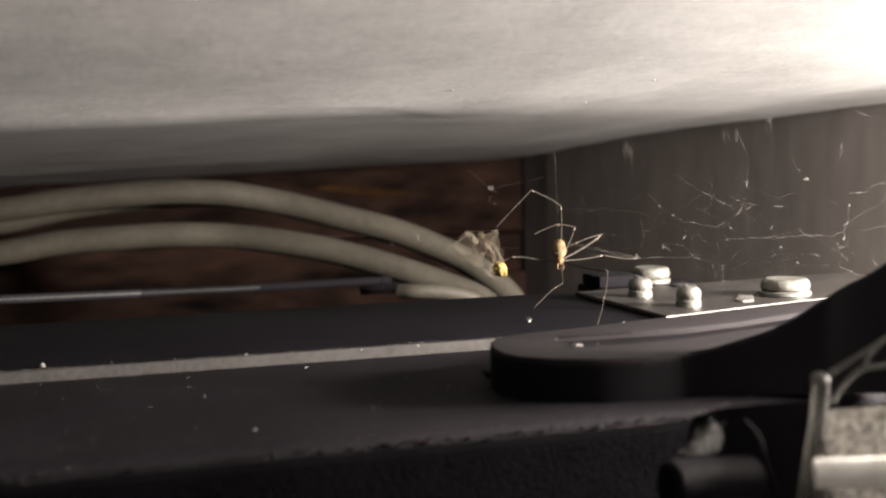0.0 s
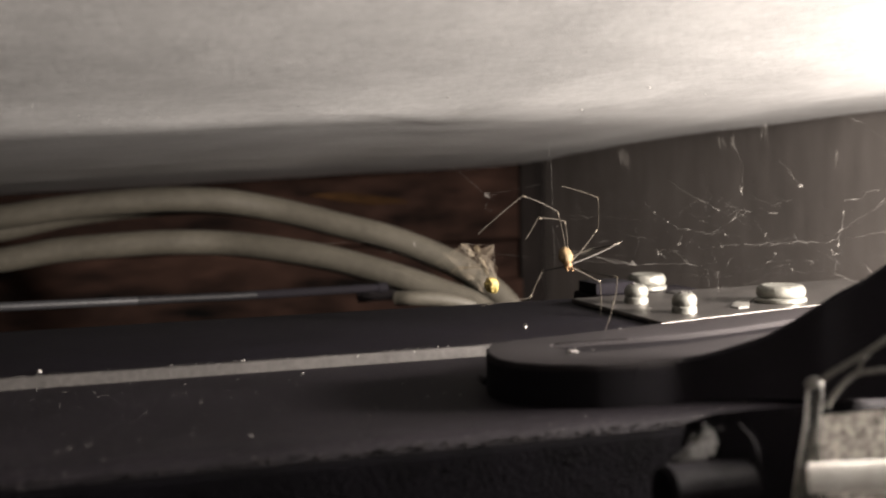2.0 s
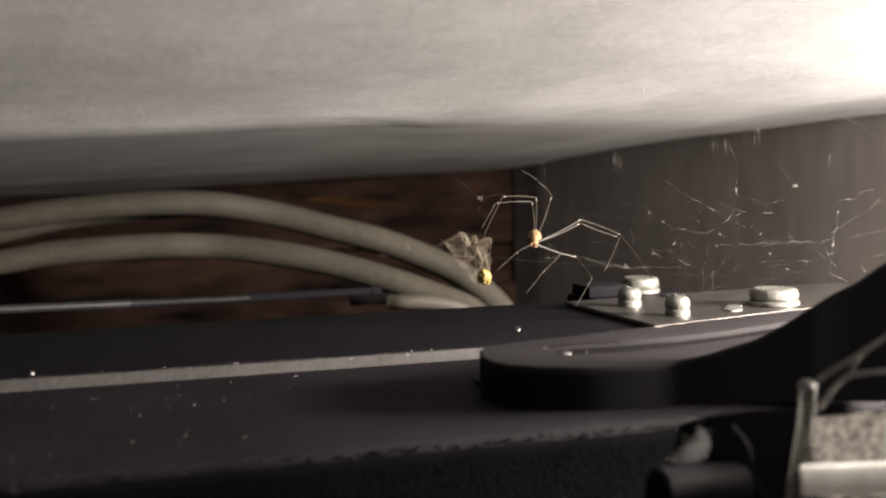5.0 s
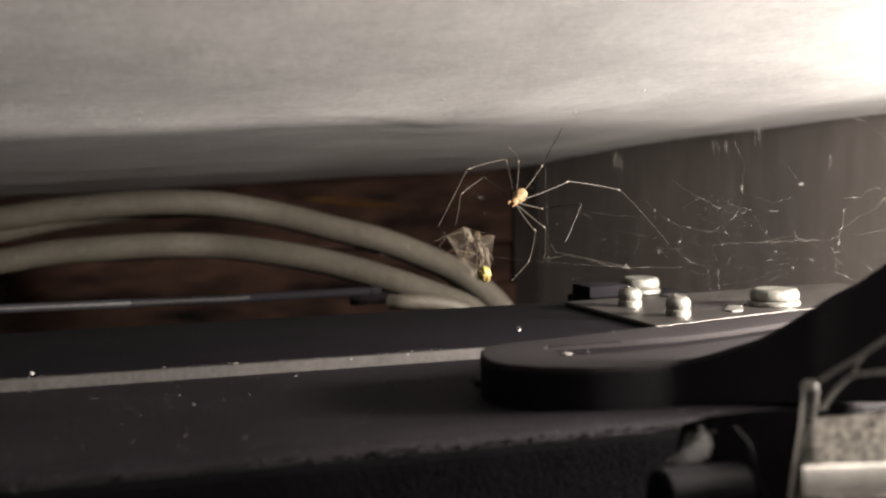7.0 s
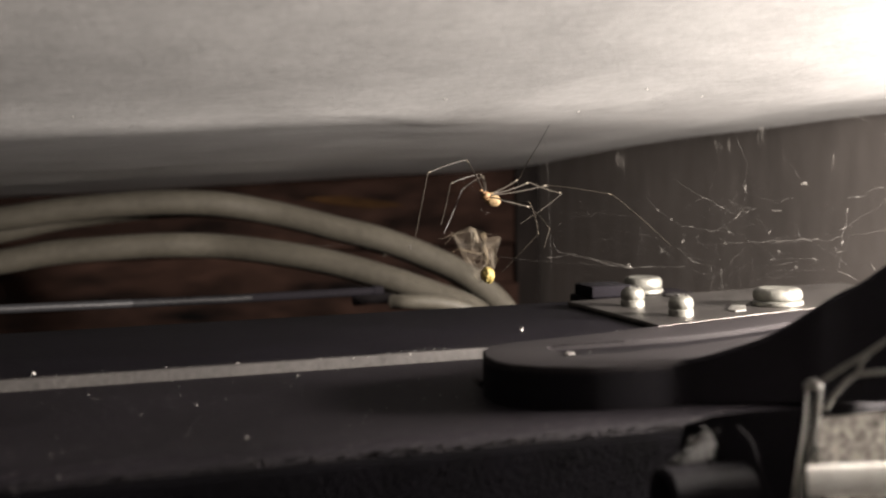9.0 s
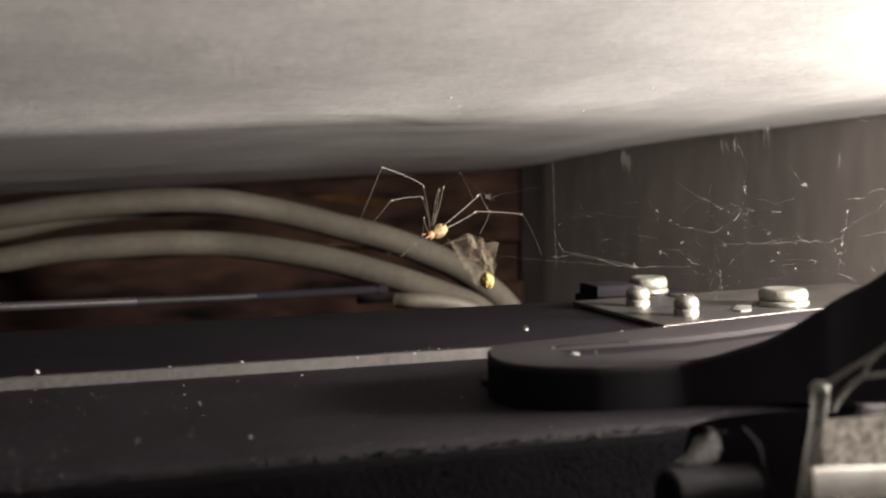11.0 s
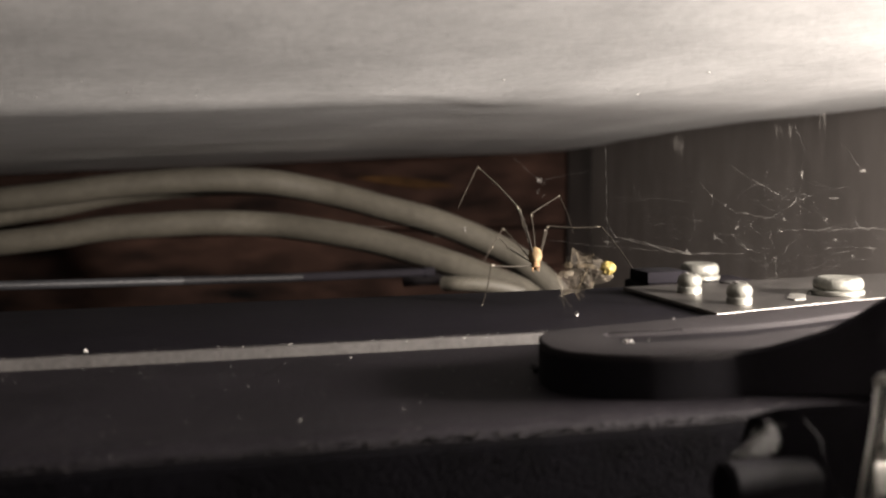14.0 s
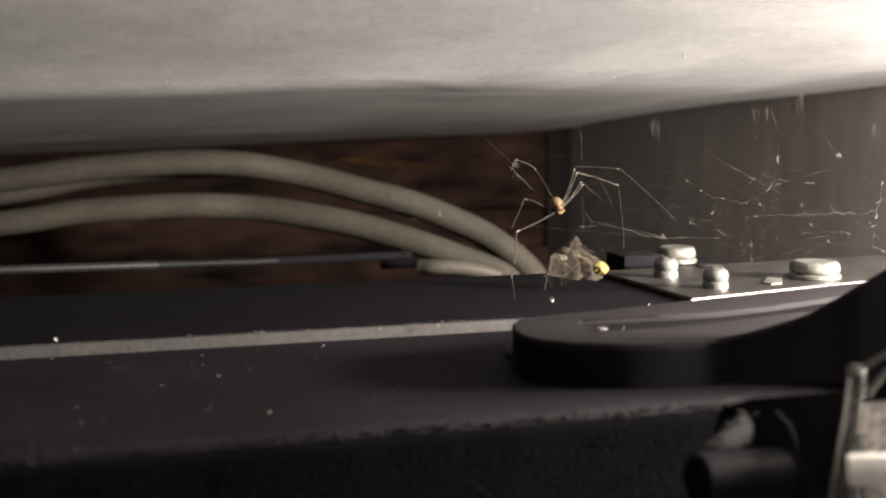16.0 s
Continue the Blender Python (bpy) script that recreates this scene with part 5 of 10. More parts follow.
    walk(legs[1][0], [
        (0, pose(0.00026, -0.00005, 0.00052, -54.0, 36.2, -18.9)),
        (0.25, pose(0.00023, -0.00003, 0.00054, -51.9, 34.8, -16.7)),
        (0.5, pose(0.00020, -0.00002, 0.00055, -50.0, 33.4, -14.5)),
        (0.75, pose(0.00018, -0.00002, 0.00056, -46.8, 31.7, -12.2)),
        (1, pose(0.00016, -0.00001, 0.00056, -43.8, 29.9, -10.1)),
        (1.25, pose(0.00011, 0.00001, 0.00057, -45.4, 28.4, -8.4)),
        (1.5, pose(0.00007, 0.00002, 0.00058, -47.1, 26.9, -6.7)),
        (1.75, pose(0.00003, 0.00004, 0.00058, -44.7, 24.0, -3.4)),
        (2, pose(-0.00001, 0.00005, 0.00058, -42.5, 21.0, -0.3)),
        (2.25, pose(-0.00009, 0.00008, 0.00056, -40.7, 14.2, 6.0)),
        (2.5, pose(-0.00018, 0.00011, 0.00055, -39.8, 7.3, 12.0)),
        (2.75, pose(-0.00020, 0.00012, 0.00053, -48.3, 10.7, 8.6)),
        (3, pose(-0.00023, 0.00013, 0.00052, -57.1, 13.6, 4.8)),
        (3.25, pose(-0.00015, 0.00010, 0.00055, -51.5, 15.1, 2.7)),
        (3.5, pose(-0.00008, 0.00008, 0.00058, -45.9, 16.7, 0.7)),
        (3.75, pose(-0.00003, 0.00006, 0.00058, -46.2, 19.0, -1.8)),
        (4, pose(0.00001, 0.00004, 0.00058, -46.7, 21.3, -4.4)),
        (4.312, pose(0.00000, 0.00005, 0.00058, -46.6, 21.1, -4.1)),
        (4.625, pose(0.00000, 0.00005, 0.00058, -46.6, 20.8, -3.8)),
        (4.938, pose(-0.00000, 0.00005, 0.00058, -46.6, 20.6, -3.6)),
        (5.25, pose(-0.00001, 0.00005, 0.00058, -46.5, 20.3, -3.3)),
        (5.562, pose(-0.00001, 0.00005, 0.00058, -46.5, 20.1, -3.0)),
        (5.875, pose(-0.00001, 0.00005, 0.00058, -46.5, 19.8, -2.7)),
        (6.188, pose(-0.00002, 0.00005, 0.00058, -46.5, 19.6, -2.4)),
        (6.5, pose(-0.00002, 0.00006, 0.00058, -46.4, 19.3, -2.2)),
        (6.75, pose(-0.00021, 0.00012, 0.00048, -56.2, 13.4, 5.5)),
        (7, pose(-0.00041, 0.00018, 0.00038, -66.5, 8.9, 14.0)),
        (7.25, pose(-0.00038, 0.00017, 0.00041, -68.8, 11.7, 7.1)),
        (7.5, pose(-0.00035, 0.00017, 0.00044, -71.5, 14.1, 0.1)),
        (7.75, pose(-0.00031, 0.00015, 0.00047, -77.6, 16.4, -8.2)),
        (8, pose(-0.00026, 0.00014, 0.00051, -83.9, 17.7, -16.9)),
        (8.25, pose(-0.00008, 0.00008, 0.00054, -77.0, 17.9, -18.0)),
        (8.5, pose(0.00009, 0.00001, 0.00058, -70.0, 18.2, -19.1)),
        (8.75, pose(-0.00001, 0.00005, 0.00057, -70.4, 16.9, -15.3)),
        (9, pose(-0.00011, 0.00009, 0.00057, -70.8, 15.6, -11.4)),
        (9.312, pose(-0.00011, 0.00009, 0.00057, -67.8, 15.0, -9.8)),
        (9.625, pose(-0.00011, 0.00009, 0.00057, -64.9, 14.3, -8.3)),
        (9.938, pose(-0.00011, 0.00009, 0.00057, -62.0, 13.6, -6.8)),
        (10.25, pose(-0.00010, 0.00009, 0.00057, -59.1, 12.8, -5.3)),
        (10.562, pose(-0.00010, 0.00008, 0.00057, -56.3, 11.9, -3.9)),
        (10.875, pose(-0.00010, 0.00008, 0.00057, -53.4, 11.0, -2.6)),
        (11.188, pose(-0.00010, 0.00008, 0.00057, -50.6, 10.0, -1.3)),
        (11.5, pose(-0.00009, 0.00008, 0.00057, -47.9, 9.0, -0.0)),
        (11.75, pose(-0.00009, 0.00008, 0.00057, -46.0, 8.4, 0.5)),
        (12, pose(-0.00009, 0.00008, 0.00057, -44.1, 7.9, 1.1)),
        (12.25, pose(-0.00011, 0.00009, 0.00057, -45.6, 7.4, 1.6)),
        (12.5, pose(-0.00013, 0.00009, 0.00056, -47.0, 7.0, 2.0)),
        (12.75, pose(-0.00014, 0.00010, 0.00056, -45.8, 5.4, 3.6)),
        (13, pose(-0.00016, 0.00010, 0.00055, -44.6, 3.8, 5.3)),
        (13.25, pose(-0.00015, 0.00010, 0.00056, -45.8, 5.1, 4.0)),
        (13.5, pose(-0.00015, 0.00010, 0.00056, -47.0, 6.3, 2.7)),
        (13.75, pose(-0.00025, 0.00013, 0.00050, -50.3, -0.2, 10.1)),
        (14, pose(-0.00036, 0.00016, 0.00043, -54.4, -6.3, 18.0)),
        (14.25, pose(-0.00037, 0.00016, 0.00042, -55.8, -6.9, 18.9)),
        (14.5, pose(-0.00039, 0.00017, 0.00040, -57.1, -7.5, 19.8)),
        (14.75, pose(-0.00039, 0.00017, 0.00040, -59.3, -6.6, 18.3)),
        (15, pose(-0.00040, 0.00017, 0.00039, -61.6, -5.7, 16.7)),
        (15.25, pose(-0.00038, 0.00017, 0.00041, -53.9, -9.3, 22.4)),
        (15.5, pose(-0.00037, 0.00017, 0.00042, -46.5, -13.6, 27.7)),
        (15.75, pose(-0.00045, 0.00018, 0.00028, -67.6, -2.8, 11.1)),
        (16, pose(-0.00053, 0.00020, 0.00013, -90.8, 0.9, -8.1))])
    walk(legs[1][1], [
        (0, pose(0.00729, 0.00773, 0.00617, 77.7, -50.9, -41.9)),
        (0.25, pose(0.00692, 0.00773, 0.00655, 76.0, -50.9, -42.4)),
        (0.5, pose(0.00654, 0.00772, 0.00693, 74.3, -51.0, -42.9)),
        (0.75, pose(0.00617, 0.00753, 0.00746, 77.6, -51.6, -46.4)),
        (1, pose(0.00579, 0.00732, 0.00797, 80.9, -52.0, -49.9)),
        (1.25, pose(0.00524, 0.00775, 0.00786, 74.7, -51.8, -48.4)),
        (1.5, pose(0.00467, 0.00816, 0.00773, 68.6, -51.5, -46.9)),
        (1.75, pose(0.00390, 0.00807, 0.00820, 72.8, -52.3, -50.7)),
        (2, pose(0.00312, 0.00793, 0.00862, 77.2, -52.9, -54.6)),
        (2.25, pose(0.00126, 0.00785, 0.00910, 61.2, -53.7, -57.8)),
        (2.5, pose(-0.00061, 0.00758, 0.00936, 44.9, -54.9, -60.6)),
        (2.75, pose(-0.00009, 0.00884, 0.00807, 57.4, -59.2, -70.5)),
        (3, pose(0.00043, 0.00986, 0.00659, 72.7, -62.2, -83.3)),
        (3.25, pose(0.00129, 0.00924, 0.00751, 75.1, -61.6, -79.3)),
        (3.5, pose(0.00215, 0.00849, 0.00835, 77.6, -61.1, -75.2)),
        (3.75, pose(0.00287, 0.00843, 0.00824, 83.7, -62.0, -85.9)),
        (4, pose(0.00359, 0.00834, 0.00810, 90.1, -62.3, -96.8)),
        (4.312, pose(0.00352, 0.00837, 0.00812, 90.3, -62.3, -93.7)),
        (4.625, pose(0.00345, 0.00839, 0.00815, 90.5, -62.3, -90.6)),
        (4.938, pose(0.00337, 0.00842, 0.00817, 90.7, -62.3, -87.4)),
        (5.25, pose(0.00330, 0.00844, 0.00820, 90.9, -62.3, -84.3)),
        (5.562, pose(0.00323, 0.00847, 0.00822, 91.1, -62.3, -81.2)),
        (5.875, pose(0.00316, 0.00849, 0.00825, 91.3, -62.4, -78.0)),
        (6.188, pose(0.00308, 0.00852, 0.00827, 91.5, -62.4, -74.9)),
        (6.5, pose(0.00301, 0.00854, 0.00830, 91.6, -62.4, -71.7)),
        (6.75, pose(0.00036, 0.00999, 0.00684, 115.1, -60.6, -87.8)),
        (7, pose(-0.00229, 0.01072, 0.00497, 134.8, -56.1, -100.1)),
        (7.25, pose(-0.00089, 0.01107, 0.00453, 127.1, -57.7, -96.6)),
        (7.5, pose(0.00052, 0.01125, 0.00402, 118.9, -59.1, -92.5)),
        (7.75, pose(0.00203, 0.01132, 0.00288, 117.7, -60.1, -89.0)),
        (8, pose(0.00346, 0.01111, 0.00168, 116.4, -61.0, -85.3)),
        (8.25, pose(0.00423, 0.01070, 0.00306, 97.0, -62.7, -73.1)),
        (8.5, pose(0.00494, 0.01011, 0.00442, 76.7, -62.4, -60.1)),
        (8.75, pose(0.00403, 0.01047, 0.00437, 96.4, -62.9, -76.5)),
        (9, pose(0.00310, 0.01078, 0.00430, 115.1, -60.8, -92.0)),
        (9.312, pose(0.00288, 0.01063, 0.00486, 112.6, -61.2, -90.0)),
        (9.625, pose(0.00265, 0.01046, 0.00541, 110.1, -61.6, -87.9)),
        (9.938, pose(0.00241, 0.01025, 0.00594, 107.5, -62.0, -85.7)),
        (10.25, pose(0.00217, 0.01002, 0.00646, 104.9, -62.3, -83.5)),
        (10.562, pose(0.00192, 0.00976, 0.00697, 102.3, -62.5, -81.3)),
        (10.875, pose(0.00167, 0.00947, 0.00746, 99.6, -62.7, -79.0)),
        (11.188, pose(0.00141, 0.00916, 0.00792, 96.8, -62.9, -76.6)),
        (11.5, pose(0.00114, 0.00882, 0.00837, 94.1, -63.0, -74.3)),
        (11.75, pose(0.00102, 0.00855, 0.00865, 91.8, -63.2, -66.8)),
        (12, pose(0.00090, 0.00827, 0.00891, 89.5, -63.2, -59.3)),
        (12.25, pose(0.00072, 0.00847, 0.00869, 103.9, -62.7, -68.1)),
        (12.5, pose(0.00054, 0.00867, 0.00847, 117.5, -61.3, -76.1)),
        (12.75, pose(0.00009, 0.00850, 0.00866, 107.9, -57.2, -95.2)),
        (13, pose(-0.00035, 0.00832, 0.00883, 97.2, -54.9, -113.6)),
        (13.25, pose(-0.00002, 0.00849, 0.00864, 120.6, -57.0, -102.8)),
        (13.5, pose(0.00032, 0.00865, 0.00845, 145.0, -61.4, -93.6)),
        (13.75, pose(-0.00185, 0.00889, 0.00789, 147.1, -61.3, -93.7)),
        (14, pose(-0.00394, 0.00883, 0.00708, 149.2, -61.2, -93.8)),
        (14.25, pose(-0.00419, 0.00893, 0.00685, 138.1, -70.3, -77.6)),
        (14.5, pose(-0.00445, 0.00901, 0.00662, 109.9, -76.9, -44.3)),
        (14.75, pose(-0.00414, 0.00937, 0.00624, 81.1, -77.4, -19.4)),
        (15, pose(-0.00382, 0.00971, 0.00585, 55.3, -75.3, 2.5)),
        (15.25, pose(-0.00495, 0.00839, 0.00714, 53.4, -75.1, 3.6)),
        (15.5, pose(-0.00594, 0.00676, 0.00820, 51.6, -74.9, 4.6)),
        (15.75, pose(-0.00271, 0.01060, 0.00467, 40.9, -74.4, 6.8)),
        (16, pose(0.00109, 0.01152, -0.00002, 30.7, -73.7, 8.5))])
    walk(legs[1][2], [
        (0, pose(0.00048, 0.00231, 0.00735, 95.8, -43.7, -47.9)),
        (0.25, pose(-0.00005, 0.00254, 0.00789, 97.4, -42.5, -61.7)),
        (0.5, pose(-0.00059, 0.00277, 0.00842, 98.6, -41.1, -75.2)),
        (0.75, pose(-0.00107, 0.00268, 0.00864, 104.3, -42.7, -64.9)),
        (1, pose(-0.00157, 0.00257, 0.00883, 109.6, -45.0, -54.5)),
        (1.25, pose(-0.00233, 0.00347, 0.00930, 108.2, -44.6, -55.9)),
        (1.5, pose(-0.00305, 0.00439, 0.00973, 106.9, -44.3, -57.3)),
        (1.75, pose(-0.00392, 0.00432, 0.00979, 109.7, -45.0, -54.4)),
        (2, pose(-0.00479, 0.00422, 0.00980, 112.5, -45.8, -51.5)),
        (2.25, pose(-0.00702, 0.00665, 0.01160, 110.8, -42.0, -64.5)),
        (2.5, pose(-0.00839, 0.00896, 0.01289, 108.1, -38.6, -77.0)),
        (2.75, pose(-0.00834, 0.01019, 0.01047, 105.7, -41.4, -65.4)),
        (3, pose(-0.00814, 0.01116, 0.00780, 102.6, -43.7, -53.1)),
        (3.25, pose(-0.00739, 0.00960, 0.00858, 107.7, -43.1, -55.7)),
        (3.5, pose(-0.00655, 0.00791, 0.00926, 112.7, -42.5, -58.2)),
        (3.75, pose(-0.00587, 0.00865, 0.00869, 110.7, -43.5, -54.8)),
        (4, pose(-0.00510, 0.00936, 0.00809, 108.7, -44.4, -51.3)),
        (4.312, pose(-0.00521, 0.00889, 0.00810, 111.3, -44.1, -52.3)),
        (4.625, pose(-0.00530, 0.00841, 0.00811, 113.9, -43.8, -53.3)),
        (4.938, pose(-0.00535, 0.00793, 0.00812, 116.5, -43.5, -54.3)),
        (5.25, pose(-0.00538, 0.00745, 0.00813, 119.0, -43.1, -55.2)),
        (5.562, pose(-0.00538, 0.00698, 0.00815, 121.6, -42.7, -56.2)),
        (5.875, pose(-0.00535, 0.00651, 0.00816, 124.1, -42.3, -57.1)),
        (6.188, pose(-0.00529, 0.00605, 0.00817, 126.6, -41.8, -57.9)),
        (6.5, pose(-0.00520, 0.00560, 0.00818, 129.0, -41.3, -58.8)),
        (6.75, pose(-0.00741, 0.00647, 0.00503, 127.7, -42.9, -56.1)),
        (7, pose(-0.00927, 0.00680, 0.00154, 126.4, -44.4, -53.4)),
        (7.25, pose(-0.00832, 0.00745, 0.00172, 143.0, -22.0, -79.8)),
        (7.5, pose(-0.00729, 0.00796, 0.00185, 147.7, 3.8, -97.6)),
        (7.75, pose(-0.00566, 0.00765, 0.00085, 141.9, -6.5, -90.3)),
        (8, pose(-0.00409, 0.00706, -0.00021, 134.5, -16.0, -81.7)),
        (8.25, pose(-0.00379, 0.00728, 0.00258, 132.3, -22.7, -74.2)),
        (8.5, pose(-0.00328, 0.00743, 0.00535, 128.9, -29.1, -65.9)),
        (8.75, pose(-0.00418, 0.00762, 0.00393, 132.6, -30.9, -63.5)),
        (9, pose(-0.00489, 0.00784, 0.00250, 136.2, -32.9, -61.1)),
        (9.312, pose(-0.00512, 0.00770, 0.00325, 132.7, -34.1, -59.5)),
        (9.625, pose(-0.00536, 0.00754, 0.00400, 129.1, -35.3, -57.9)),
        (9.938, pose(-0.00560, 0.00736, 0.00472, 125.4, -36.4, -56.1)),
        (10.25, pose(-0.00584, 0.00714, 0.00544, 121.6, -37.4, -54.3)),
        (10.562, pose(-0.00608, 0.00690, 0.00613, 117.7, -38.3, -52.3)),
        (10.875, pose(-0.00632, 0.00663, 0.00681, 113.7, -39.1, -50.2)),
        (11.188, pose(-0.00657, 0.00634, 0.00746, 109.7, -39.7, -48.0)),
        (11.5, pose(-0.00681, 0.00603, 0.00810, 105.6, -40.3, -45.8)),
        (11.75, pose(-0.00664, 0.00501, 0.00852, 103.2, -41.3, -40.7)),
        (12, pose(-0.00640, 0.00401, 0.00894, 100.6, -42.1, -35.4)),
        (12.25, pose(-0.00627, 0.00371, 0.00776, 101.0, -42.0, -36.0)),
        (12.5, pose(-0.00601, 0.00348, 0.00657, 101.5, -41.9, -36.5)),
        (12.75, pose(-0.00826, 0.00703, 0.00722, 107.2, -42.9, -31.4)),
        (13, pose(-0.00856, 0.01094, 0.00821, 112.8, -44.2, -26.3)),
        (13.25, pose(-0.00808, 0.00654, 0.00625, 106.0, -43.7, -28.4)),
        (13.5, pose(-0.00500, 0.00276, 0.00506, 99.2, -43.4, -30.5)),
        (13.75, pose(-0.00691, 0.00287, 0.00442, 101.4, -42.8, -35.0)),
        (14, pose(-0.00874, 0.00268, 0.00354, 103.5, -42.0, -39.4)),
        (14.25, pose(-0.00847, 0.00185, 0.00471, 103.0, -42.7, -35.7)),
        (14.5, pose(-0.00801, 0.00132, 0.00596, 102.5, -43.3, -32.0)),
        (14.75, pose(-0.00813, 0.00188, 0.00652, 100.4, -43.8, -28.4)),
        (15, pose(-0.00818, 0.00253, 0.00707, 98.3, -44.2, -24.9)),
        (15.25, pose(-0.00940, 0.00129, 0.00843, 89.3, -44.4, -22.4)),
        (15.5, pose(-0.01047, -0.00026, 0.00957, 80.2, -44.2, -19.9)),
        (15.75, pose(-0.00824, 0.00430, 0.00641, 100.7, -44.1, -37.8)),
        (16, pose(-0.00534, 0.00609, 0.00207, 119.5, -39.7, -54.0))])
    walk(legs[2][0], [
        (0, pose(0.00048, -0.00015, 0.00030, -56.6, 58.2, -33.4)),
        (0.25, pose(0.00046, -0.00014, 0.00033, -56.2, 56.9, -29.7)),
        (0.5, pose(0.00044, -0.00013, 0.00036, -55.9, 55.5, -26.2)),
        (0.75, pose(0.00045, -0.00014, 0.00034, -57.3, 56.4, -28.5)),
        (1, pose(0.00047, -0.00014, 0.00032, -58.7, 57.2, -30.9)),
        (1.25, pose(0.00045, -0.00013, 0.00035, -58.5, 56.1, -27.6)),
        (1.5, pose(0.00042, -0.00012, 0.00039, -58.4, 55.0, -24.3)),
        (1.75, pose(0.00039, -0.00011, 0.00042, -52.2, 53.2, -19.9)),
        (2, pose(0.00037, -0.00010, 0.00045, -46.4, 51.1, -16.0)),
        (2.25, pose(0.00043, -0.00012, 0.00037, -56.8, 55.2, -24.5)),
        (2.5, pose(0.00049, -0.00015, 0.00029, -69.2, 58.1, -35.1)),
        (2.75, pose(0.00041, -0.00012, 0.00038, -55.7, 54.5, -22.7)),
        (3, pose(0.00034, -0.00008, 0.00047, -44.9, 49.6, -13.0)),
        (3.25, pose(0.00020, -0.00003, 0.00053, -36.5, 39.7, -1.1)),
        (3.5, pose(0.00007, 0.00002, 0.00058, -31.4, 29.0, 7.6)),
        (3.75, pose(0.00010, 0.00001, 0.00058, -32.7, 31.7, 5.7)),
        (4, pose(0.00013, -0.00000, 0.00057, -34.1, 34.3, 3.6)),
        (4.312, pose(0.00016, -0.00001, 0.00056, -35.1, 36.3, 1.9)),
        (4.625, pose(0.00018, -0.00002, 0.00054, -36.2, 38.2, 0.2)),
        (4.938, pose(0.00021, -0.00004, 0.00053, -37.4, 40.2, -1.7)),
        (5.25, pose(0.00024, -0.00005, 0.00051, -38.7, 42.1, -3.7)),
        (5.562, pose(0.00027, -0.00006, 0.00050, -40.1, 43.9, -5.8)),
        (5.875, pose(0.00030, -0.00007, 0.00049, -41.7, 45.7, -8.0)),
        (6.188, pose(0.00032, -0.00008, 0.00047, -43.4, 47.5, -10.4)),
        (6.5, pose(0.00035, -0.00009, 0.00046, -45.3, 49.2, -12.9)),
        (6.75, pose(0.00035, -0.00009, 0.00046, -43.8, 48.9, -12.3)),
        (7, pose(0.00035, -0.00009, 0.00046, -42.3, 48.5, -11.7)),
        (7.25, pose(0.00040, -0.00012, 0.00040, -48.2, 51.9, -17.2)),
        (7.5, pose(0.00045, -0.00014, 0.00035, -55.0, 55.0, -23.6)),
        (7.75, pose(0.00047, -0.00015, 0.00031, -58.0, 56.6, -28.2)),
        (8, pose(0.00050, -0.00016, 0.00026, -61.3, 58.2, -33.1)),
        (8.25, pose(0.00048, -0.00016, 0.00029, -61.8, 57.2, -29.8)),
        (8.5, pose(0.00047, -0.00015, 0.00032, -62.4, 56.3, -26.6)),
        (8.75, pose(0.00048, -0.00016, 0.00029, -66.1, 57.0, -29.1)),
        (9, pose(0.00050, -0.00016, 0.00026, -69.8, 57.6, -31.7)),
        (9.312, pose(0.00045, -0.00014, 0.00030, -61.8, 55.5, -23.3)),
        (9.625, pose(0.00040, -0.00012, 0.00034, -54.8, 52.8, -15.9)),
        (9.938, pose(0.00035, -0.00010, 0.00038, -48.8, 49.6, -9.5)),
        (10.25, pose(0.00030, -0.00007, 0.00042, -43.8, 46.1, -4.0)),
        (10.562, pose(0.00024, -0.00005, 0.00046, -39.5, 42.3, 0.7)),
        (10.875, pose(0.00019, -0.00003, 0.00050, -35.9, 38.3, 4.8)),
        (11.188, pose(0.00014, -0.00001, 0.00054, -32.8, 34.1, 8.3)),
        (11.5, pose(0.00009, 0.00002, 0.00058, -30.1, 29.7, 11.5)),
        (11.75, pose(0.00017, -0.00001, 0.00055, -10.1, 27.1, 12.6)),
        (12, pose(0.00025, -0.00004, 0.00053, 9.3, 24.3, 12.6)),
        (12.25, pose(0.00021, -0.00002, 0.00054, 6.6, 20.6, 12.0)),
        (12.5, pose(0.00017, -0.00001, 0.00056, 4.0, 16.8, 11.6)),
        (12.75, pose(0.00013, 0.00001, 0.00057, 1.7, 13.2, 11.5)),
        (13, pose(0.00009, 0.00002, 0.00058, -0.5, 9.6, 11.4)),
        (13.25, pose(0.00007, 0.00003, 0.00058, -1.5, 7.8, 11.4)),
        (13.5, pose(0.00005, 0.00004, 0.00058, -2.6, 5.9, 11.5)),
        (13.75, pose(0.00011, 0.00002, 0.00057, -26.4, 24.3, 6.6)),
        (14, pose(0.00016, 0.00000, 0.00056, -56.8, 38.6, -8.1)),
        (14.25, pose(0.00024, -0.00003, 0.00053, -53.8, 40.8, -12.1)),
        (14.5, pose(0.00032, -0.00006, 0.00049, -51.0, 43.0, -16.1)),
        (14.75, pose(0.00025, -0.00003, 0.00052, -49.4, 39.9, -11.1)),
        (15, pose(0.00018, -0.00001, 0.00056, -48.2, 36.7, -6.4)),
        (15.25, pose(0.00019, -0.00001, 0.00055, -48.4, 37.3, -7.3)),
        (15.5, pose(0.00021, -0.00001, 0.00055, -48.5, 37.9, -8.1)),
        (15.75, pose(0.00021, -0.00001, 0.00055, -48.0, 38.1, -8.4)),
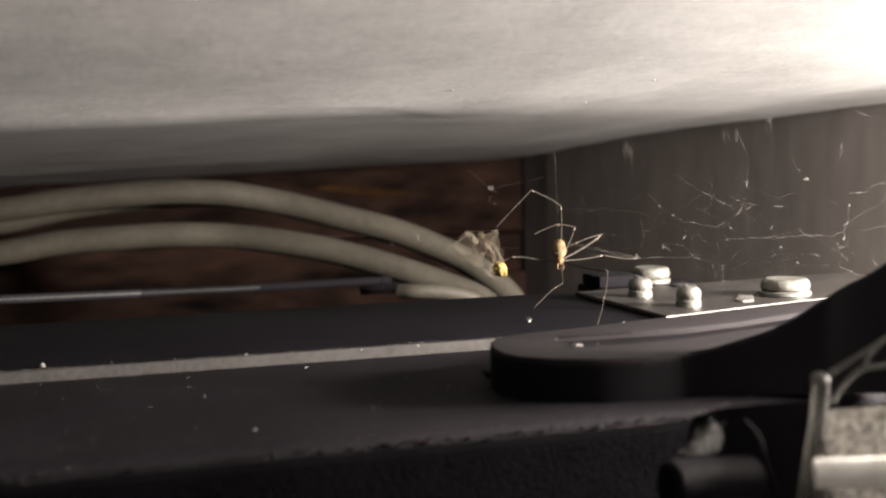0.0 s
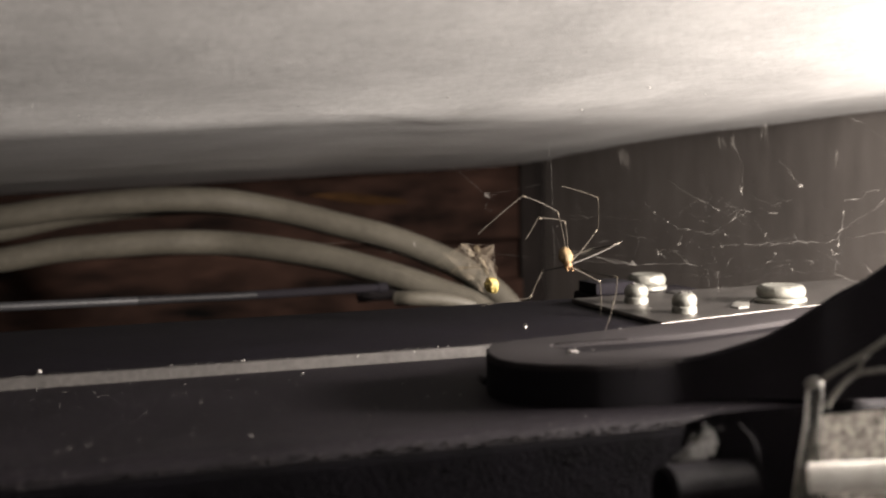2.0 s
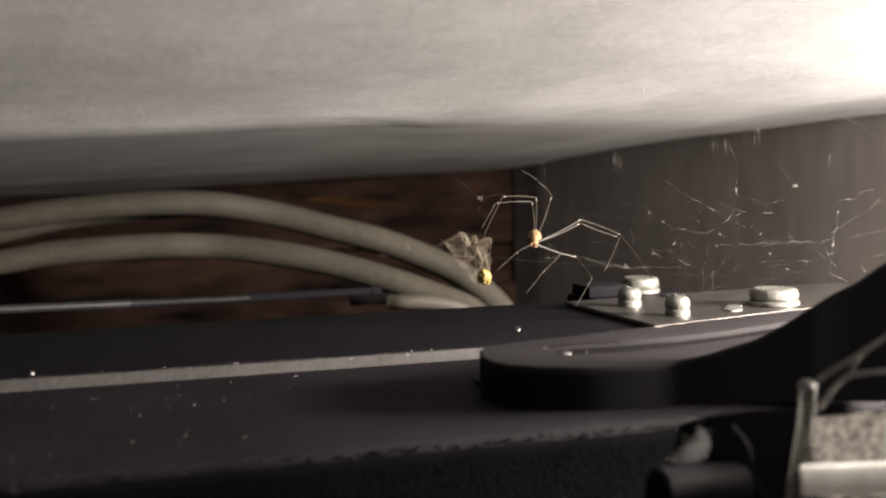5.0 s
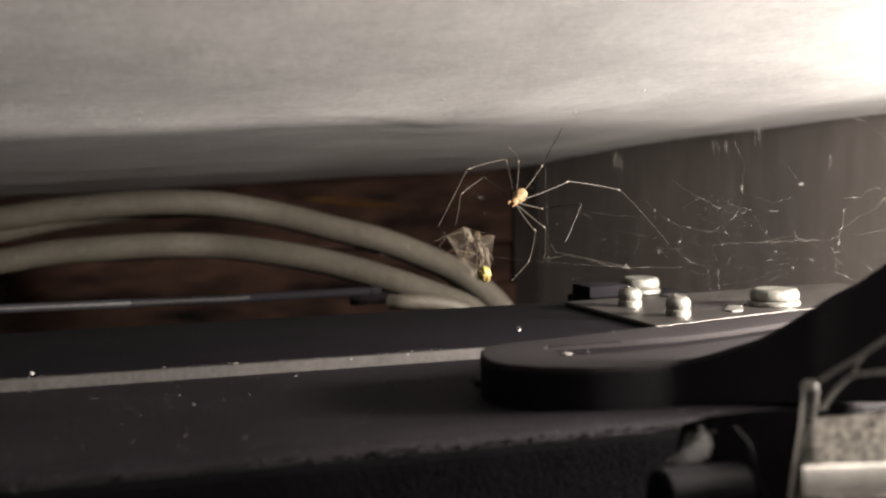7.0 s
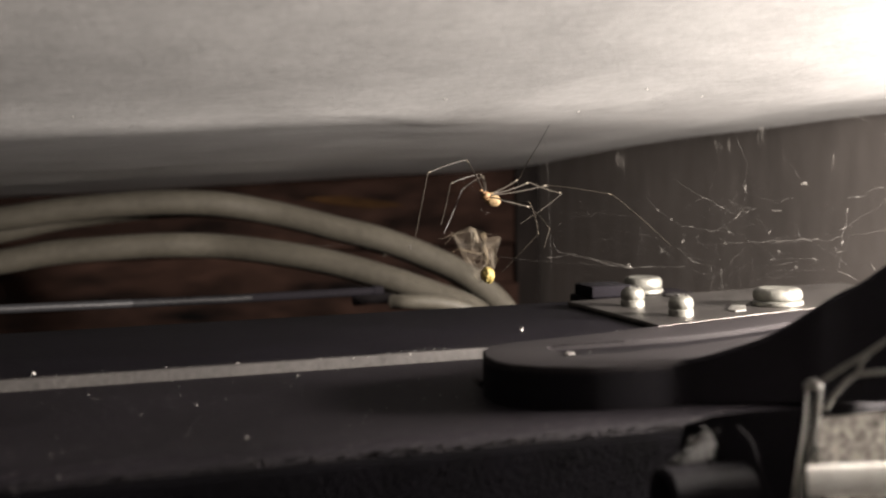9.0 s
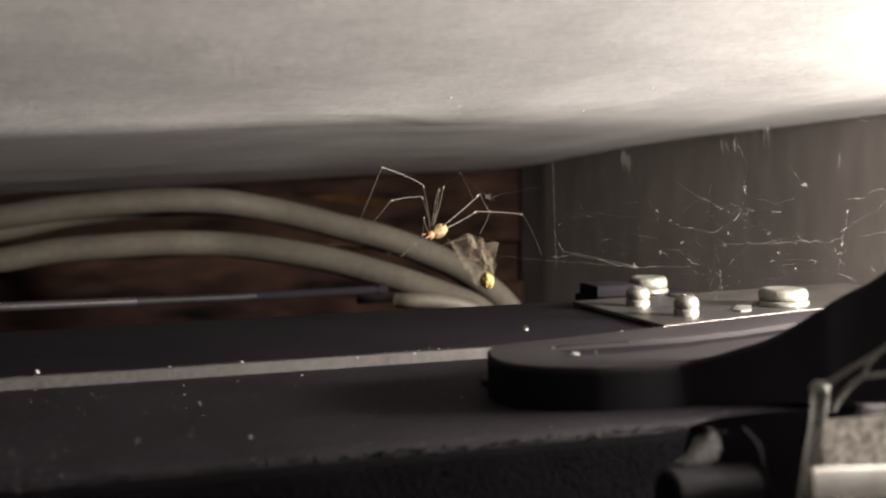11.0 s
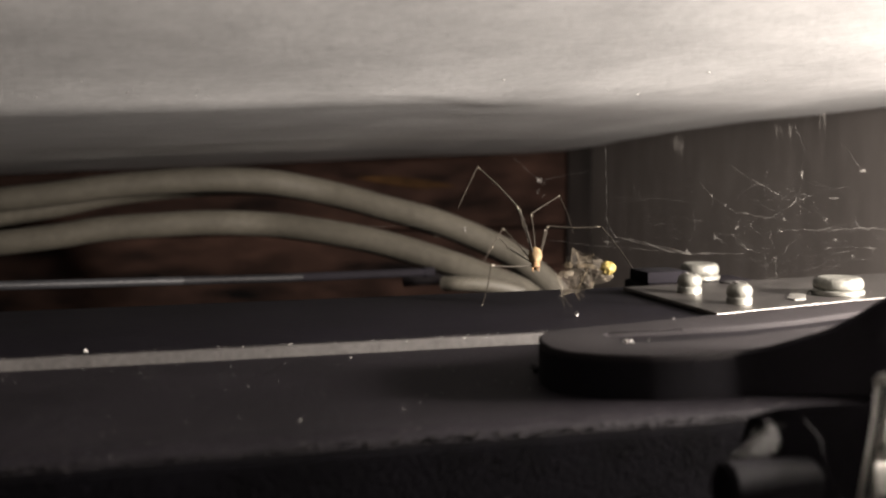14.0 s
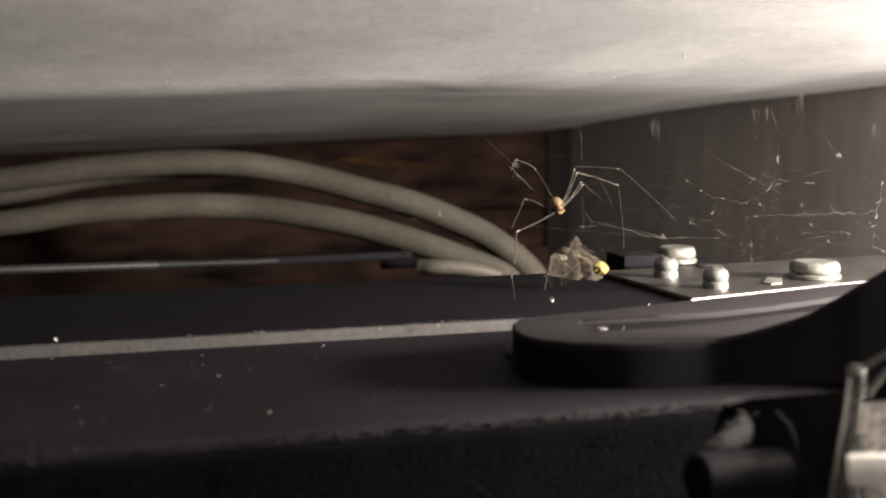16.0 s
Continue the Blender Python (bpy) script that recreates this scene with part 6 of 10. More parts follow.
        (16, pose(0.00021, -0.00001, 0.00055, -47.5, 38.3, -8.7))])
    walk(legs[2][1], [
        (0, pose(0.01302, 0.00636, 0.00458, 107.5, -62.6, -79.3)),
        (0.25, pose(0.01248, 0.00709, 0.00481, 108.4, -62.7, -78.5)),
        (0.5, pose(0.01190, 0.00780, 0.00502, 109.2, -62.9, -77.8)),
        (0.75, pose(0.01217, 0.00758, 0.00474, 107.8, -63.0, -76.8)),
        (1, pose(0.01243, 0.00736, 0.00445, 106.4, -63.1, -75.8)),
        (1.25, pose(0.01188, 0.00802, 0.00463, 108.8, -63.0, -76.5)),
        (1.5, pose(0.01130, 0.00866, 0.00479, 111.1, -62.9, -77.2)),
        (1.75, pose(0.01109, 0.00832, 0.00580, 51.3, -57.2, -11.2)),
        (2, pose(0.01082, 0.00793, 0.00677, 29.3, -32.1, 17.8)),
        (2.25, pose(0.01149, 0.00829, 0.00494, 36.9, -34.4, 16.0)),
        (2.5, pose(0.01197, 0.00852, 0.00303, 44.7, -36.4, 13.9)),
        (2.75, pose(0.01124, 0.00844, 0.00515, 38.8, -45.2, 3.6)),
        (3, pose(0.01029, 0.00818, 0.00716, 34.4, -54.6, -7.3)),
        (3.25, pose(0.00780, 0.00841, 0.00946, 38.7, -58.1, -12.0)),
        (3.5, pose(0.00496, 0.00821, 0.01128, 44.0, -61.4, -17.7)),
        (3.75, pose(0.00565, 0.00836, 0.01087, 54.4, -64.0, -24.2)),
        (4, pose(0.00632, 0.00849, 0.01042, 66.4, -65.9, -32.2)),
        (4.312, pose(0.00685, 0.00852, 0.01007, 62.2, -64.1, -23.4)),
        (4.625, pose(0.00738, 0.00853, 0.00971, 58.9, -62.1, -15.5)),
        (4.938, pose(0.00789, 0.00853, 0.00933, 56.4, -59.9, -8.3)),
        (5.25, pose(0.00840, 0.00851, 0.00893, 54.6, -57.6, -1.8)),
        (5.562, pose(0.00889, 0.00848, 0.00851, 53.4, -55.2, 4.2)),
        (5.875, pose(0.00936, 0.00844, 0.00808, 52.7, -52.7, 9.8)),
        (6.188, pose(0.00983, 0.00837, 0.00764, 52.4, -50.2, 15.0)),
        (6.5, pose(0.01027, 0.00830, 0.00718, 52.4, -47.7, 20.0)),
        (6.75, pose(0.01030, 0.00811, 0.00742, 53.3, -48.9, 17.6)),
        (7, pose(0.01031, 0.00793, 0.00766, 54.3, -50.1, 15.0)),
        (7.25, pose(0.01099, 0.00806, 0.00645, 57.7, -51.9, 10.7)),
        (7.5, pose(0.01159, 0.00813, 0.00518, 61.4, -53.6, 6.1)),
        (7.75, pose(0.01209, 0.00776, 0.00459, 59.0, -52.9, 8.0)),
        (8, pose(0.01257, 0.00738, 0.00398, 56.6, -52.2, 9.9)),
        (8.25, pose(0.01194, 0.00816, 0.00403, 59.5, -52.8, 8.2)),
        (8.5, pose(0.01128, 0.00890, 0.00406, 62.5, -53.4, 6.5)),
        (8.75, pose(0.01126, 0.00904, 0.00350, 55.5, -50.0, 15.6)),
        (9, pose(0.01122, 0.00917, 0.00293, 49.8, -46.0, 23.4)),
        (9.312, pose(0.01065, 0.00933, 0.00417, 52.0, -46.2, 23.0)),
        (9.625, pose(0.00999, 0.00940, 0.00536, 54.2, -46.4, 22.7)),
        (9.938, pose(0.00926, 0.00940, 0.00652, 56.4, -46.6, 22.3)),
        (10.25, pose(0.00846, 0.00933, 0.00762, 58.7, -46.8, 21.9)),
        (10.562, pose(0.00759, 0.00917, 0.00865, 60.9, -46.9, 21.5)),
        (10.875, pose(0.00667, 0.00894, 0.00962, 63.2, -47.1, 21.1)),
        (11.188, pose(0.00569, 0.00864, 0.01051, 65.4, -47.2, 20.6)),
        (11.5, pose(0.00467, 0.00827, 0.01132, 67.7, -47.4, 20.2)),
        (11.75, pose(0.00646, 0.00422, 0.01433, 100.4, -49.8, -14.3)),
        (12, pose(0.00766, -0.00124, 0.01595, 128.1, -40.2, -43.8)),
        (12.25, pose(0.00652, -0.00071, 0.01659, 124.5, -41.1, -42.1)),
        (12.5, pose(0.00533, -0.00017, 0.01714, 120.9, -42.0, -40.3)),
        (12.75, pose(0.00411, 0.00028, 0.01736, 123.9, -42.2, -39.8)),
        (13, pose(0.00288, 0.00073, 0.01749, 126.8, -42.5, -39.4)),
        (13.25, pose(0.00218, 0.00090, 0.01691, 125.4, -42.3, -39.8)),
        (13.5, pose(0.00152, 0.00106, 0.01632, 124.0, -42.0, -40.2)),
        (13.75, pose(0.00485, 0.00731, 0.01285, 107.9, -51.6, -12.2)),
        (14, pose(0.00668, 0.01112, 0.00667, 84.1, -53.9, 22.9)),
        (14.25, pose(0.00811, 0.01018, 0.00696, 93.4, -53.8, 27.3)),
        (14.5, pose(0.00946, 0.00908, 0.00718, 102.7, -54.2, 31.6)),
        (14.75, pose(0.00828, 0.00957, 0.00773, 92.3, -55.9, 54.8)),
        (15, pose(0.00705, 0.00998, 0.00821, 81.4, -55.2, 78.6)),
        (15.25, pose(0.00732, 0.00995, 0.00818, 90.2, -55.8, 63.1)),
        (15.5, pose(0.00759, 0.00991, 0.00814, 99.0, -55.1, 47.7)),
        (15.75, pose(0.00775, 0.00983, 0.00823, 97.0, -55.7, 55.0)),
        (16, pose(0.00790, 0.00975, 0.00831, 94.9, -56.2, 62.5))])
    walk(legs[2][2], [
        (0, pose(0.00417, 0.00199, 0.00320, 92.9, -37.7, -39.5)),
        (0.25, pose(0.00378, 0.00248, 0.00337, 93.6, -37.7, -39.4)),
        (0.5, pose(0.00335, 0.00296, 0.00353, 94.3, -37.7, -39.4)),
        (0.75, pose(0.00358, 0.00278, 0.00336, 94.4, -37.7, -38.7)),
        (1, pose(0.00381, 0.00259, 0.00319, 94.6, -37.8, -37.9)),
        (1.25, pose(0.00340, 0.00306, 0.00318, 94.6, -37.8, -37.6)),
        (1.5, pose(0.00297, 0.00350, 0.00316, 94.6, -37.8, -37.3)),
        (1.75, pose(0.00464, 0.00189, 0.00907, 85.6, -37.8, -41.0)),
        (2, pose(0.00806, 0.00221, 0.01373, 76.5, -38.2, -44.6)),
        (2.25, pose(0.00897, 0.00171, 0.01114, 71.5, -35.2, -31.6)),
        (2.5, pose(0.00973, 0.00118, 0.00838, 67.6, -31.4, -19.4)),
        (2.75, pose(0.00635, 0.00213, 0.01040, 71.7, -33.4, -25.7)),
        (3, pose(0.00308, 0.00354, 0.01182, 76.1, -35.0, -32.3)),
        (3.25, pose(0.00024, 0.00381, 0.01346, 86.0, -36.8, -46.3)),
        (3.5, pose(-0.00290, 0.00368, 0.01461, 96.3, -36.5, -60.7)),
        (3.75, pose(-0.00220, 0.00325, 0.01334, 93.1, -36.7, -58.8)),
        (4, pose(-0.00141, 0.00285, 0.01200, 89.8, -36.7, -57.0)),
        (4.312, pose(-0.00024, 0.00230, 0.01203, 85.0, -36.4, -48.6)),
        (4.625, pose(0.00099, 0.00180, 0.01202, 80.3, -35.5, -40.3)),
        (4.938, pose(0.00226, 0.00136, 0.01196, 75.9, -34.1, -32.2)),
        (5.25, pose(0.00356, 0.00098, 0.01185, 71.8, -32.2, -24.4)),
        (5.562, pose(0.00488, 0.00066, 0.01170, 68.2, -29.9, -17.0)),
        (5.875, pose(0.00621, 0.00040, 0.01149, 65.0, -27.2, -9.9)),
        (6.188, pose(0.00755, 0.00021, 0.01124, 62.3, -24.2, -3.2)),
        (6.5, pose(0.00887, 0.00008, 0.01093, 60.0, -21.0, 3.2)),
        (6.75, pose(0.00858, -0.00012, 0.01101, 66.7, -23.8, -2.9)),
        (7, pose(0.00829, -0.00032, 0.01108, 73.9, -25.9, -9.4)),
        (7.25, pose(0.00864, -0.00029, 0.00947, 72.9, -26.1, -10.2)),
        (7.5, pose(0.00892, -0.00031, 0.00780, 71.9, -26.3, -11.0)),
        (7.75, pose(0.00944, -0.00058, 0.00745, 73.4, -26.4, -11.1)),
        (8, pose(0.00994, -0.00088, 0.00709, 74.8, -26.4, -11.1)),
        (8.25, pose(0.00940, -0.00024, 0.00686, 73.3, -25.9, -9.5)),
        (8.5, pose(0.00881, 0.00037, 0.00661, 71.8, -25.5, -7.9)),
        (8.75, pose(0.00945, 0.00066, 0.00685, 66.3, -23.3, -1.6)),
        (9, pose(0.01009, 0.00105, 0.00705, 61.2, -20.6, 4.3)),
        (9.312, pose(0.00972, 0.00106, 0.00808, 68.3, -22.0, 1.0)),
        (9.625, pose(0.00927, 0.00100, 0.00908, 75.5, -23.1, -2.5)),
        (9.938, pose(0.00875, 0.00087, 0.01003, 82.9, -23.8, -6.2)),
        (10.25, pose(0.00815, 0.00068, 0.01091, 90.2, -24.0, -9.9)),
        (10.562, pose(0.00749, 0.00042, 0.01173, 97.6, -23.7, -13.7)),
        (10.875, pose(0.00678, 0.00009, 0.01248, 105.0, -23.1, -17.3)),
        (11.188, pose(0.00601, -0.00030, 0.01314, 112.2, -22.0, -20.8)),
        (11.5, pose(0.00521, -0.00074, 0.01372, 119.3, -20.5, -24.1)),
        (11.75, pose(0.00543, -0.00509, 0.01323, 114.2, -19.9, -25.3)),
        (12, pose(0.00522, -0.00927, 0.01146, 109.1, -19.5, -26.5)),
        (12.25, pose(0.00390, -0.00891, 0.01253, 110.7, -19.6, -26.2)),
        (12.5, pose(0.00254, -0.00851, 0.01351, 112.4, -19.7, -25.9)),
        (12.75, pose(0.00178, -0.00806, 0.01344, 110.8, -20.8, -22.9)),
        (13, pose(0.00103, -0.00759, 0.01329, 109.1, -21.9, -19.8)),
        (13.25, pose(0.00007, -0.00741, 0.01284, 109.1, -21.1, -22.1)),
        (13.5, pose(-0.00084, -0.00724, 0.01238, 109.2, -20.4, -24.4)),
        (13.75, pose(0.00516, -0.00183, 0.01107, 98.8, -22.1, -17.2)),
        (14, pose(0.00951, 0.00245, 0.00722, 88.2, -22.5, -9.6)),
        (14.25, pose(0.01270, 0.00221, 0.00664, 102.8, -21.8, -17.6)),
        (14.5, pose(0.01560, 0.00224, 0.00598, 116.9, -19.3, -25.0)),
        (14.75, pose(0.01622, 0.00436, 0.00751, 123.4, -20.7, -22.3)),
        (15, pose(0.01625, 0.00690, 0.00904, 129.9, -22.4, -19.8)),
        (15.25, pose(0.01590, 0.00563, 0.00816, 132.2, -21.9, -20.6)),
        (15.5, pose(0.01534, 0.00450, 0.00729, 134.4, -21.2, -21.3)),
        (15.75, pose(0.01608, 0.00518, 0.00757, 149.9, -32.4, -11.6)),
        (16, pose(0.01675, 0.00592, 0.00785, 165.5, -45.5, -4.7))])
    walk(legs[3][0], [
        (0, pose(0.00049, -0.00015, 0.00029, -58.9, 58.6, -35.1)),
        (0.25, pose(0.00048, -0.00015, 0.00031, -57.6, 57.8, -32.7)),
        (0.5, pose(0.00046, -0.00014, 0.00033, -56.5, 57.0, -30.4)),
        (0.75, pose(0.00048, -0.00015, 0.00030, -58.6, 57.8, -32.8)),
        (1, pose(0.00049, -0.00015, 0.00028, -60.8, 58.6, -35.4)),
        (1.25, pose(0.00047, -0.00014, 0.00032, -59.6, 57.4, -31.3)),
        (1.5, pose(0.00045, -0.00013, 0.00035, -58.6, 56.1, -27.3)),
        (1.75, pose(0.00048, -0.00015, 0.00029, -56.8, 58.8, -35.4)),
        (2, pose(0.00051, -0.00017, 0.00023, -55.8, 61.7, -44.0)),
        (2.25, pose(0.00051, -0.00017, 0.00023, -57.9, 61.7, -44.2)),
        (2.5, pose(0.00051, -0.00017, 0.00022, -59.9, 61.8, -44.3)),
        (2.75, pose(0.00052, -0.00017, 0.00021, -58.8, 62.5, -47.0)),
        (3, pose(0.00052, -0.00018, 0.00020, -57.7, 63.4, -49.9)),
        (3.25, pose(0.00051, -0.00017, 0.00023, -56.4, 61.7, -44.4)),
        (3.5, pose(0.00050, -0.00016, 0.00025, -55.4, 60.0, -39.3)),
        (3.75, pose(0.00050, -0.00017, 0.00025, -56.5, 60.3, -40.2)),
        (4, pose(0.00051, -0.00017, 0.00024, -57.7, 60.6, -41.2)),
        (4.312, pose(0.00051, -0.00017, 0.00024, -55.9, 60.4, -40.3)),
        (4.625, pose(0.00050, -0.00017, 0.00025, -54.3, 60.1, -39.5)),
        (4.938, pose(0.00050, -0.00016, 0.00025, -52.7, 59.8, -38.7)),
        (5.25, pose(0.00050, -0.00016, 0.00026, -51.1, 59.4, -37.8)),
        (5.562, pose(0.00050, -0.00016, 0.00026, -49.5, 59.1, -37.1)),
        (5.875, pose(0.00049, -0.00016, 0.00027, -47.9, 58.8, -36.4)),
        (6.188, pose(0.00049, -0.00016, 0.00028, -46.4, 58.4, -35.6)),
        (6.5, pose(0.00049, -0.00016, 0.00028, -44.9, 58.1, -35.0)),
        (6.75, pose(0.00050, -0.00017, 0.00024, -47.3, 60.8, -40.6)),
        (7, pose(0.00052, -0.00018, 0.00020, -50.4, 63.4, -46.9)),
        (7.25, pose(0.00053, -0.00018, 0.00017, -54.9, 64.7, -50.8)),
        (7.5, pose(0.00053, -0.00019, 0.00015, -59.9, 65.9, -55.2)),
        (7.75, pose(0.00054, -0.00019, 0.00013, -59.9, 66.9, -59.7)),
        (8, pose(0.00054, -0.00019, 0.00012, -60.2, 68.0, -64.6)),
        (8.25, pose(0.00054, -0.00019, 0.00012, -62.8, 68.0, -64.5)),
        (8.5, pose(0.00054, -0.00019, 0.00011, -65.4, 68.0, -64.5)),
        (8.75, pose(0.00054, -0.00019, 0.00010, -66.8, 68.5, -67.4)),
        (9, pose(0.00054, -0.00019, 0.00009, -68.2, 68.9, -70.4)),
        (9.312, pose(0.00054, -0.00019, 0.00012, -64.3, 67.8, -63.3)),
        (9.625, pose(0.00053, -0.00018, 0.00015, -60.9, 66.5, -56.7)),
        (9.938, pose(0.00052, -0.00017, 0.00018, -58.2, 65.0, -50.7)),
        (10.25, pose(0.00051, -0.00017, 0.00020, -55.9, 63.4, -45.2)),
        (10.562, pose(0.00050, -0.00016, 0.00023, -54.1, 61.8, -40.1)),
        (10.875, pose(0.00049, -0.00016, 0.00026, -52.6, 60.1, -35.4)),
        (11.188, pose(0.00048, -0.00015, 0.00029, -51.5, 58.3, -31.0)),
        (11.5, pose(0.00047, -0.00014, 0.00032, -50.7, 56.5, -26.8)),
        (11.75, pose(0.00050, -0.00015, 0.00026, -55.6, 59.5, -34.4)),
        (12, pose(0.00052, -0.00016, 0.00021, -61.7, 62.1, -43.1)),
        (12.25, pose(0.00049, -0.00014, 0.00028, -53.4, 58.7, -32.3)),
        (12.5, pose(0.00045, -0.00012, 0.00035, -47.2, 54.8, -23.7)),
        (12.75, pose(0.00042, -0.00010, 0.00039, -44.2, 52.3, -19.4)),
        (13, pose(0.00039, -0.00009, 0.00042, -41.7, 49.7, -15.6)),
        (13.25, pose(0.00034, -0.00007, 0.00047, -39.8, 45.9, -10.7)),
        (13.5, pose(0.00028, -0.00004, 0.00051, -38.6, 42.1, -6.4)),
        (13.75, pose(0.00012, 0.00001, 0.00055, -37.6, 32.8, 2.7)),
        (14, pose(-0.00003, 0.00007, 0.00058, -38.2, 23.6, 10.9)),
        (14.25, pose(-0.00003, 0.00007, 0.00058, -39.8, 24.5, 10.0)),
        (14.5, pose(-0.00003, 0.00007, 0.00058, -41.3, 25.4, 9.2)),
        (14.75, pose(0.00007, 0.00003, 0.00057, -45.6, 32.2, 1.9)),
        (15, pose(0.00017, -0.00001, 0.00056, -51.3, 38.4, -6.7)),
        (15.25, pose(0.00020, -0.00001, 0.00055, -52.8, 39.6, -8.5)),
        (15.5, pose(0.00023, -0.00002, 0.00054, -54.3, 40.6, -10.5)),
        (15.75, pose(0.00024, -0.00002, 0.00053, -51.2, 40.7, -10.6)),
        (16, pose(0.00025, -0.00003, 0.00053, -48.1, 40.8, -10.7))])
    walk(legs[3][1], [
        (0, pose(0.01175, 0.00575, 0.00384, -102.8, -10.9, 10.9)),
        (0.25, pose(0.01154, 0.00600, 0.00408, -103.5, -10.8, 11.6)),
        (0.5, pose(0.01130, 0.00626, 0.00430, -104.0, -10.6, 12.2)),
        (0.75, pose(0.01148, 0.00617, 0.00396, -103.7, -11.1, 10.3)),
        (1, pose(0.01165, 0.00606, 0.00364, -103.4, -11.6, 8.3)),
        (1.25, pose(0.01119, 0.00666, 0.00392, -105.4, -11.2, 9.5)),
        (1.5, pose(0.01069, 0.00726, 0.00419, -107.4, -11.0, 10.5)),
        (1.75, pose(0.01192, 0.00527, 0.00403, -104.0, -12.1, 6.3)),
        (2, pose(0.01279, 0.00315, 0.00375, -100.3, -13.0, 2.0)),
        (2.25, pose(0.01273, 0.00354, 0.00356, -105.0, -17.7, -19.4)),
        (2.5, pose(0.01266, 0.00393, 0.00335, -107.4, -23.8, -41.6)),
        (2.75, pose(0.01292, 0.00307, 0.00337, -111.4, -22.2, -36.6)),
        (3, pose(0.01312, 0.00219, 0.00336, -115.3, -20.3, -31.8)),
        (3.25, pose(0.01280, 0.00319, 0.00369, -114.2, -20.9, -33.4)),
        (3.5, pose(0.01241, 0.00414, 0.00400, -113.0, -21.5, -34.9)),
        (3.75, pose(0.01244, 0.00415, 0.00386, -113.9, -22.7, -37.8)),
        (4, pose(0.01248, 0.00418, 0.00370, -114.6, -23.9, -40.8)),
        (4.312, pose(0.01249, 0.00401, 0.00390, -113.1, -25.9, -45.6)),
        (4.625, pose(0.01247, 0.00385, 0.00409, -111.4, -27.6, -50.4)),
        (4.938, pose(0.01246, 0.00371, 0.00427, -109.4, -29.3, -55.6)),
        (5.25, pose(0.01244, 0.00356, 0.00448, -107.3, -30.8, -60.8)),
        (5.562, pose(0.01243, 0.00339, 0.00466, -105.0, -32.1, -66.1)),
        (5.875, pose(0.01239, 0.00323, 0.00485, -102.5, -33.3, -71.7)),
        (6.188, pose(0.01236, 0.00308, 0.00505, -99.9, -34.2, -77.5)),
        (6.5, pose(0.01234, 0.00292, 0.00522, -97.1, -35.0, -83.5)),
        (6.75, pose(0.01275, 0.00211, 0.00461, -99.3, -34.4, -78.7)),
        (7, pose(0.01309, 0.00128, 0.00397, -101.4, -33.7, -73.9)),
        (7.25, pose(0.01324, 0.00133, 0.00341, -102.7, -34.2, -76.6)),
        (7.5, pose(0.01336, 0.00137, 0.00285, -103.8, -34.7, -79.5)),
        (7.75, pose(0.01347, 0.00031, 0.00272, -105.3, -34.0, -76.1)),
        (8, pose(0.01350, -0.00077, 0.00258, -106.8, -33.2, -72.6)),
        (8.25, pose(0.01355, -0.00019, 0.00238, -105.7, -33.9, -75.6)),
        (8.5, pose(0.01357, 0.00038, 0.00217, -104.3, -34.5, -78.6)),
        (8.75, pose(0.01360, 0.00001, 0.00201, -103.3, -37.6, -93.8)),
        (9, pose(0.01362, -0.00039, 0.00185, -101.2, -40.3, -109.9)),
        (9.312, pose(0.01355, 0.00042, 0.00228, -100.8, -39.4, -103.8)),
        (9.625, pose(0.01340, 0.00123, 0.00271, -100.1, -38.1, -94.4)),
        (9.938, pose(0.01319, 0.00206, 0.00312, -99.3, -37.1, -87.4)),
        (10.25, pose(0.01293, 0.00284, 0.00351, -98.3, -36.3, -80.9)),
        (10.562, pose(0.01261, 0.00363, 0.00389, -97.3, -35.6, -74.6)),
        (10.875, pose(0.01223, 0.00436, 0.00426, -96.2, -35.0, -68.3)),
        (11.188, pose(0.01179, 0.00510, 0.00461, -95.2, -34.5, -62.2)),
        (11.5, pose(0.01131, 0.00582, 0.00493, -93.9, -34.1, -56.2)),
        (11.75, pose(0.01196, 0.00521, 0.00405, -98.0, -33.8, -52.7)),
        (12, pose(0.01250, 0.00455, 0.00314, -102.1, -33.2, -49.2)),
        (12.25, pose(0.01184, 0.00522, 0.00436, -96.7, -33.8, -53.0)),
        (12.5, pose(0.01105, 0.00580, 0.00552, -91.2, -34.0, -56.6)),
        (12.75, pose(0.01055, 0.00608, 0.00618, -87.1, -34.0, -58.6)),
        (13, pose(0.00999, 0.00635, 0.00679, -82.8, -33.8, -60.7)),
        (13.25, pose(0.00907, 0.00688, 0.00752, -80.5, -33.7, -61.5)),
        (13.5, pose(0.00807, 0.00737, 0.00816, -78.2, -33.6, -62.3)),
        (13.75, pose(0.00540, 0.00832, 0.00934, -75.7, -33.9, -60.8)),
        (14, pose(0.00250, 0.00887, 0.01009, -73.3, -34.2, -59.4)),
        (14.25, pose(0.00264, 0.00912, 0.00981, -75.1, -34.8, -56.9)),
        (14.5, pose(0.00278, 0.00935, 0.00954, -76.9, -35.3, -54.5)),
        (14.75, pose(0.00469, 0.00961, 0.00839, -83.1, -35.4, -53.8)),
        (15, pose(0.00646, 0.00962, 0.00703, -89.4, -35.4, -53.4)),
        (15.25, pose(0.00679, 0.00963, 0.00671, -94.9, -35.3, -50.6)),
        (15.5, pose(0.00711, 0.00961, 0.00639, -100.3, -35.0, -47.7)),
        (15.75, pose(0.00743, 0.00910, 0.00680, -103.9, -35.8, -52.2)),
        (16, pose(0.00773, 0.00855, 0.00720, -107.5, -36.8, -56.8))])
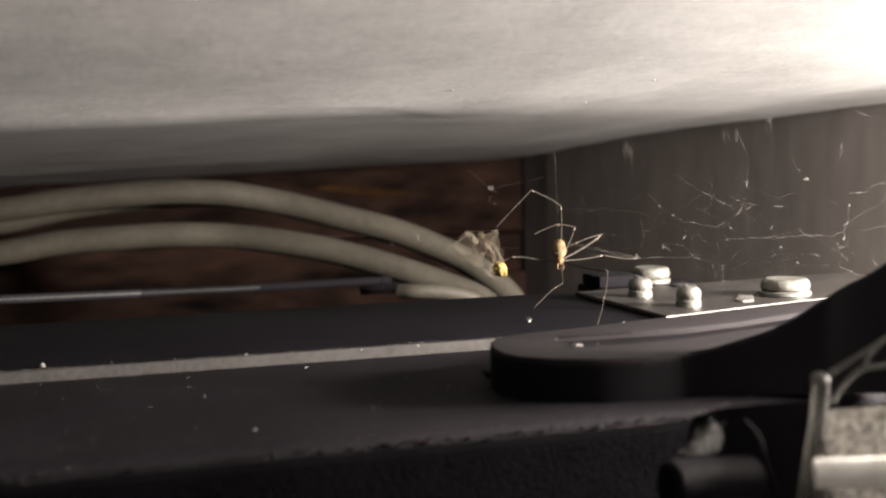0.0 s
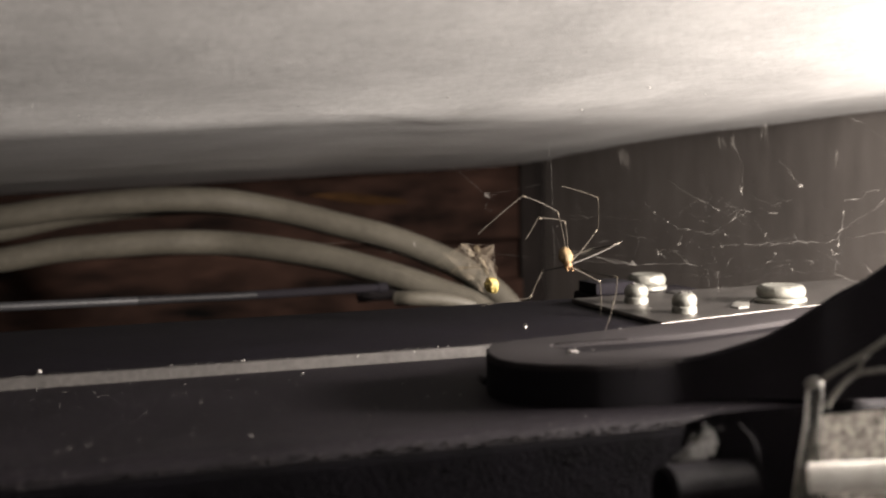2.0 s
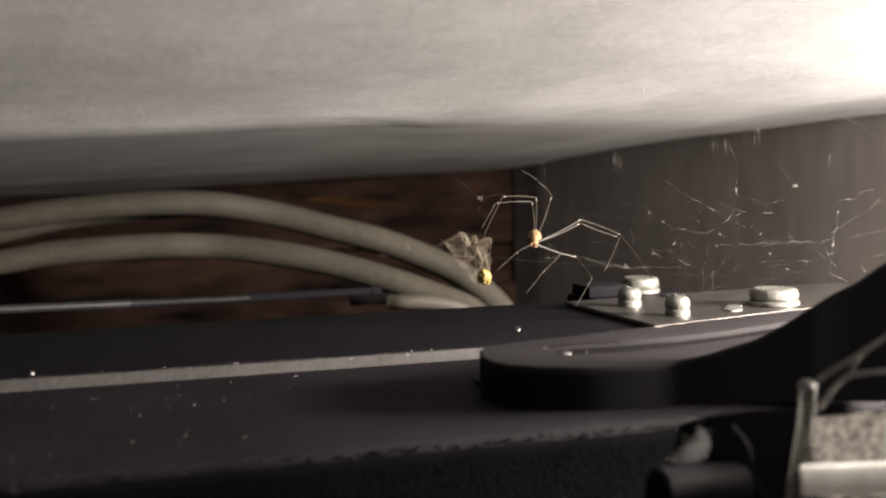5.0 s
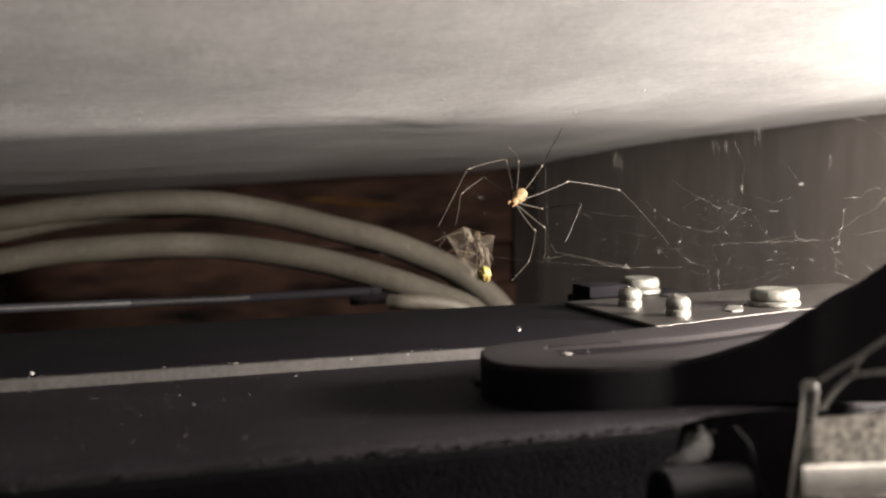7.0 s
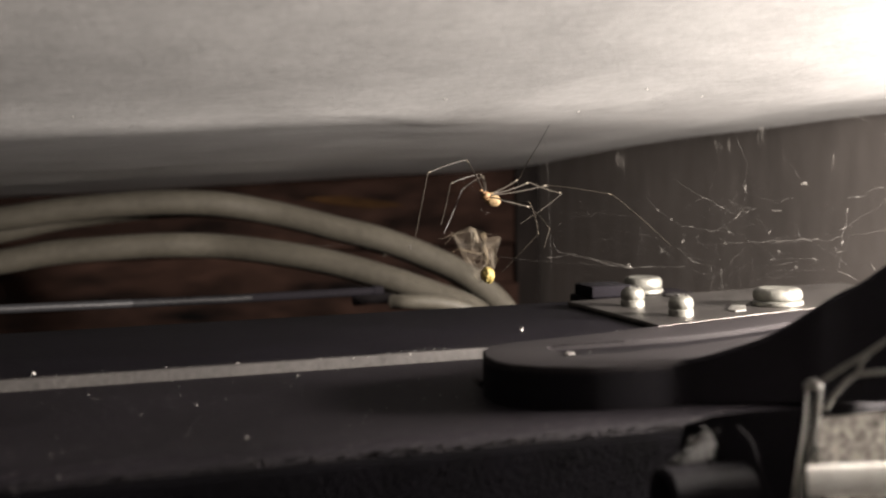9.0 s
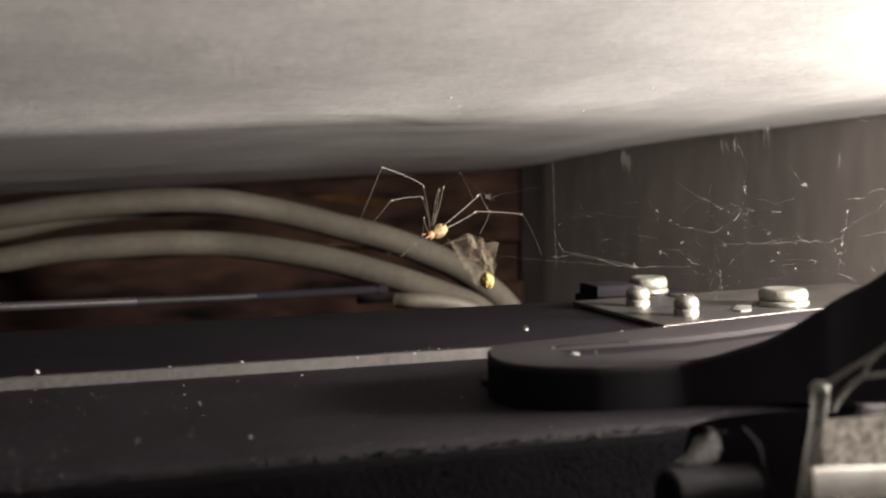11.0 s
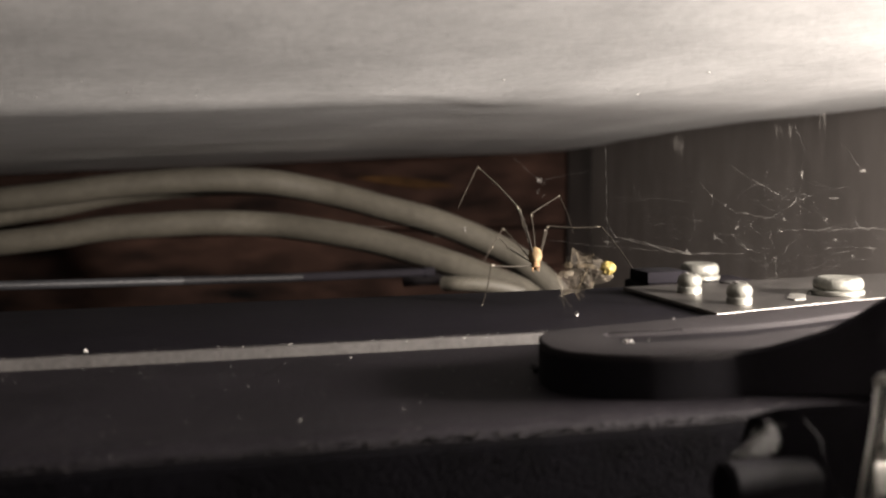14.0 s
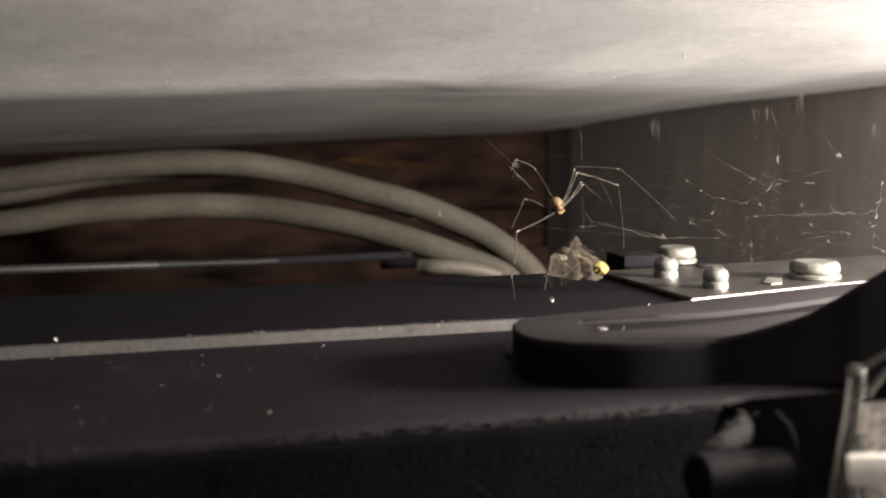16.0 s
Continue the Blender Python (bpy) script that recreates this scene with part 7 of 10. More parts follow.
    walk(legs[3][2], [
        (0, pose(0.00979, 0.01888, 0.00089, 91.7, -35.8, -32.4)),
        (0.25, pose(0.00945, 0.01907, 0.00097, 91.9, -35.8, -31.5)),
        (0.5, pose(0.00911, 0.01929, 0.00107, 92.2, -35.8, -30.7)),
        (0.75, pose(0.00973, 0.01928, 0.00080, 91.7, -35.8, -30.5)),
        (1, pose(0.01036, 0.01924, 0.00054, 91.4, -35.8, -30.5)),
        (1.25, pose(0.00971, 0.01971, 0.00038, 90.8, -35.9, -29.2)),
        (1.5, pose(0.00908, 0.02017, 0.00020, 90.0, -35.9, -28.0)),
        (1.75, pose(0.01115, 0.01847, 0.00083, 91.3, -35.8, -36.3)),
        (2, pose(0.01288, 0.01654, 0.00139, 92.1, -35.6, -44.0)),
        (2.25, pose(0.01811, 0.01557, 0.00021, 92.8, -35.9, -34.3)),
        (2.5, pose(0.02251, 0.01254, -0.00037, 93.4, -36.4, -24.9)),
        (2.75, pose(0.02198, 0.01212, -0.00123, 151.8, -33.5, -30.3)),
        (3, pose(0.02131, 0.01157, -0.00208, 140.7, -34.1, -29.8)),
        (3.25, pose(0.02128, 0.01245, -0.00151, 156.1, -34.9, -29.2)),
        (3.5, pose(0.02116, 0.01329, -0.00095, 103.7, -38.9, -23.3)),
        (3.75, pose(0.02175, 0.01267, -0.00122, 104.2, -38.9, -23.4)),
        (4, pose(0.02230, 0.01204, -0.00147, 104.9, -38.9, -23.3)),
        (4.312, pose(0.02304, 0.01110, -0.00091, 117.8, -38.4, -24.9)),
        (4.625, pose(0.02370, 0.01014, -0.00030, 130.8, -37.7, -26.2)),
        (4.938, pose(0.02430, 0.00913, 0.00034, 143.8, -36.8, -27.3)),
        (5.25, pose(0.02479, 0.00808, 0.00100, 157.3, -35.9, -27.9)),
        (5.562, pose(0.02519, 0.00701, 0.00169, 175.0, -34.7, -28.3)),
        (5.875, pose(0.02551, 0.00585, 0.00239, 175.2, -34.4, -28.3)),
        (6.188, pose(0.02573, 0.00470, 0.00313, -173.5, -33.6, -28.3)),
        (6.5, pose(0.02586, 0.00348, 0.00385, -159.7, -32.9, -28.1)),
        (6.75, pose(0.02615, 0.00351, 0.00280, -165.2, -36.9, -29.7)),
        (7, pose(0.02631, 0.00354, 0.00173, -172.2, -41.1, -30.7)),
        (7.25, pose(0.02654, 0.00276, 0.00094, -172.7, -41.9, -30.9)),
        (7.5, pose(0.02668, 0.00194, 0.00018, -173.9, -42.6, -31.0)),
        (7.75, pose(0.02669, 0.00151, -0.00027, -167.8, -43.8, -31.3)),
        (8, pose(0.02656, 0.00106, -0.00072, -162.8, -45.1, -31.7)),
        (8.25, pose(0.02674, 0.00108, -0.00067, -165.7, -45.1, -31.7)),
        (8.5, pose(0.02686, 0.00112, -0.00060, -169.4, -45.2, -31.8)),
        (8.75, pose(0.02668, -0.00277, -0.00047, -175.4, -47.0, -32.1)),
        (9, pose(0.02574, -0.00664, -0.00020, -177.4, -48.3, -32.2)),
        (9.312, pose(0.02613, -0.00435, 0.00031, -177.3, -46.1, -32.1)),
        (9.625, pose(0.02664, -0.00126, 0.00083, 167.5, -45.5, -32.2)),
        (9.938, pose(0.02666, 0.00135, 0.00136, 158.6, -44.2, -32.7)),
        (10.25, pose(0.02640, 0.00382, 0.00193, 150.1, -43.0, -33.5)),
        (10.562, pose(0.02588, 0.00624, 0.00248, 141.8, -42.0, -34.4)),
        (10.875, pose(0.02510, 0.00858, 0.00305, 133.7, -41.0, -35.6)),
        (11.188, pose(0.02410, 0.01080, 0.00359, 125.5, -40.2, -36.9)),
        (11.5, pose(0.02288, 0.01293, 0.00417, 117.7, -39.5, -38.4)),
        (11.75, pose(0.02331, 0.01253, 0.00247, 110.2, -41.6, -32.2)),
        (12, pose(0.02359, 0.01206, 0.00075, 102.4, -43.0, -25.6)),
        (12.25, pose(0.02316, 0.01265, 0.00303, 102.6, -42.9, -26.5)),
        (12.5, pose(0.02250, 0.01315, 0.00528, 102.9, -42.7, -27.5)),
        (12.75, pose(0.02193, 0.01349, 0.00676, 103.6, -43.2, -24.9)),
        (13, pose(0.02129, 0.01378, 0.00820, 104.1, -43.6, -22.4)),
        (13.25, pose(0.02027, 0.01437, 0.00938, 106.5, -42.6, -27.5)),
        (13.5, pose(0.01915, 0.01492, 0.01049, 108.7, -41.4, -32.5)),
        (13.75, pose(0.01599, 0.01639, 0.01213, 116.7, -41.0, -34.0)),
        (14, pose(0.01259, 0.01740, 0.01332, 124.8, -40.3, -35.3)),
        (14.25, pose(0.01257, 0.01796, 0.01269, 135.4, -36.0, -41.9)),
        (14.5, pose(0.01252, 0.01850, 0.01205, 145.0, -30.7, -47.2)),
        (14.75, pose(0.01504, 0.01834, 0.00971, 129.3, -35.1, -42.3)),
        (15, pose(0.01733, 0.01780, 0.00714, 111.7, -38.0, -36.1)),
        (15.25, pose(0.01768, 0.01772, 0.00577, 113.4, -37.2, -38.6)),
        (15.5, pose(0.01794, 0.01759, 0.00440, 114.9, -36.3, -41.0)),
        (15.75, pose(0.01904, 0.01568, 0.00416, 134.0, -31.5, -49.5)),
        (16, pose(0.01993, 0.01361, 0.00394, 152.6, -24.4, -55.5))])
    walk(legs[4][0], [
        (0, pose(0.00055, -0.00019, 0.00006, -90.2, 62.6, -62.7)),
        (0.25, pose(0.00055, -0.00019, 0.00008, -87.8, 62.5, -60.7)),
        (0.5, pose(0.00054, -0.00019, 0.00010, -85.3, 62.5, -58.6)),
        (0.75, pose(0.00054, -0.00019, 0.00012, -79.3, 62.6, -59.8)),
        (1, pose(0.00054, -0.00018, 0.00013, -73.3, 62.7, -61.0)),
        (1.25, pose(0.00054, -0.00018, 0.00015, -71.1, 62.2, -58.0)),
        (1.5, pose(0.00053, -0.00018, 0.00017, -69.1, 61.8, -55.1)),
        (1.75, pose(0.00052, -0.00017, 0.00020, -63.4, 60.9, -51.1)),
        (2, pose(0.00051, -0.00017, 0.00023, -58.1, 59.9, -47.3)),
        (2.25, pose(0.00052, -0.00017, 0.00022, -64.0, 59.7, -46.8)),
        (2.5, pose(0.00052, -0.00017, 0.00021, -70.0, 59.6, -46.3)),
        (2.75, pose(0.00053, -0.00018, 0.00018, -72.3, 60.2, -49.6)),
        (3, pose(0.00053, -0.00018, 0.00016, -74.7, 60.7, -53.1)),
        (3.25, pose(0.00052, -0.00017, 0.00021, -68.2, 59.6, -46.8)),
        (3.5, pose(0.00050, -0.00017, 0.00025, -62.2, 58.3, -41.1)),
        (3.75, pose(0.00050, -0.00016, 0.00025, -59.2, 58.2, -40.9)),
        (4, pose(0.00050, -0.00016, 0.00026, -56.2, 58.2, -40.7)),
        (4.312, pose(0.00050, -0.00017, 0.00024, -58.8, 58.5, -41.6)),
        (4.625, pose(0.00051, -0.00017, 0.00023, -61.5, 58.7, -42.6)),
        (4.938, pose(0.00051, -0.00017, 0.00021, -64.2, 59.0, -43.6)),
        (5.25, pose(0.00052, -0.00018, 0.00020, -66.8, 59.3, -44.6)),
        (5.562, pose(0.00052, -0.00018, 0.00019, -69.6, 59.5, -45.6)),
        (5.875, pose(0.00053, -0.00018, 0.00017, -72.3, 59.7, -46.7)),
        (6.188, pose(0.00053, -0.00018, 0.00016, -75.1, 59.8, -47.8)),
        (6.5, pose(0.00054, -0.00019, 0.00014, -77.9, 60.0, -48.9)),
        (6.75, pose(0.00047, -0.00018, -0.00012, -107.8, 59.4, -71.1)),
        (7, pose(0.00041, -0.00018, -0.00038, -133.2, 53.7, -88.5)),
        (7.25, pose(0.00048, -0.00019, -0.00019, -114.5, 56.9, -80.0)),
        (7.5, pose(0.00055, -0.00020, -0.00001, -93.7, 58.4, -69.3)),
        (7.75, pose(0.00054, -0.00021, -0.00008, -101.5, 58.1, -72.8)),
        (8, pose(0.00053, -0.00021, -0.00014, -109.1, 57.6, -76.2)),
        (8.25, pose(0.00053, -0.00021, -0.00014, -109.0, 57.8, -75.6)),
        (8.5, pose(0.00053, -0.00021, -0.00014, -108.8, 57.9, -74.9)),
        (8.75, pose(0.00053, -0.00019, 0.00001, -91.2, 59.2, -60.4)),
        (9, pose(0.00053, -0.00018, 0.00017, -73.5, 58.2, -45.7)),
        (9.312, pose(0.00052, -0.00017, 0.00020, -66.0, 57.4, -41.8)),
        (9.625, pose(0.00050, -0.00017, 0.00022, -58.8, 56.4, -38.2)),
        (9.938, pose(0.00049, -0.00016, 0.00025, -51.9, 55.1, -35.0)),
        (10.25, pose(0.00047, -0.00015, 0.00028, -45.4, 53.6, -32.1)),
        (10.562, pose(0.00046, -0.00014, 0.00031, -39.3, 52.0, -29.6)),
        (10.875, pose(0.00044, -0.00013, 0.00034, -33.5, 50.2, -27.5)),
        (11.188, pose(0.00042, -0.00012, 0.00037, -28.0, 48.3, -25.8)),
        (11.5, pose(0.00041, -0.00011, 0.00040, -22.8, 46.3, -24.3)),
        (11.75, pose(0.00042, -0.00012, 0.00039, -44.6, 47.1, -25.1)),
        (12, pose(0.00043, -0.00012, 0.00038, -66.8, 47.6, -26.3)),
        (12.25, pose(0.00042, -0.00011, 0.00040, -65.8, 47.2, -25.0)),
        (12.5, pose(0.00040, -0.00009, 0.00041, -64.8, 46.8, -23.8)),
        (12.75, pose(0.00036, -0.00008, 0.00045, -61.9, 45.4, -19.7)),
        (13, pose(0.00031, -0.00006, 0.00049, -59.2, 43.9, -15.8)),
        (13.25, pose(0.00039, -0.00009, 0.00041, -62.6, 47.1, -24.0)),
        (13.5, pose(0.00047, -0.00012, 0.00033, -66.8, 49.9, -33.1)),
        (13.75, pose(0.00033, -0.00007, 0.00044, -58.4, 45.0, -19.2)),
        (14, pose(0.00018, -0.00001, 0.00056, -52.4, 39.0, -7.4)),
        (14.25, pose(0.00027, -0.00004, 0.00050, -56.5, 42.5, -14.0)),
        (14.5, pose(0.00036, -0.00008, 0.00045, -61.3, 45.7, -21.2)),
        (14.75, pose(0.00025, -0.00004, 0.00051, -53.0, 41.0, -11.3)),
        (15, pose(0.00014, 0.00001, 0.00057, -46.3, 35.5, -3.0)),
        (15.25, pose(-0.00001, 0.00006, 0.00056, -48.7, 30.1, 3.9)),
        (15.5, pose(-0.00016, 0.00011, 0.00055, -51.7, 25.0, 10.8)),
        (15.75, pose(0.00012, 0.00001, 0.00049, -56.3, 35.6, -5.9)),
        (16, pose(0.00039, -0.00009, 0.00043, -65.7, 44.3, -26.2))])
    walk(legs[4][1], [
        (0, pose(0.01365, 0.00661, 0.00004, -109.3, 63.8, -82.5)),
        (0.25, pose(0.01367, 0.00659, 0.00035, -108.6, 63.9, -81.8)),
        (0.5, pose(0.01369, 0.00657, 0.00066, -107.8, 64.0, -81.0)),
        (0.75, pose(0.01431, 0.00500, 0.00138, -106.0, 64.1, -80.3)),
        (1, pose(0.01472, 0.00337, 0.00208, -104.2, 64.2, -79.5)),
        (1.25, pose(0.01463, 0.00364, 0.00237, -104.4, 64.4, -77.5)),
        (1.5, pose(0.01454, 0.00391, 0.00266, -104.7, 64.7, -75.4)),
        (1.75, pose(0.01443, 0.00364, 0.00341, -119.9, 68.1, -54.7)),
        (2, pose(0.01427, 0.00336, 0.00414, -133.5, 73.5, -32.8)),
        (2.25, pose(0.01399, 0.00483, 0.00347, -111.6, 69.6, -52.0)),
        (2.5, pose(0.01353, 0.00624, 0.00276, -89.9, 68.2, -71.8)),
        (2.75, pose(0.01376, 0.00596, 0.00242, -89.6, 68.2, -67.9)),
        (3, pose(0.01397, 0.00567, 0.00207, -89.3, 68.2, -64.1)),
        (3.25, pose(0.01373, 0.00575, 0.00297, -89.4, 68.2, -71.2)),
        (3.5, pose(0.01345, 0.00581, 0.00385, -89.6, 68.3, -78.3)),
        (3.75, pose(0.01360, 0.00520, 0.00421, -90.9, 68.3, -79.0)),
        (4, pose(0.01371, 0.00457, 0.00456, -92.3, 68.3, -79.7)),
        (4.312, pose(0.01367, 0.00492, 0.00421, -106.5, 67.5, -91.5)),
        (4.625, pose(0.01363, 0.00527, 0.00386, -119.4, 65.8, -101.9)),
        (4.938, pose(0.01356, 0.00560, 0.00350, -130.4, 63.2, -110.5)),
        (5.25, pose(0.01349, 0.00593, 0.00314, -139.6, 60.0, -117.2)),
        (5.562, pose(0.01340, 0.00626, 0.00278, -147.2, 56.4, -122.3)),
        (5.875, pose(0.01329, 0.00657, 0.00242, -153.6, 52.5, -126.1)),
        (6.188, pose(0.01317, 0.00688, 0.00205, -159.1, 48.3, -128.9)),
        (6.5, pose(0.01304, 0.00718, 0.00168, -163.9, 44.1, -131.0)),
        (6.75, pose(0.01225, 0.00787, -0.00237, -177.6, 53.3, -128.7)),
        (7, pose(0.01062, 0.00797, -0.00618, 165.4, 62.6, -130.6)),
        (7.25, pose(0.01254, 0.00703, -0.00345, 167.4, 61.4, -130.0)),
        (7.5, pose(0.01387, 0.00569, -0.00051, 169.4, 60.3, -129.5)),
        (7.75, pose(0.01341, 0.00634, -0.00160, 176.5, 55.9, -128.5)),
        (8, pose(0.01284, 0.00694, -0.00268, -177.2, 51.4, -128.4)),
        (8.25, pose(0.01276, 0.00704, -0.00264, -174.6, 53.0, -128.2)),
        (8.5, pose(0.01267, 0.00714, -0.00261, -171.9, 54.7, -127.9)),
        (8.75, pose(0.01296, 0.00716, -0.00014, -159.6, 63.5, -123.6)),
        (9, pose(0.01292, 0.00700, 0.00234, -140.0, 71.4, -111.6)),
        (9.312, pose(0.01300, 0.00635, 0.00336, -145.9, 70.8, -113.0)),
        (9.625, pose(0.01300, 0.00566, 0.00436, -151.7, 70.2, -114.1)),
        (9.938, pose(0.01291, 0.00494, 0.00532, -157.2, 69.5, -115.1)),
        (10.25, pose(0.01274, 0.00419, 0.00624, -162.5, 68.8, -115.8)),
        (10.562, pose(0.01248, 0.00341, 0.00711, -167.6, 68.1, -116.3)),
        (10.875, pose(0.01214, 0.00262, 0.00794, -172.6, 67.4, -116.6)),
        (11.188, pose(0.01173, 0.00181, 0.00870, -177.4, 66.7, -116.8)),
        (11.5, pose(0.01124, 0.00099, 0.00941, 177.9, 65.9, -116.8)),
        (11.75, pose(0.01131, 0.00575, 0.00724, -171.8, 60.4, -117.5)),
        (12, pose(0.00988, 0.00972, 0.00413, -162.9, 55.1, -119.7)),
        (12.25, pose(0.00976, 0.00982, 0.00435, -157.8, 65.0, -112.6)),
        (12.5, pose(0.00964, 0.00992, 0.00456, -145.0, 74.4, -98.0)),
        (12.75, pose(0.00908, 0.01014, 0.00516, -138.0, 74.5, -97.7)),
        (13, pose(0.00849, 0.01033, 0.00574, -131.0, 74.6, -97.3)),
        (13.25, pose(0.00999, 0.00956, 0.00491, -151.5, 70.1, -109.1)),
        (13.5, pose(0.01137, 0.00863, 0.00399, -165.7, 64.8, -114.5)),
        (13.75, pose(0.00936, 0.00973, 0.00576, -129.7, 65.6, -113.3)),
        (14, pose(0.00706, 0.01048, 0.00731, -92.9, 65.9, -111.1)),
        (14.25, pose(0.00836, 0.01027, 0.00635, -99.3, 67.1, -85.7)),
        (14.5, pose(0.00958, 0.00994, 0.00530, -104.1, 69.2, -58.8)),
        (14.75, pose(0.00807, 0.01008, 0.00703, -66.0, 67.2, -2.8)),
        (15, pose(0.00640, 0.00999, 0.00859, -48.4, 55.8, 33.2)),
        (15.25, pose(0.00396, 0.01104, 0.00869, -46.8, 65.0, 12.9)),
        (15.5, pose(0.00141, 0.01175, 0.00853, -55.9, 73.8, -17.4)),
        (15.75, pose(0.00596, 0.01147, 0.00699, -106.4, 75.7, -61.8)),
        (16, pose(0.01004, 0.01001, 0.00474, -143.9, 68.8, -93.2))])
    walk(legs[4][2], [
        (0, pose(0.02440, 0.01161, -0.00171, 83.5, 0.2, 0.1)),
        (0.25, pose(0.02446, 0.01162, -0.00133, 84.9, -0.4, -5.0)),
        (0.5, pose(0.02451, 0.01162, -0.00096, 86.3, -0.8, -10.1)),
        (0.75, pose(0.02523, 0.00991, -0.00007, 86.2, -2.2, -32.0)),
        (1, pose(0.02574, 0.00812, 0.00079, 86.7, -3.6, -53.9)),
        (1.25, pose(0.02545, 0.00883, 0.00107, 87.3, -3.6, -54.6)),
        (1.5, pose(0.02513, 0.00952, 0.00136, 87.9, -3.7, -55.4)),
        (1.75, pose(0.01943, 0.01364, 0.00129, 90.0, -3.6, -51.2)),
        (2, pose(0.01254, 0.01372, 0.00205, 92.1, -3.7, -47.1)),
        (2.25, pose(0.01993, 0.01447, 0.00200, 98.3, -4.4, -38.4)),
        (2.5, pose(0.02505, 0.01001, 0.00276, 104.4, -6.2, -29.7)),
        (2.75, pose(0.02499, 0.01043, 0.00245, 105.3, -6.9, -27.2)),
        (3, pose(0.02488, 0.01083, 0.00212, 106.1, -7.6, -24.6)),
        (3.25, pose(0.02520, 0.00955, 0.00301, 112.3, -5.7, -30.0)),
        (3.5, pose(0.02531, 0.00819, 0.00389, 118.2, -3.3, -35.1)),
        (3.75, pose(0.02541, 0.00768, 0.00414, 118.2, -3.2, -35.2)),
        (4, pose(0.02548, 0.00716, 0.00438, 118.3, -3.2, -35.3)),
        (4.312, pose(0.02526, 0.00777, 0.00291, 119.8, -1.5, -38.3)),
        (4.625, pose(0.02493, 0.00835, 0.00145, 121.2, 0.2, -41.2)),
        (4.938, pose(0.02447, 0.00888, 0.00001, 122.5, 2.0, -44.1)),
        (5.25, pose(0.02390, 0.00938, -0.00138, 123.8, 3.8, -46.9)),
        (5.562, pose(0.02323, 0.00984, -0.00272, 124.9, 5.7, -49.7)),
        (5.875, pose(0.02245, 0.01025, -0.00401, 126.0, 7.7, -52.5)),
        (6.188, pose(0.02157, 0.01062, -0.00523, 126.9, 9.7, -55.2)),
        (6.5, pose(0.02061, 0.01095, -0.00638, 127.8, 11.7, -57.9)),
        (6.75, pose(0.01759, 0.01386, -0.00834, 116.4, 2.5, -43.2)),
        (7, pose(0.01367, 0.01477, -0.00989, 103.0, -3.3, -27.0)),
        (7.25, pose(0.01609, 0.01438, -0.00776, 114.8, 8.9, -61.4)),
        (7.5, pose(0.01793, 0.01355, -0.00544, 117.9, 25.5, -95.5)),
        (7.75, pose(0.01823, 0.01343, -0.00740, 112.0, 12.2, -66.0)),
        (8, pose(0.01837, 0.01308, -0.00926, 100.5, 3.3, -36.1)),
        (8.25, pose(0.01871, 0.01300, -0.00894, 102.0, 3.0, -34.6)),
        (8.5, pose(0.01903, 0.01290, -0.00860, 103.4, 2.7, -33.0)),
        (8.75, pose(0.02130, 0.01277, -0.00477, 115.1, 10.1, -54.1)),
        (9, pose(0.02301, 0.01211, -0.00051, 123.7, 21.1, -74.1)),
        (9.312, pose(0.02252, 0.01216, 0.00021, 122.5, 17.1, -67.7)),
        (9.625, pose(0.02188, 0.01213, 0.00092, 120.9, 13.3, -61.3)),
        (9.938, pose(0.02111, 0.01202, 0.00163, 118.8, 9.7, -54.9)),
        (10.25, pose(0.02021, 0.01181, 0.00232, 116.4, 6.3, -48.4)),
        (10.562, pose(0.01919, 0.01152, 0.00300, 113.7, 3.3, -41.8)),
        (10.875, pose(0.01804, 0.01115, 0.00366, 110.6, 0.5, -35.1)),
        (11.188, pose(0.01679, 0.01071, 0.00429, 107.2, -1.8, -28.2)),
        (11.5, pose(0.01545, 0.01019, 0.00489, 103.6, -3.8, -21.2)),
        (11.75, pose(0.01671, 0.01297, 0.00219, 100.2, -4.9, -15.8)),
        (12, pose(0.01605, 0.01485, -0.00112, 96.7, -5.7, -10.3)),
        (12.25, pose(0.01573, 0.01541, 0.00088, 95.3, -5.7, -10.3)),
        (12.5, pose(0.01518, 0.01566, 0.00276, 94.0, -5.7, -10.3)),
        (12.75, pose(0.01580, 0.01565, 0.00339, 92.1, -6.0, -5.7)),
        (13, pose(0.01642, 0.01542, 0.00407, 90.1, -6.0, -1.1)),
        (13.25, pose(0.01672, 0.01538, 0.00212, 88.8, -6.1, -10.5)),
        (13.5, pose(0.01671, 0.01493, 0.00025, 87.6, -6.4, -19.9)),
        (13.75, pose(0.01901, 0.01211, 0.00303, 112.2, -9.0, -5.2)),
        (14, pose(0.01801, 0.00682, 0.00707, 136.0, -17.3, 7.4)),
        (14.25, pose(0.01797, 0.01248, 0.00572, 114.0, -8.7, -5.2)),
        (14.5, pose(0.01542, 0.01567, 0.00459, 90.9, -5.4, -19.9)),
        (14.75, pose(0.01190, 0.01826, 0.00847, 96.0, -5.0, -26.5)),
        (15, pose(0.00690, 0.01933, 0.01235, 101.0, -4.1, -33.0)),
        (15.25, pose(0.00852, 0.01977, 0.01166, 100.1, -5.7, -24.4)),
        (15.5, pose(0.00941, 0.01834, 0.01018, 98.8, -7.1, -15.8)),
        (15.75, pose(0.01252, 0.01782, 0.00635, 97.4, -7.0, -16.4)),
        (16, pose(0.01496, 0.01564, 0.00245, 96.0, -6.9, -17.1))])
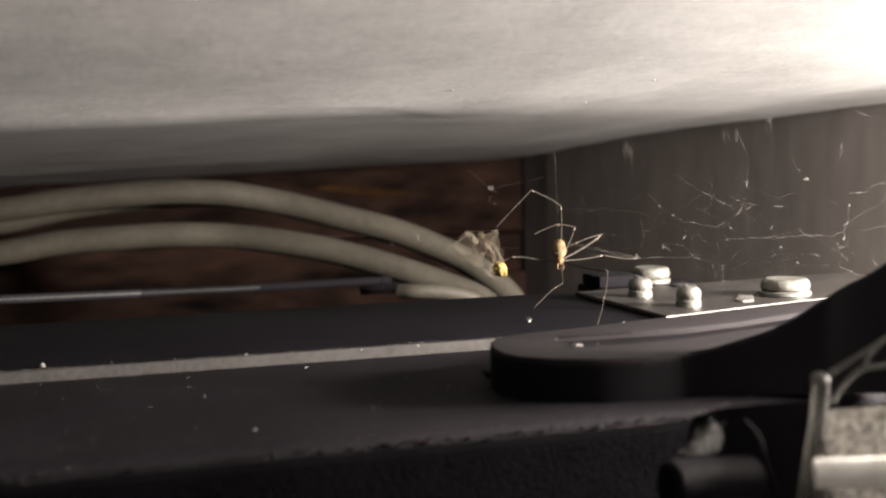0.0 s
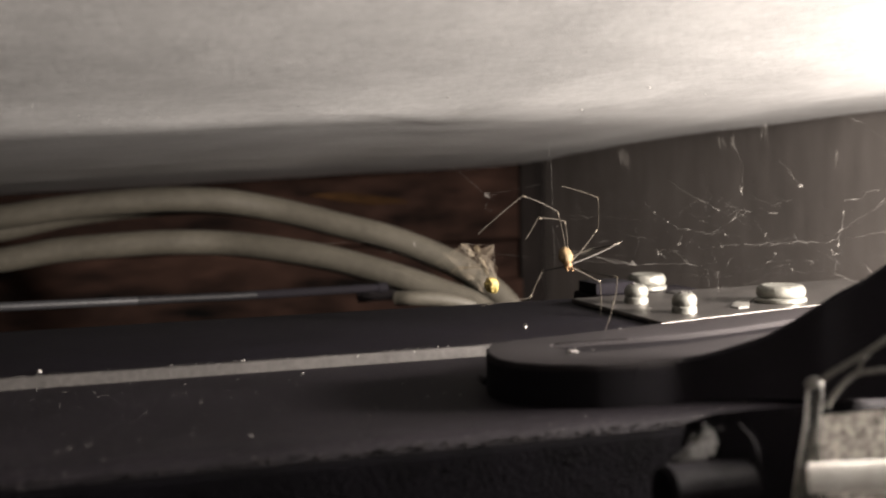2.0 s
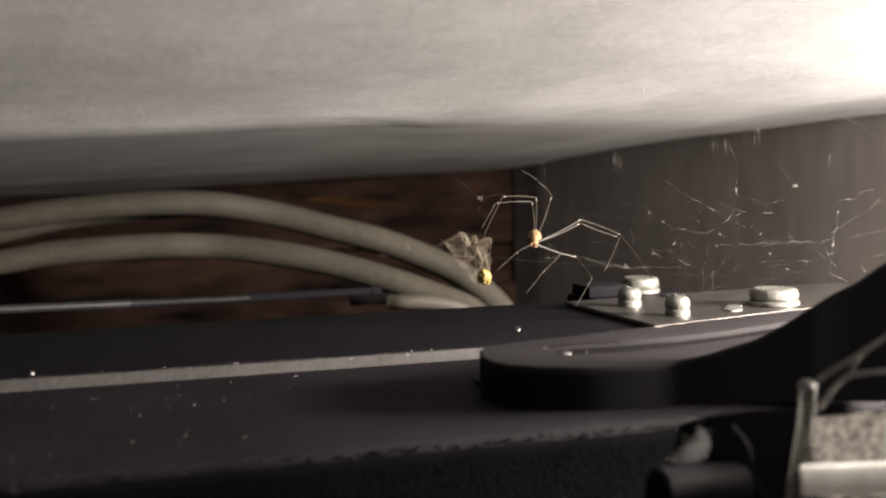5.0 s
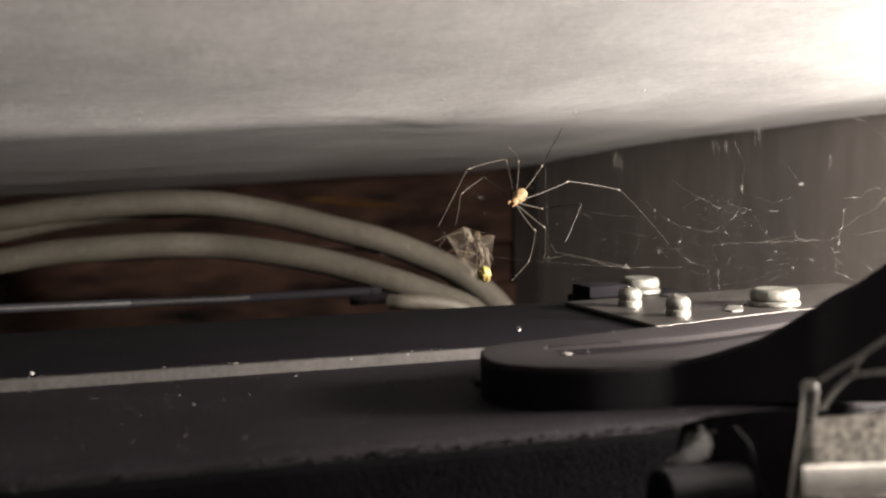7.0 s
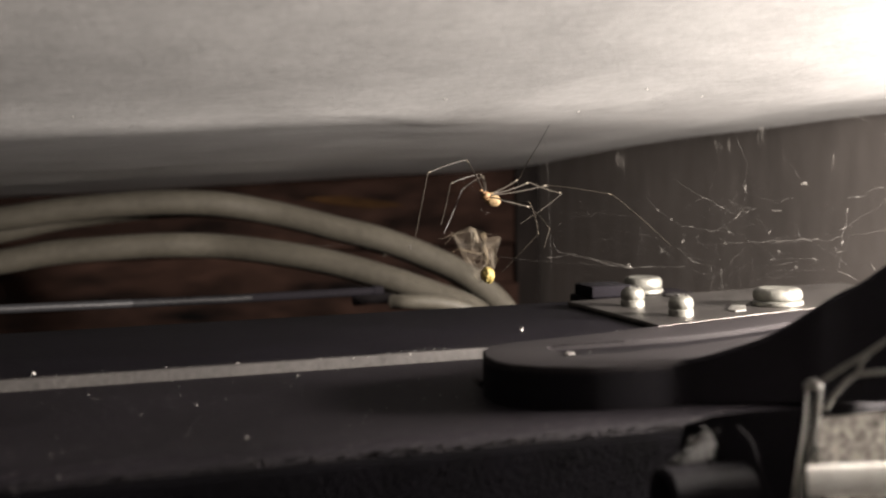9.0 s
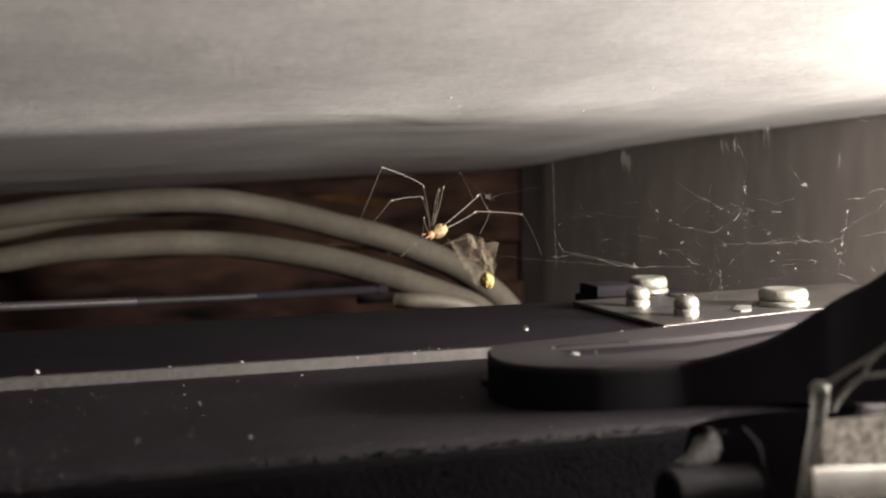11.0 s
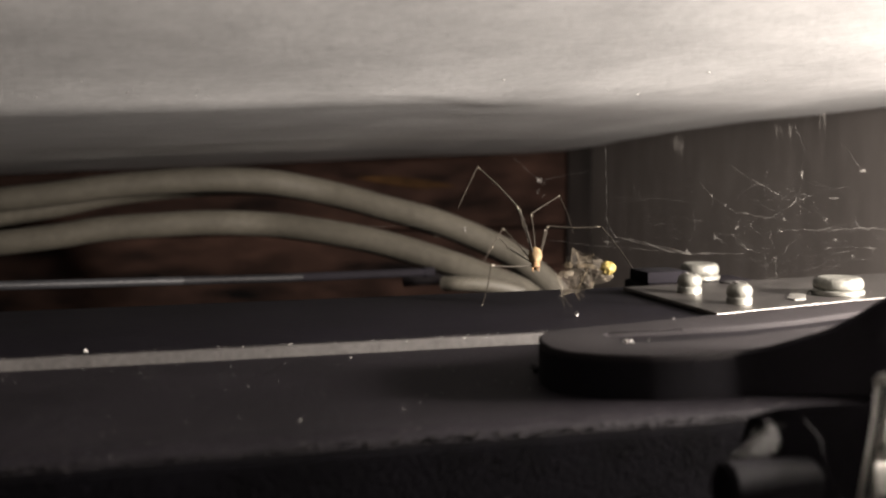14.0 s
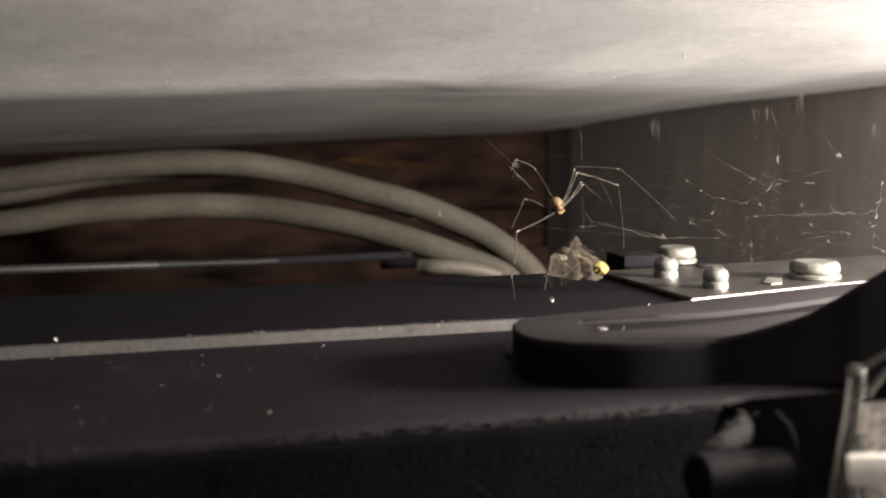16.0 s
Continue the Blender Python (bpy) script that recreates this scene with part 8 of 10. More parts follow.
    walk(legs[5][0], [
        (0, pose(0.00053, -0.00020, -0.00013, -111.0, 69.6, -170.2)),
        (0.25, pose(0.00052, -0.00020, -0.00018, -118.2, 67.9, 179.6)),
        (0.5, pose(0.00050, -0.00020, -0.00022, -124.3, 65.7, 170.5)),
        (0.75, pose(0.00052, -0.00020, -0.00018, -115.9, 67.6, 178.9)),
        (1, pose(0.00053, -0.00020, -0.00013, -106.2, 69.0, -171.5)),
        (1.25, pose(0.00052, -0.00020, -0.00017, -114.8, 67.8, 179.6)),
        (1.5, pose(0.00051, -0.00020, -0.00021, -122.0, 66.2, 172.0)),
        (1.75, pose(0.00052, -0.00020, -0.00018, -119.8, 67.8, 178.9)),
        (2, pose(0.00053, -0.00020, -0.00015, -116.5, 69.3, -173.2)),
        (2.25, pose(0.00052, -0.00020, -0.00018, -115.1, 68.0, 179.2)),
        (2.5, pose(0.00051, -0.00020, -0.00020, -113.0, 66.8, 172.3)),
        (2.75, pose(0.00048, -0.00020, -0.00026, -123.0, 64.7, 162.5)),
        (3, pose(0.00045, -0.00019, -0.00032, -131.4, 61.8, 154.2)),
        (3.25, pose(0.00045, -0.00019, -0.00032, -142.8, 61.4, 153.3)),
        (3.5, pose(0.00046, -0.00019, -0.00031, -154.0, 61.0, 152.9)),
        (3.75, pose(0.00049, -0.00020, -0.00024, 154.2, 62.7, 152.9)),
        (4, pose(0.00052, -0.00021, -0.00018, 143.2, 67.7, 145.6)),
        (4.312, pose(0.00051, -0.00021, -0.00019, 140.9, 67.1, 146.9)),
        (4.625, pose(0.00051, -0.00021, -0.00019, 138.8, 66.4, 148.4)),
        (4.938, pose(0.00051, -0.00020, -0.00020, 136.7, 65.8, 149.7)),
        (5.25, pose(0.00051, -0.00020, -0.00021, 134.5, 65.2, 151.2)),
        (5.562, pose(0.00050, -0.00020, -0.00021, 132.4, 64.6, 152.6)),
        (5.875, pose(0.00050, -0.00020, -0.00022, 130.4, 64.0, 154.1)),
        (6.188, pose(0.00050, -0.00020, -0.00023, 128.3, 63.5, 155.6)),
        (6.5, pose(0.00050, -0.00020, -0.00023, 126.3, 63.0, 157.1)),
        (6.75, pose(0.00040, -0.00018, -0.00035, 138.4, 56.8, 170.6)),
        (7, pose(0.00031, -0.00015, -0.00048, 146.3, 49.4, -180.0)),
        (7.25, pose(0.00033, -0.00016, -0.00045, 154.8, 49.5, 179.9)),
        (7.5, pose(0.00036, -0.00017, -0.00043, 163.4, 49.6, 179.9)),
        (7.75, pose(0.00038, -0.00018, -0.00040, 165.2, 51.9, 178.9)),
        (8, pose(0.00041, -0.00018, -0.00038, 167.0, 54.2, 177.9)),
        (8.25, pose(0.00047, -0.00019, -0.00025, -120.1, 51.1, 175.6)),
        (8.5, pose(0.00053, -0.00021, -0.00012, -100.4, 53.9, -171.9)),
        (8.75, pose(0.00054, -0.00021, -0.00011, -100.3, 54.4, -167.4)),
        (9, pose(0.00054, -0.00021, -0.00010, -100.1, 54.8, -162.9)),
        (9.312, pose(0.00043, -0.00016, -0.00003, -92.5, 54.7, -164.5)),
        (9.625, pose(0.00031, -0.00011, 0.00003, -84.7, 54.8, -165.9)),
        (9.938, pose(0.00020, -0.00007, 0.00010, -76.9, 54.9, -167.2)),
        (10.25, pose(0.00009, -0.00002, 0.00016, -69.1, 55.1, -168.5)),
        (10.562, pose(-0.00002, 0.00003, 0.00023, -61.3, 55.4, -169.6)),
        (10.875, pose(-0.00013, 0.00007, 0.00030, -53.4, 55.9, -170.9)),
        (11.188, pose(-0.00025, 0.00012, 0.00036, -45.7, 56.4, -172.1)),
        (11.5, pose(-0.00036, 0.00017, 0.00043, -38.0, 57.2, -173.4)),
        (11.75, pose(-0.00038, 0.00017, 0.00041, -39.3, 58.1, -174.7)),
        (12, pose(-0.00039, 0.00017, 0.00040, -40.7, 58.9, -176.0)),
        (12.25, pose(-0.00036, 0.00016, 0.00043, -33.2, 55.5, -171.3)),
        (12.5, pose(-0.00032, 0.00015, 0.00047, -26.8, 51.7, -167.6)),
        (12.75, pose(-0.00029, 0.00014, 0.00049, -26.1, 50.1, -166.3)),
        (13, pose(-0.00027, 0.00013, 0.00050, -25.4, 48.4, -165.0)),
        (13.25, pose(-0.00041, 0.00016, 0.00022, -39.6, 65.6, 175.0)),
        (13.5, pose(-0.00055, 0.00018, -0.00007, -91.2, 75.2, 118.1)),
        (13.75, pose(-0.00055, 0.00018, -0.00004, -83.6, 75.2, 120.7)),
        (14, pose(-0.00056, 0.00018, 0.00000, -76.1, 75.1, 123.1)),
        (14.25, pose(-0.00053, 0.00016, -0.00013, -100.9, 75.1, 109.9)),
        (14.5, pose(-0.00050, 0.00014, -0.00027, -124.7, 73.8, 97.7)),
        (14.75, pose(-0.00052, 0.00016, -0.00018, -109.7, 75.3, 108.5)),
        (15, pose(-0.00055, 0.00018, -0.00009, -93.1, 75.9, 121.0)),
        (15.25, pose(-0.00053, 0.00017, -0.00015, -117.1, 73.7, 91.0)),
        (15.5, pose(-0.00052, 0.00016, -0.00021, -131.6, 69.2, 70.4)),
        (15.75, pose(-0.00051, 0.00015, -0.00024, -136.2, 67.0, 64.3)),
        (16, pose(-0.00050, 0.00014, -0.00026, -139.9, 64.6, 59.1))])
    walk(legs[5][1], [
        (0, pose(0.00606, -0.00995, -0.00154, 116.6, 8.8, -26.9)),
        (0.25, pose(0.00539, -0.01019, -0.00219, 113.0, 8.9, -27.1)),
        (0.5, pose(0.00468, -0.01037, -0.00284, 109.2, 8.9, -27.3)),
        (0.75, pose(0.00489, -0.01045, -0.00206, 114.3, 8.2, -25.4)),
        (1, pose(0.00504, -0.01050, -0.00126, 119.4, 7.3, -23.6)),
        (1.25, pose(0.00483, -0.01049, -0.00196, 119.9, 8.9, -26.4)),
        (1.5, pose(0.00461, -0.01045, -0.00263, 120.5, 10.5, -29.2)),
        (1.75, pose(0.00552, -0.01011, -0.00230, 118.2, 9.9, -28.2)),
        (2, pose(0.00641, -0.00969, -0.00193, 116.2, 9.4, -27.2)),
        (2.25, pose(0.00483, -0.01049, -0.00198, 115.2, 2.7, -13.3)),
        (2.5, pose(0.00314, -0.01105, -0.00194, 112.9, -3.5, 0.6)),
        (2.75, pose(0.00293, -0.01091, -0.00289, 111.5, -3.3, 0.2)),
        (3, pose(0.00269, -0.01069, -0.00385, 109.9, -3.2, -0.2)),
        (3.25, pose(0.00445, -0.00984, -0.00463, 105.4, -2.8, -1.3)),
        (3.5, pose(0.00610, -0.00865, -0.00523, 100.8, -2.5, -2.7)),
        (3.75, pose(0.01078, 0.00005, -0.00491, 103.7, -4.2, 4.9)),
        (4, pose(0.01125, 0.00065, -0.00361, 105.6, -6.0, 11.9)),
        (4.312, pose(0.01117, 0.00134, -0.00360, 107.3, -4.4, 6.3)),
        (4.625, pose(0.01105, 0.00204, -0.00360, 108.9, -2.6, 0.9)),
        (4.938, pose(0.01090, 0.00270, -0.00357, 110.3, -0.7, -4.4)),
        (5.25, pose(0.01069, 0.00339, -0.00354, 111.5, 1.3, -9.6)),
        (5.562, pose(0.01045, 0.00404, -0.00348, 112.7, 3.3, -14.7)),
        (5.875, pose(0.01018, 0.00468, -0.00343, 113.5, 5.5, -19.8)),
        (6.188, pose(0.00986, 0.00530, -0.00336, 114.1, 7.8, -24.9)),
        (6.5, pose(0.00953, 0.00588, -0.00327, 114.5, 10.0, -30.0)),
        (6.75, pose(0.00859, 0.00608, -0.00498, 120.5, 9.5, -28.9)),
        (7, pose(0.00745, 0.00612, -0.00660, 126.1, 8.8, -27.9)),
        (7.25, pose(0.00812, 0.00463, -0.00709, 132.9, 12.4, -32.3)),
        (7.5, pose(0.00862, 0.00304, -0.00745, -158.4, 28.4, -36.2)),
        (7.75, pose(0.00903, 0.00254, -0.00714, -164.5, 19.2, -39.6)),
        (8, pose(0.00943, 0.00204, -0.00681, -170.6, 9.3, -41.8)),
        (8.25, pose(0.00412, -0.01027, -0.00381, -158.4, 7.6, -42.3)),
        (8.5, pose(0.00374, -0.01098, -0.00132, -152.8, 4.2, -43.8)),
        (8.75, pose(0.00457, -0.01070, -0.00128, -142.7, 5.3, -43.1)),
        (9, pose(0.00537, -0.01036, -0.00124, -131.7, 6.4, -42.1)),
        (9.312, pose(0.00384, -0.01093, -0.00032, -130.0, 8.6, -39.6)),
        (9.625, pose(0.00222, -0.01123, 0.00063, -128.3, 10.6, -37.1)),
        (9.938, pose(0.00060, -0.01127, 0.00157, -126.6, 12.6, -34.4)),
        (10.25, pose(-0.00104, -0.01103, 0.00246, -124.9, 14.4, -31.9)),
        (10.562, pose(-0.00262, -0.01052, 0.00331, -123.4, 16.1, -29.3)),
        (10.875, pose(-0.00419, -0.00978, 0.00408, -121.7, 17.6, -26.7)),
        (11.188, pose(-0.00566, -0.00879, 0.00473, -120.1, 19.1, -24.1)),
        (11.5, pose(-0.00701, -0.00760, 0.00525, -118.4, 20.5, -21.4)),
        (11.75, pose(-0.00711, -0.00764, 0.00503, -110.4, 24.3, -12.5)),
        (12, pose(-0.00720, -0.00769, 0.00482, -101.6, 26.7, -3.1)),
        (12.25, pose(-0.00713, -0.00714, 0.00579, -101.8, 25.7, -8.6)),
        (12.5, pose(-0.00696, -0.00653, 0.00671, -101.9, 24.7, -13.9)),
        (12.75, pose(-0.00668, -0.00653, 0.00700, -100.9, 24.4, -15.3)),
        (13, pose(-0.00639, -0.00652, 0.00728, -99.8, 24.2, -16.6)),
        (13.25, pose(-0.00894, -0.00633, 0.00381, -108.7, 20.3, -33.1)),
        (13.5, pose(-0.01041, -0.00534, -0.00013, -115.6, 14.2, -48.6)),
        (13.75, pose(-0.01083, -0.00450, 0.00028, -138.2, 16.9, -45.0)),
        (14, pose(-0.01118, -0.00361, 0.00070, -159.8, 21.1, -42.2)),
        (14.25, pose(-0.01026, -0.00556, -0.00068, 142.3, 10.1, -40.5)),
        (14.5, pose(-0.00889, -0.00722, -0.00207, 141.8, 17.0, -46.0)),
        (14.75, pose(-0.00944, -0.00671, -0.00115, 134.1, 7.6, -37.4)),
        (15, pose(-0.00992, -0.00614, -0.00024, 115.8, -1.4, -24.5)),
        (15.25, pose(-0.01050, -0.00494, -0.00159, 129.6, -3.1, -21.9)),
        (15.5, pose(-0.01083, -0.00361, -0.00288, 143.2, -5.3, -19.8)),
        (15.75, pose(-0.01081, -0.00323, -0.00343, 147.3, -0.7, -22.9)),
        (16, pose(-0.01075, -0.00283, -0.00397, 150.5, 3.8, -25.6))])
    walk(legs[5][2], [
        (0, pose(0.00131, -0.01777, -0.00606, 111.8, -31.6, -44.5)),
        (0.25, pose(0.00057, -0.01827, -0.00613, 108.7, -32.1, -43.0)),
        (0.5, pose(-0.00019, -0.01869, -0.00614, 105.9, -32.4, -41.8)),
        (0.75, pose(0.00035, -0.01859, -0.00621, 110.7, -31.7, -44.4)),
        (1, pose(0.00089, -0.01839, -0.00623, 115.6, -30.7, -47.0)),
        (1.25, pose(0.00020, -0.01807, -0.00698, 111.3, -31.4, -45.3)),
        (1.5, pose(-0.00050, -0.01767, -0.00771, 106.8, -31.9, -43.4)),
        (1.75, pose(0.00055, -0.01764, -0.00705, 110.3, -31.2, -45.8)),
        (2, pose(0.00157, -0.01748, -0.00638, 113.7, -30.4, -48.1)),
        (2.25, pose(0.00250, -0.01942, -0.00632, 110.4, -28.1, -54.7)),
        (2.5, pose(0.00348, -0.02045, -0.00589, 106.6, -26.5, -60.2)),
        (2.75, pose(0.00317, -0.02040, -0.00662, 105.7, -26.7, -59.3)),
        (3, pose(0.00285, -0.02028, -0.00732, 105.0, -26.9, -58.4)),
        (3.25, pose(0.00436, -0.01967, -0.00734, 114.3, -24.3, -66.4)),
        (3.5, pose(0.00572, -0.01866, -0.00715, 123.1, -20.7, -73.6)),
        (3.75, pose(0.01180, -0.00980, -0.00732, 125.9, -20.4, -74.0)),
        (4, pose(0.01357, -0.00890, -0.00634, 127.6, -21.3, -72.8)),
        (4.312, pose(0.01247, -0.00831, -0.00663, 125.2, -23.7, -69.3)),
        (4.625, pose(0.01135, -0.00761, -0.00690, 122.4, -26.1, -65.3)),
        (4.938, pose(0.01020, -0.00683, -0.00712, 119.4, -28.4, -61.0)),
        (5.25, pose(0.00902, -0.00595, -0.00728, 116.1, -30.5, -56.3)),
        (5.562, pose(0.00785, -0.00501, -0.00741, 112.5, -32.4, -51.4)),
        (5.875, pose(0.00664, -0.00400, -0.00747, 108.6, -34.1, -46.0)),
        (6.188, pose(0.00543, -0.00291, -0.00748, 104.3, -35.5, -40.3)),
        (6.5, pose(0.00425, -0.00179, -0.00743, 99.9, -36.5, -34.3)),
        (6.75, pose(0.00359, -0.00121, -0.01008, 103.7, -35.1, -42.8)),
        (7, pose(0.00278, -0.00073, -0.01254, 107.2, -33.2, -51.3)),
        (7.25, pose(0.00286, -0.00088, -0.01387, 107.8, -31.5, -57.6)),
        (7.5, pose(0.00719, 0.00874, -0.01578, 109.3, -29.2, -65.6)),
        (7.75, pose(0.00828, 0.00669, -0.01643, 116.9, -25.2, -76.1)),
        (8, pose(0.00932, 0.00436, -0.01674, 123.5, -20.0, -85.6)),
        (8.25, pose(0.00572, -0.00665, -0.01321, 123.3, 22.8, -143.6)),
        (8.5, pose(0.00649, -0.00715, -0.01037, 115.6, 26.9, -151.6)),
        (8.75, pose(0.00825, -0.00567, -0.00936, 128.0, 15.8, -132.6)),
        (9, pose(0.00992, -0.00420, -0.00798, 135.7, 7.6, -123.2)),
        (9.312, pose(0.00806, -0.00428, -0.00679, 135.4, 10.1, -125.7)),
        (9.625, pose(0.00612, -0.00414, -0.00558, 134.4, 14.2, -129.9)),
        (9.938, pose(0.00414, -0.00376, -0.00436, 127.6, -28.4, -84.2)),
        (10.25, pose(0.00215, -0.00316, -0.00319, 123.7, -33.1, -76.5)),
        (10.562, pose(0.00019, -0.00234, -0.00208, 118.6, -37.5, -67.7)),
        (10.875, pose(-0.00173, -0.00130, -0.00103, 112.3, -41.2, -57.8)),
        (11.188, pose(-0.00359, -0.00005, -0.00010, 104.8, -44.0, -46.5)),
        (11.5, pose(-0.00531, 0.00138, 0.00071, 96.2, -45.6, -34.3)),
        (11.75, pose(-0.00646, 0.00201, 0.00179, 94.0, -45.5, -35.3)),
        (12, pose(-0.00759, 0.00234, 0.00298, 91.8, -45.5, -36.4)),
        (12.25, pose(-0.00653, 0.00287, 0.00391, 91.8, -45.5, -33.9)),
        (12.5, pose(-0.00541, 0.00337, 0.00480, 91.8, -45.6, -31.5)),
        (12.75, pose(-0.00482, 0.00335, 0.00524, 98.0, -45.0, -40.3)),
        (13, pose(-0.00420, 0.00332, 0.00570, 103.9, -43.8, -49.1)),
        (13.25, pose(-0.00461, 0.00238, 0.00074, 97.5, -46.9, -26.3)),
        (13.5, pose(-0.00423, 0.00156, -0.00440, 90.0, -48.0, -2.3)),
        (13.75, pose(-0.00758, 0.00187, -0.00699, 101.3, -47.6, -8.1)),
        (14, pose(-0.01137, 0.00132, -0.00823, 112.5, -46.4, -13.7)),
        (14.25, pose(-0.01538, -0.00938, -0.00863, 122.5, -44.0, -20.2)),
        (14.5, pose(-0.01506, -0.00991, -0.00973, 132.9, -40.8, -25.8)),
        (14.75, pose(-0.01463, -0.01196, -0.00818, 128.4, -40.6, -26.2)),
        (15, pose(-0.01362, -0.01454, -0.00468, 124.1, -40.5, -26.3)),
        (15.25, pose(-0.01311, -0.01237, -0.00808, 125.2, -40.3, -26.8)),
        (15.5, pose(-0.01219, -0.00961, -0.01101, 126.6, -40.0, -27.2)),
        (15.75, pose(-0.01286, -0.00835, -0.01201, 122.9, -37.5, -31.8)),
        (16, pose(-0.01345, -0.00710, -0.01283, 118.9, -35.3, -36.5))])
    walk(legs[6][0], [
        (0, pose(-0.00055, 0.00020, 0.00004, -93.9, 3.5, -3.8)),
        (0.25, pose(-0.00054, 0.00020, 0.00009, -91.7, 3.6, -2.2)),
        (0.5, pose(-0.00053, 0.00020, 0.00013, -89.5, 3.6, -0.6)),
        (0.75, pose(-0.00054, 0.00020, 0.00007, -92.2, 3.5, -6.8)),
        (1, pose(-0.00055, 0.00020, 0.00001, -94.9, 3.2, -12.9)),
        (1.25, pose(-0.00055, 0.00020, 0.00001, -94.7, 3.7, -6.0)),
        (1.5, pose(-0.00055, 0.00020, 0.00001, -94.4, 4.3, 0.9)),
        (1.75, pose(-0.00055, 0.00019, -0.00005, -97.2, 4.2, -0.1)),
        (2, pose(-0.00054, 0.00019, -0.00012, -99.9, 4.1, -1.1)),
        (2.25, pose(-0.00054, 0.00020, -0.00001, -96.2, 3.6, -4.0)),
        (2.5, pose(-0.00054, 0.00021, 0.00009, -92.4, 3.4, -7.0)),
        (2.75, pose(-0.00034, 0.00010, -0.00024, -106.2, 2.4, -13.1)),
        (3, pose(-0.00014, 0.00000, -0.00057, -119.8, -0.0, -18.8)),
        (3.25, pose(-0.00001, -0.00004, -0.00057, -114.6, -2.1, -22.9)),
        (3.5, pose(0.00012, -0.00009, -0.00057, -109.3, -3.8, -27.2)),
        (3.75, pose(0.00020, -0.00012, -0.00053, -112.6, -5.4, -31.2)),
        (4, pose(0.00027, -0.00014, -0.00050, -115.8, -7.2, -35.2)),
        (4.312, pose(0.00021, -0.00011, -0.00037, -109.0, -5.9, -32.0)),
        (4.625, pose(0.00014, -0.00007, -0.00024, -102.2, -4.9, -28.7)),
        (4.938, pose(0.00008, -0.00004, -0.00012, -95.3, -4.4, -25.3)),
        (5.25, pose(0.00001, -0.00000, 0.00001, -88.5, -4.3, -21.9)),
        (5.562, pose(-0.00005, 0.00003, 0.00013, -81.6, -4.6, -18.5)),
        (5.875, pose(-0.00012, 0.00007, 0.00026, -74.7, -5.3, -15.1)),
        (6.188, pose(-0.00018, 0.00010, 0.00039, -67.9, -6.4, -11.8)),
        (6.5, pose(-0.00025, 0.00013, 0.00051, -61.2, -7.9, -8.7)),
        (6.75, pose(-0.00008, 0.00008, 0.00055, -54.9, -2.4, -17.5)),
        (7, pose(0.00008, 0.00002, 0.00058, -49.5, 4.0, -25.7)),
        (7.25, pose(-0.00016, 0.00010, 0.00048, -63.8, -1.3, -17.7)),
        (7.5, pose(-0.00040, 0.00018, 0.00039, -78.6, -4.4, -8.7)),
        (7.75, pose(-0.00024, 0.00013, 0.00048, -79.7, -3.2, -15.0)),
        (8, pose(-0.00009, 0.00008, 0.00057, -80.9, -2.1, -21.3)),
        (8.25, pose(0.00002, 0.00004, 0.00057, -77.0, -1.5, -24.0)),
        (8.5, pose(0.00012, 0.00000, 0.00057, -73.2, -0.8, -26.7)),
        (8.75, pose(0.00003, 0.00003, 0.00058, -74.0, -1.8, -23.5)),
        (9, pose(-0.00005, 0.00007, 0.00058, -74.9, -2.7, -20.4)),
        (9.312, pose(-0.00003, 0.00006, 0.00058, -70.0, -2.1, -22.0)),
        (9.625, pose(-0.00001, 0.00005, 0.00058, -65.2, -1.5, -23.6)),
        (9.938, pose(0.00002, 0.00004, 0.00057, -60.3, -0.7, -25.1)),
        (10.25, pose(0.00004, 0.00003, 0.00057, -55.5, 0.2, -26.5)),
        (10.562, pose(0.00006, 0.00002, 0.00057, -50.8, 1.2, -27.9)),
        (10.875, pose(0.00009, 0.00002, 0.00057, -46.0, 2.3, -29.1)),
        (11.188, pose(0.00011, 0.00001, 0.00057, -41.3, 3.6, -30.3)),
        (11.5, pose(0.00014, -0.00000, 0.00057, -36.5, 4.9, -31.4)),
        (11.75, pose(0.00017, -0.00001, 0.00056, -36.9, 7.8, -33.6)),
        (12, pose(0.00021, -0.00003, 0.00054, -37.3, 10.8, -35.8)),
        (12.25, pose(0.00017, -0.00001, 0.00056, -34.5, 7.7, -33.6)),
        (12.5, pose(0.00012, 0.00001, 0.00057, -31.8, 4.5, -31.5)),
        (12.75, pose(0.00009, 0.00002, 0.00058, -32.1, 1.9, -29.9)),
        (13, pose(0.00006, 0.00004, 0.00058, -32.5, -0.7, -28.2)),
        (13.25, pose(0.00006, 0.00004, 0.00058, -32.5, -0.4, -28.4)),
        (13.5, pose(0.00006, 0.00004, 0.00058, -32.5, -0.2, -28.5)),
        (13.75, pose(-0.00004, 0.00007, 0.00057, -27.1, -7.8, -24.1)),
        (14, pose(-0.00013, 0.00010, 0.00056, -22.2, -15.9, -20.4)),
        (14.25, pose(-0.00031, 0.00014, 0.00041, -45.7, -28.9, -10.9)),
        (14.5, pose(-0.00049, 0.00019, 0.00025, -74.4, -36.8, 5.3)),
        (14.75, pose(-0.00033, 0.00015, 0.00040, -59.4, -31.3, -10.3)),
        (15, pose(-0.00017, 0.00011, 0.00055, -47.4, -22.8, -23.0)),
        (15.25, pose(-0.00027, 0.00014, 0.00049, -58.6, -26.6, -17.5)),
        (15.5, pose(-0.00037, 0.00017, 0.00042, -70.5, -29.4, -11.0)),
        (15.75, pose(-0.00040, 0.00018, 0.00038, -70.8, -30.3, -7.9)),
        (16, pose(-0.00043, 0.00019, 0.00035, -71.2, -31.2, -4.8))])
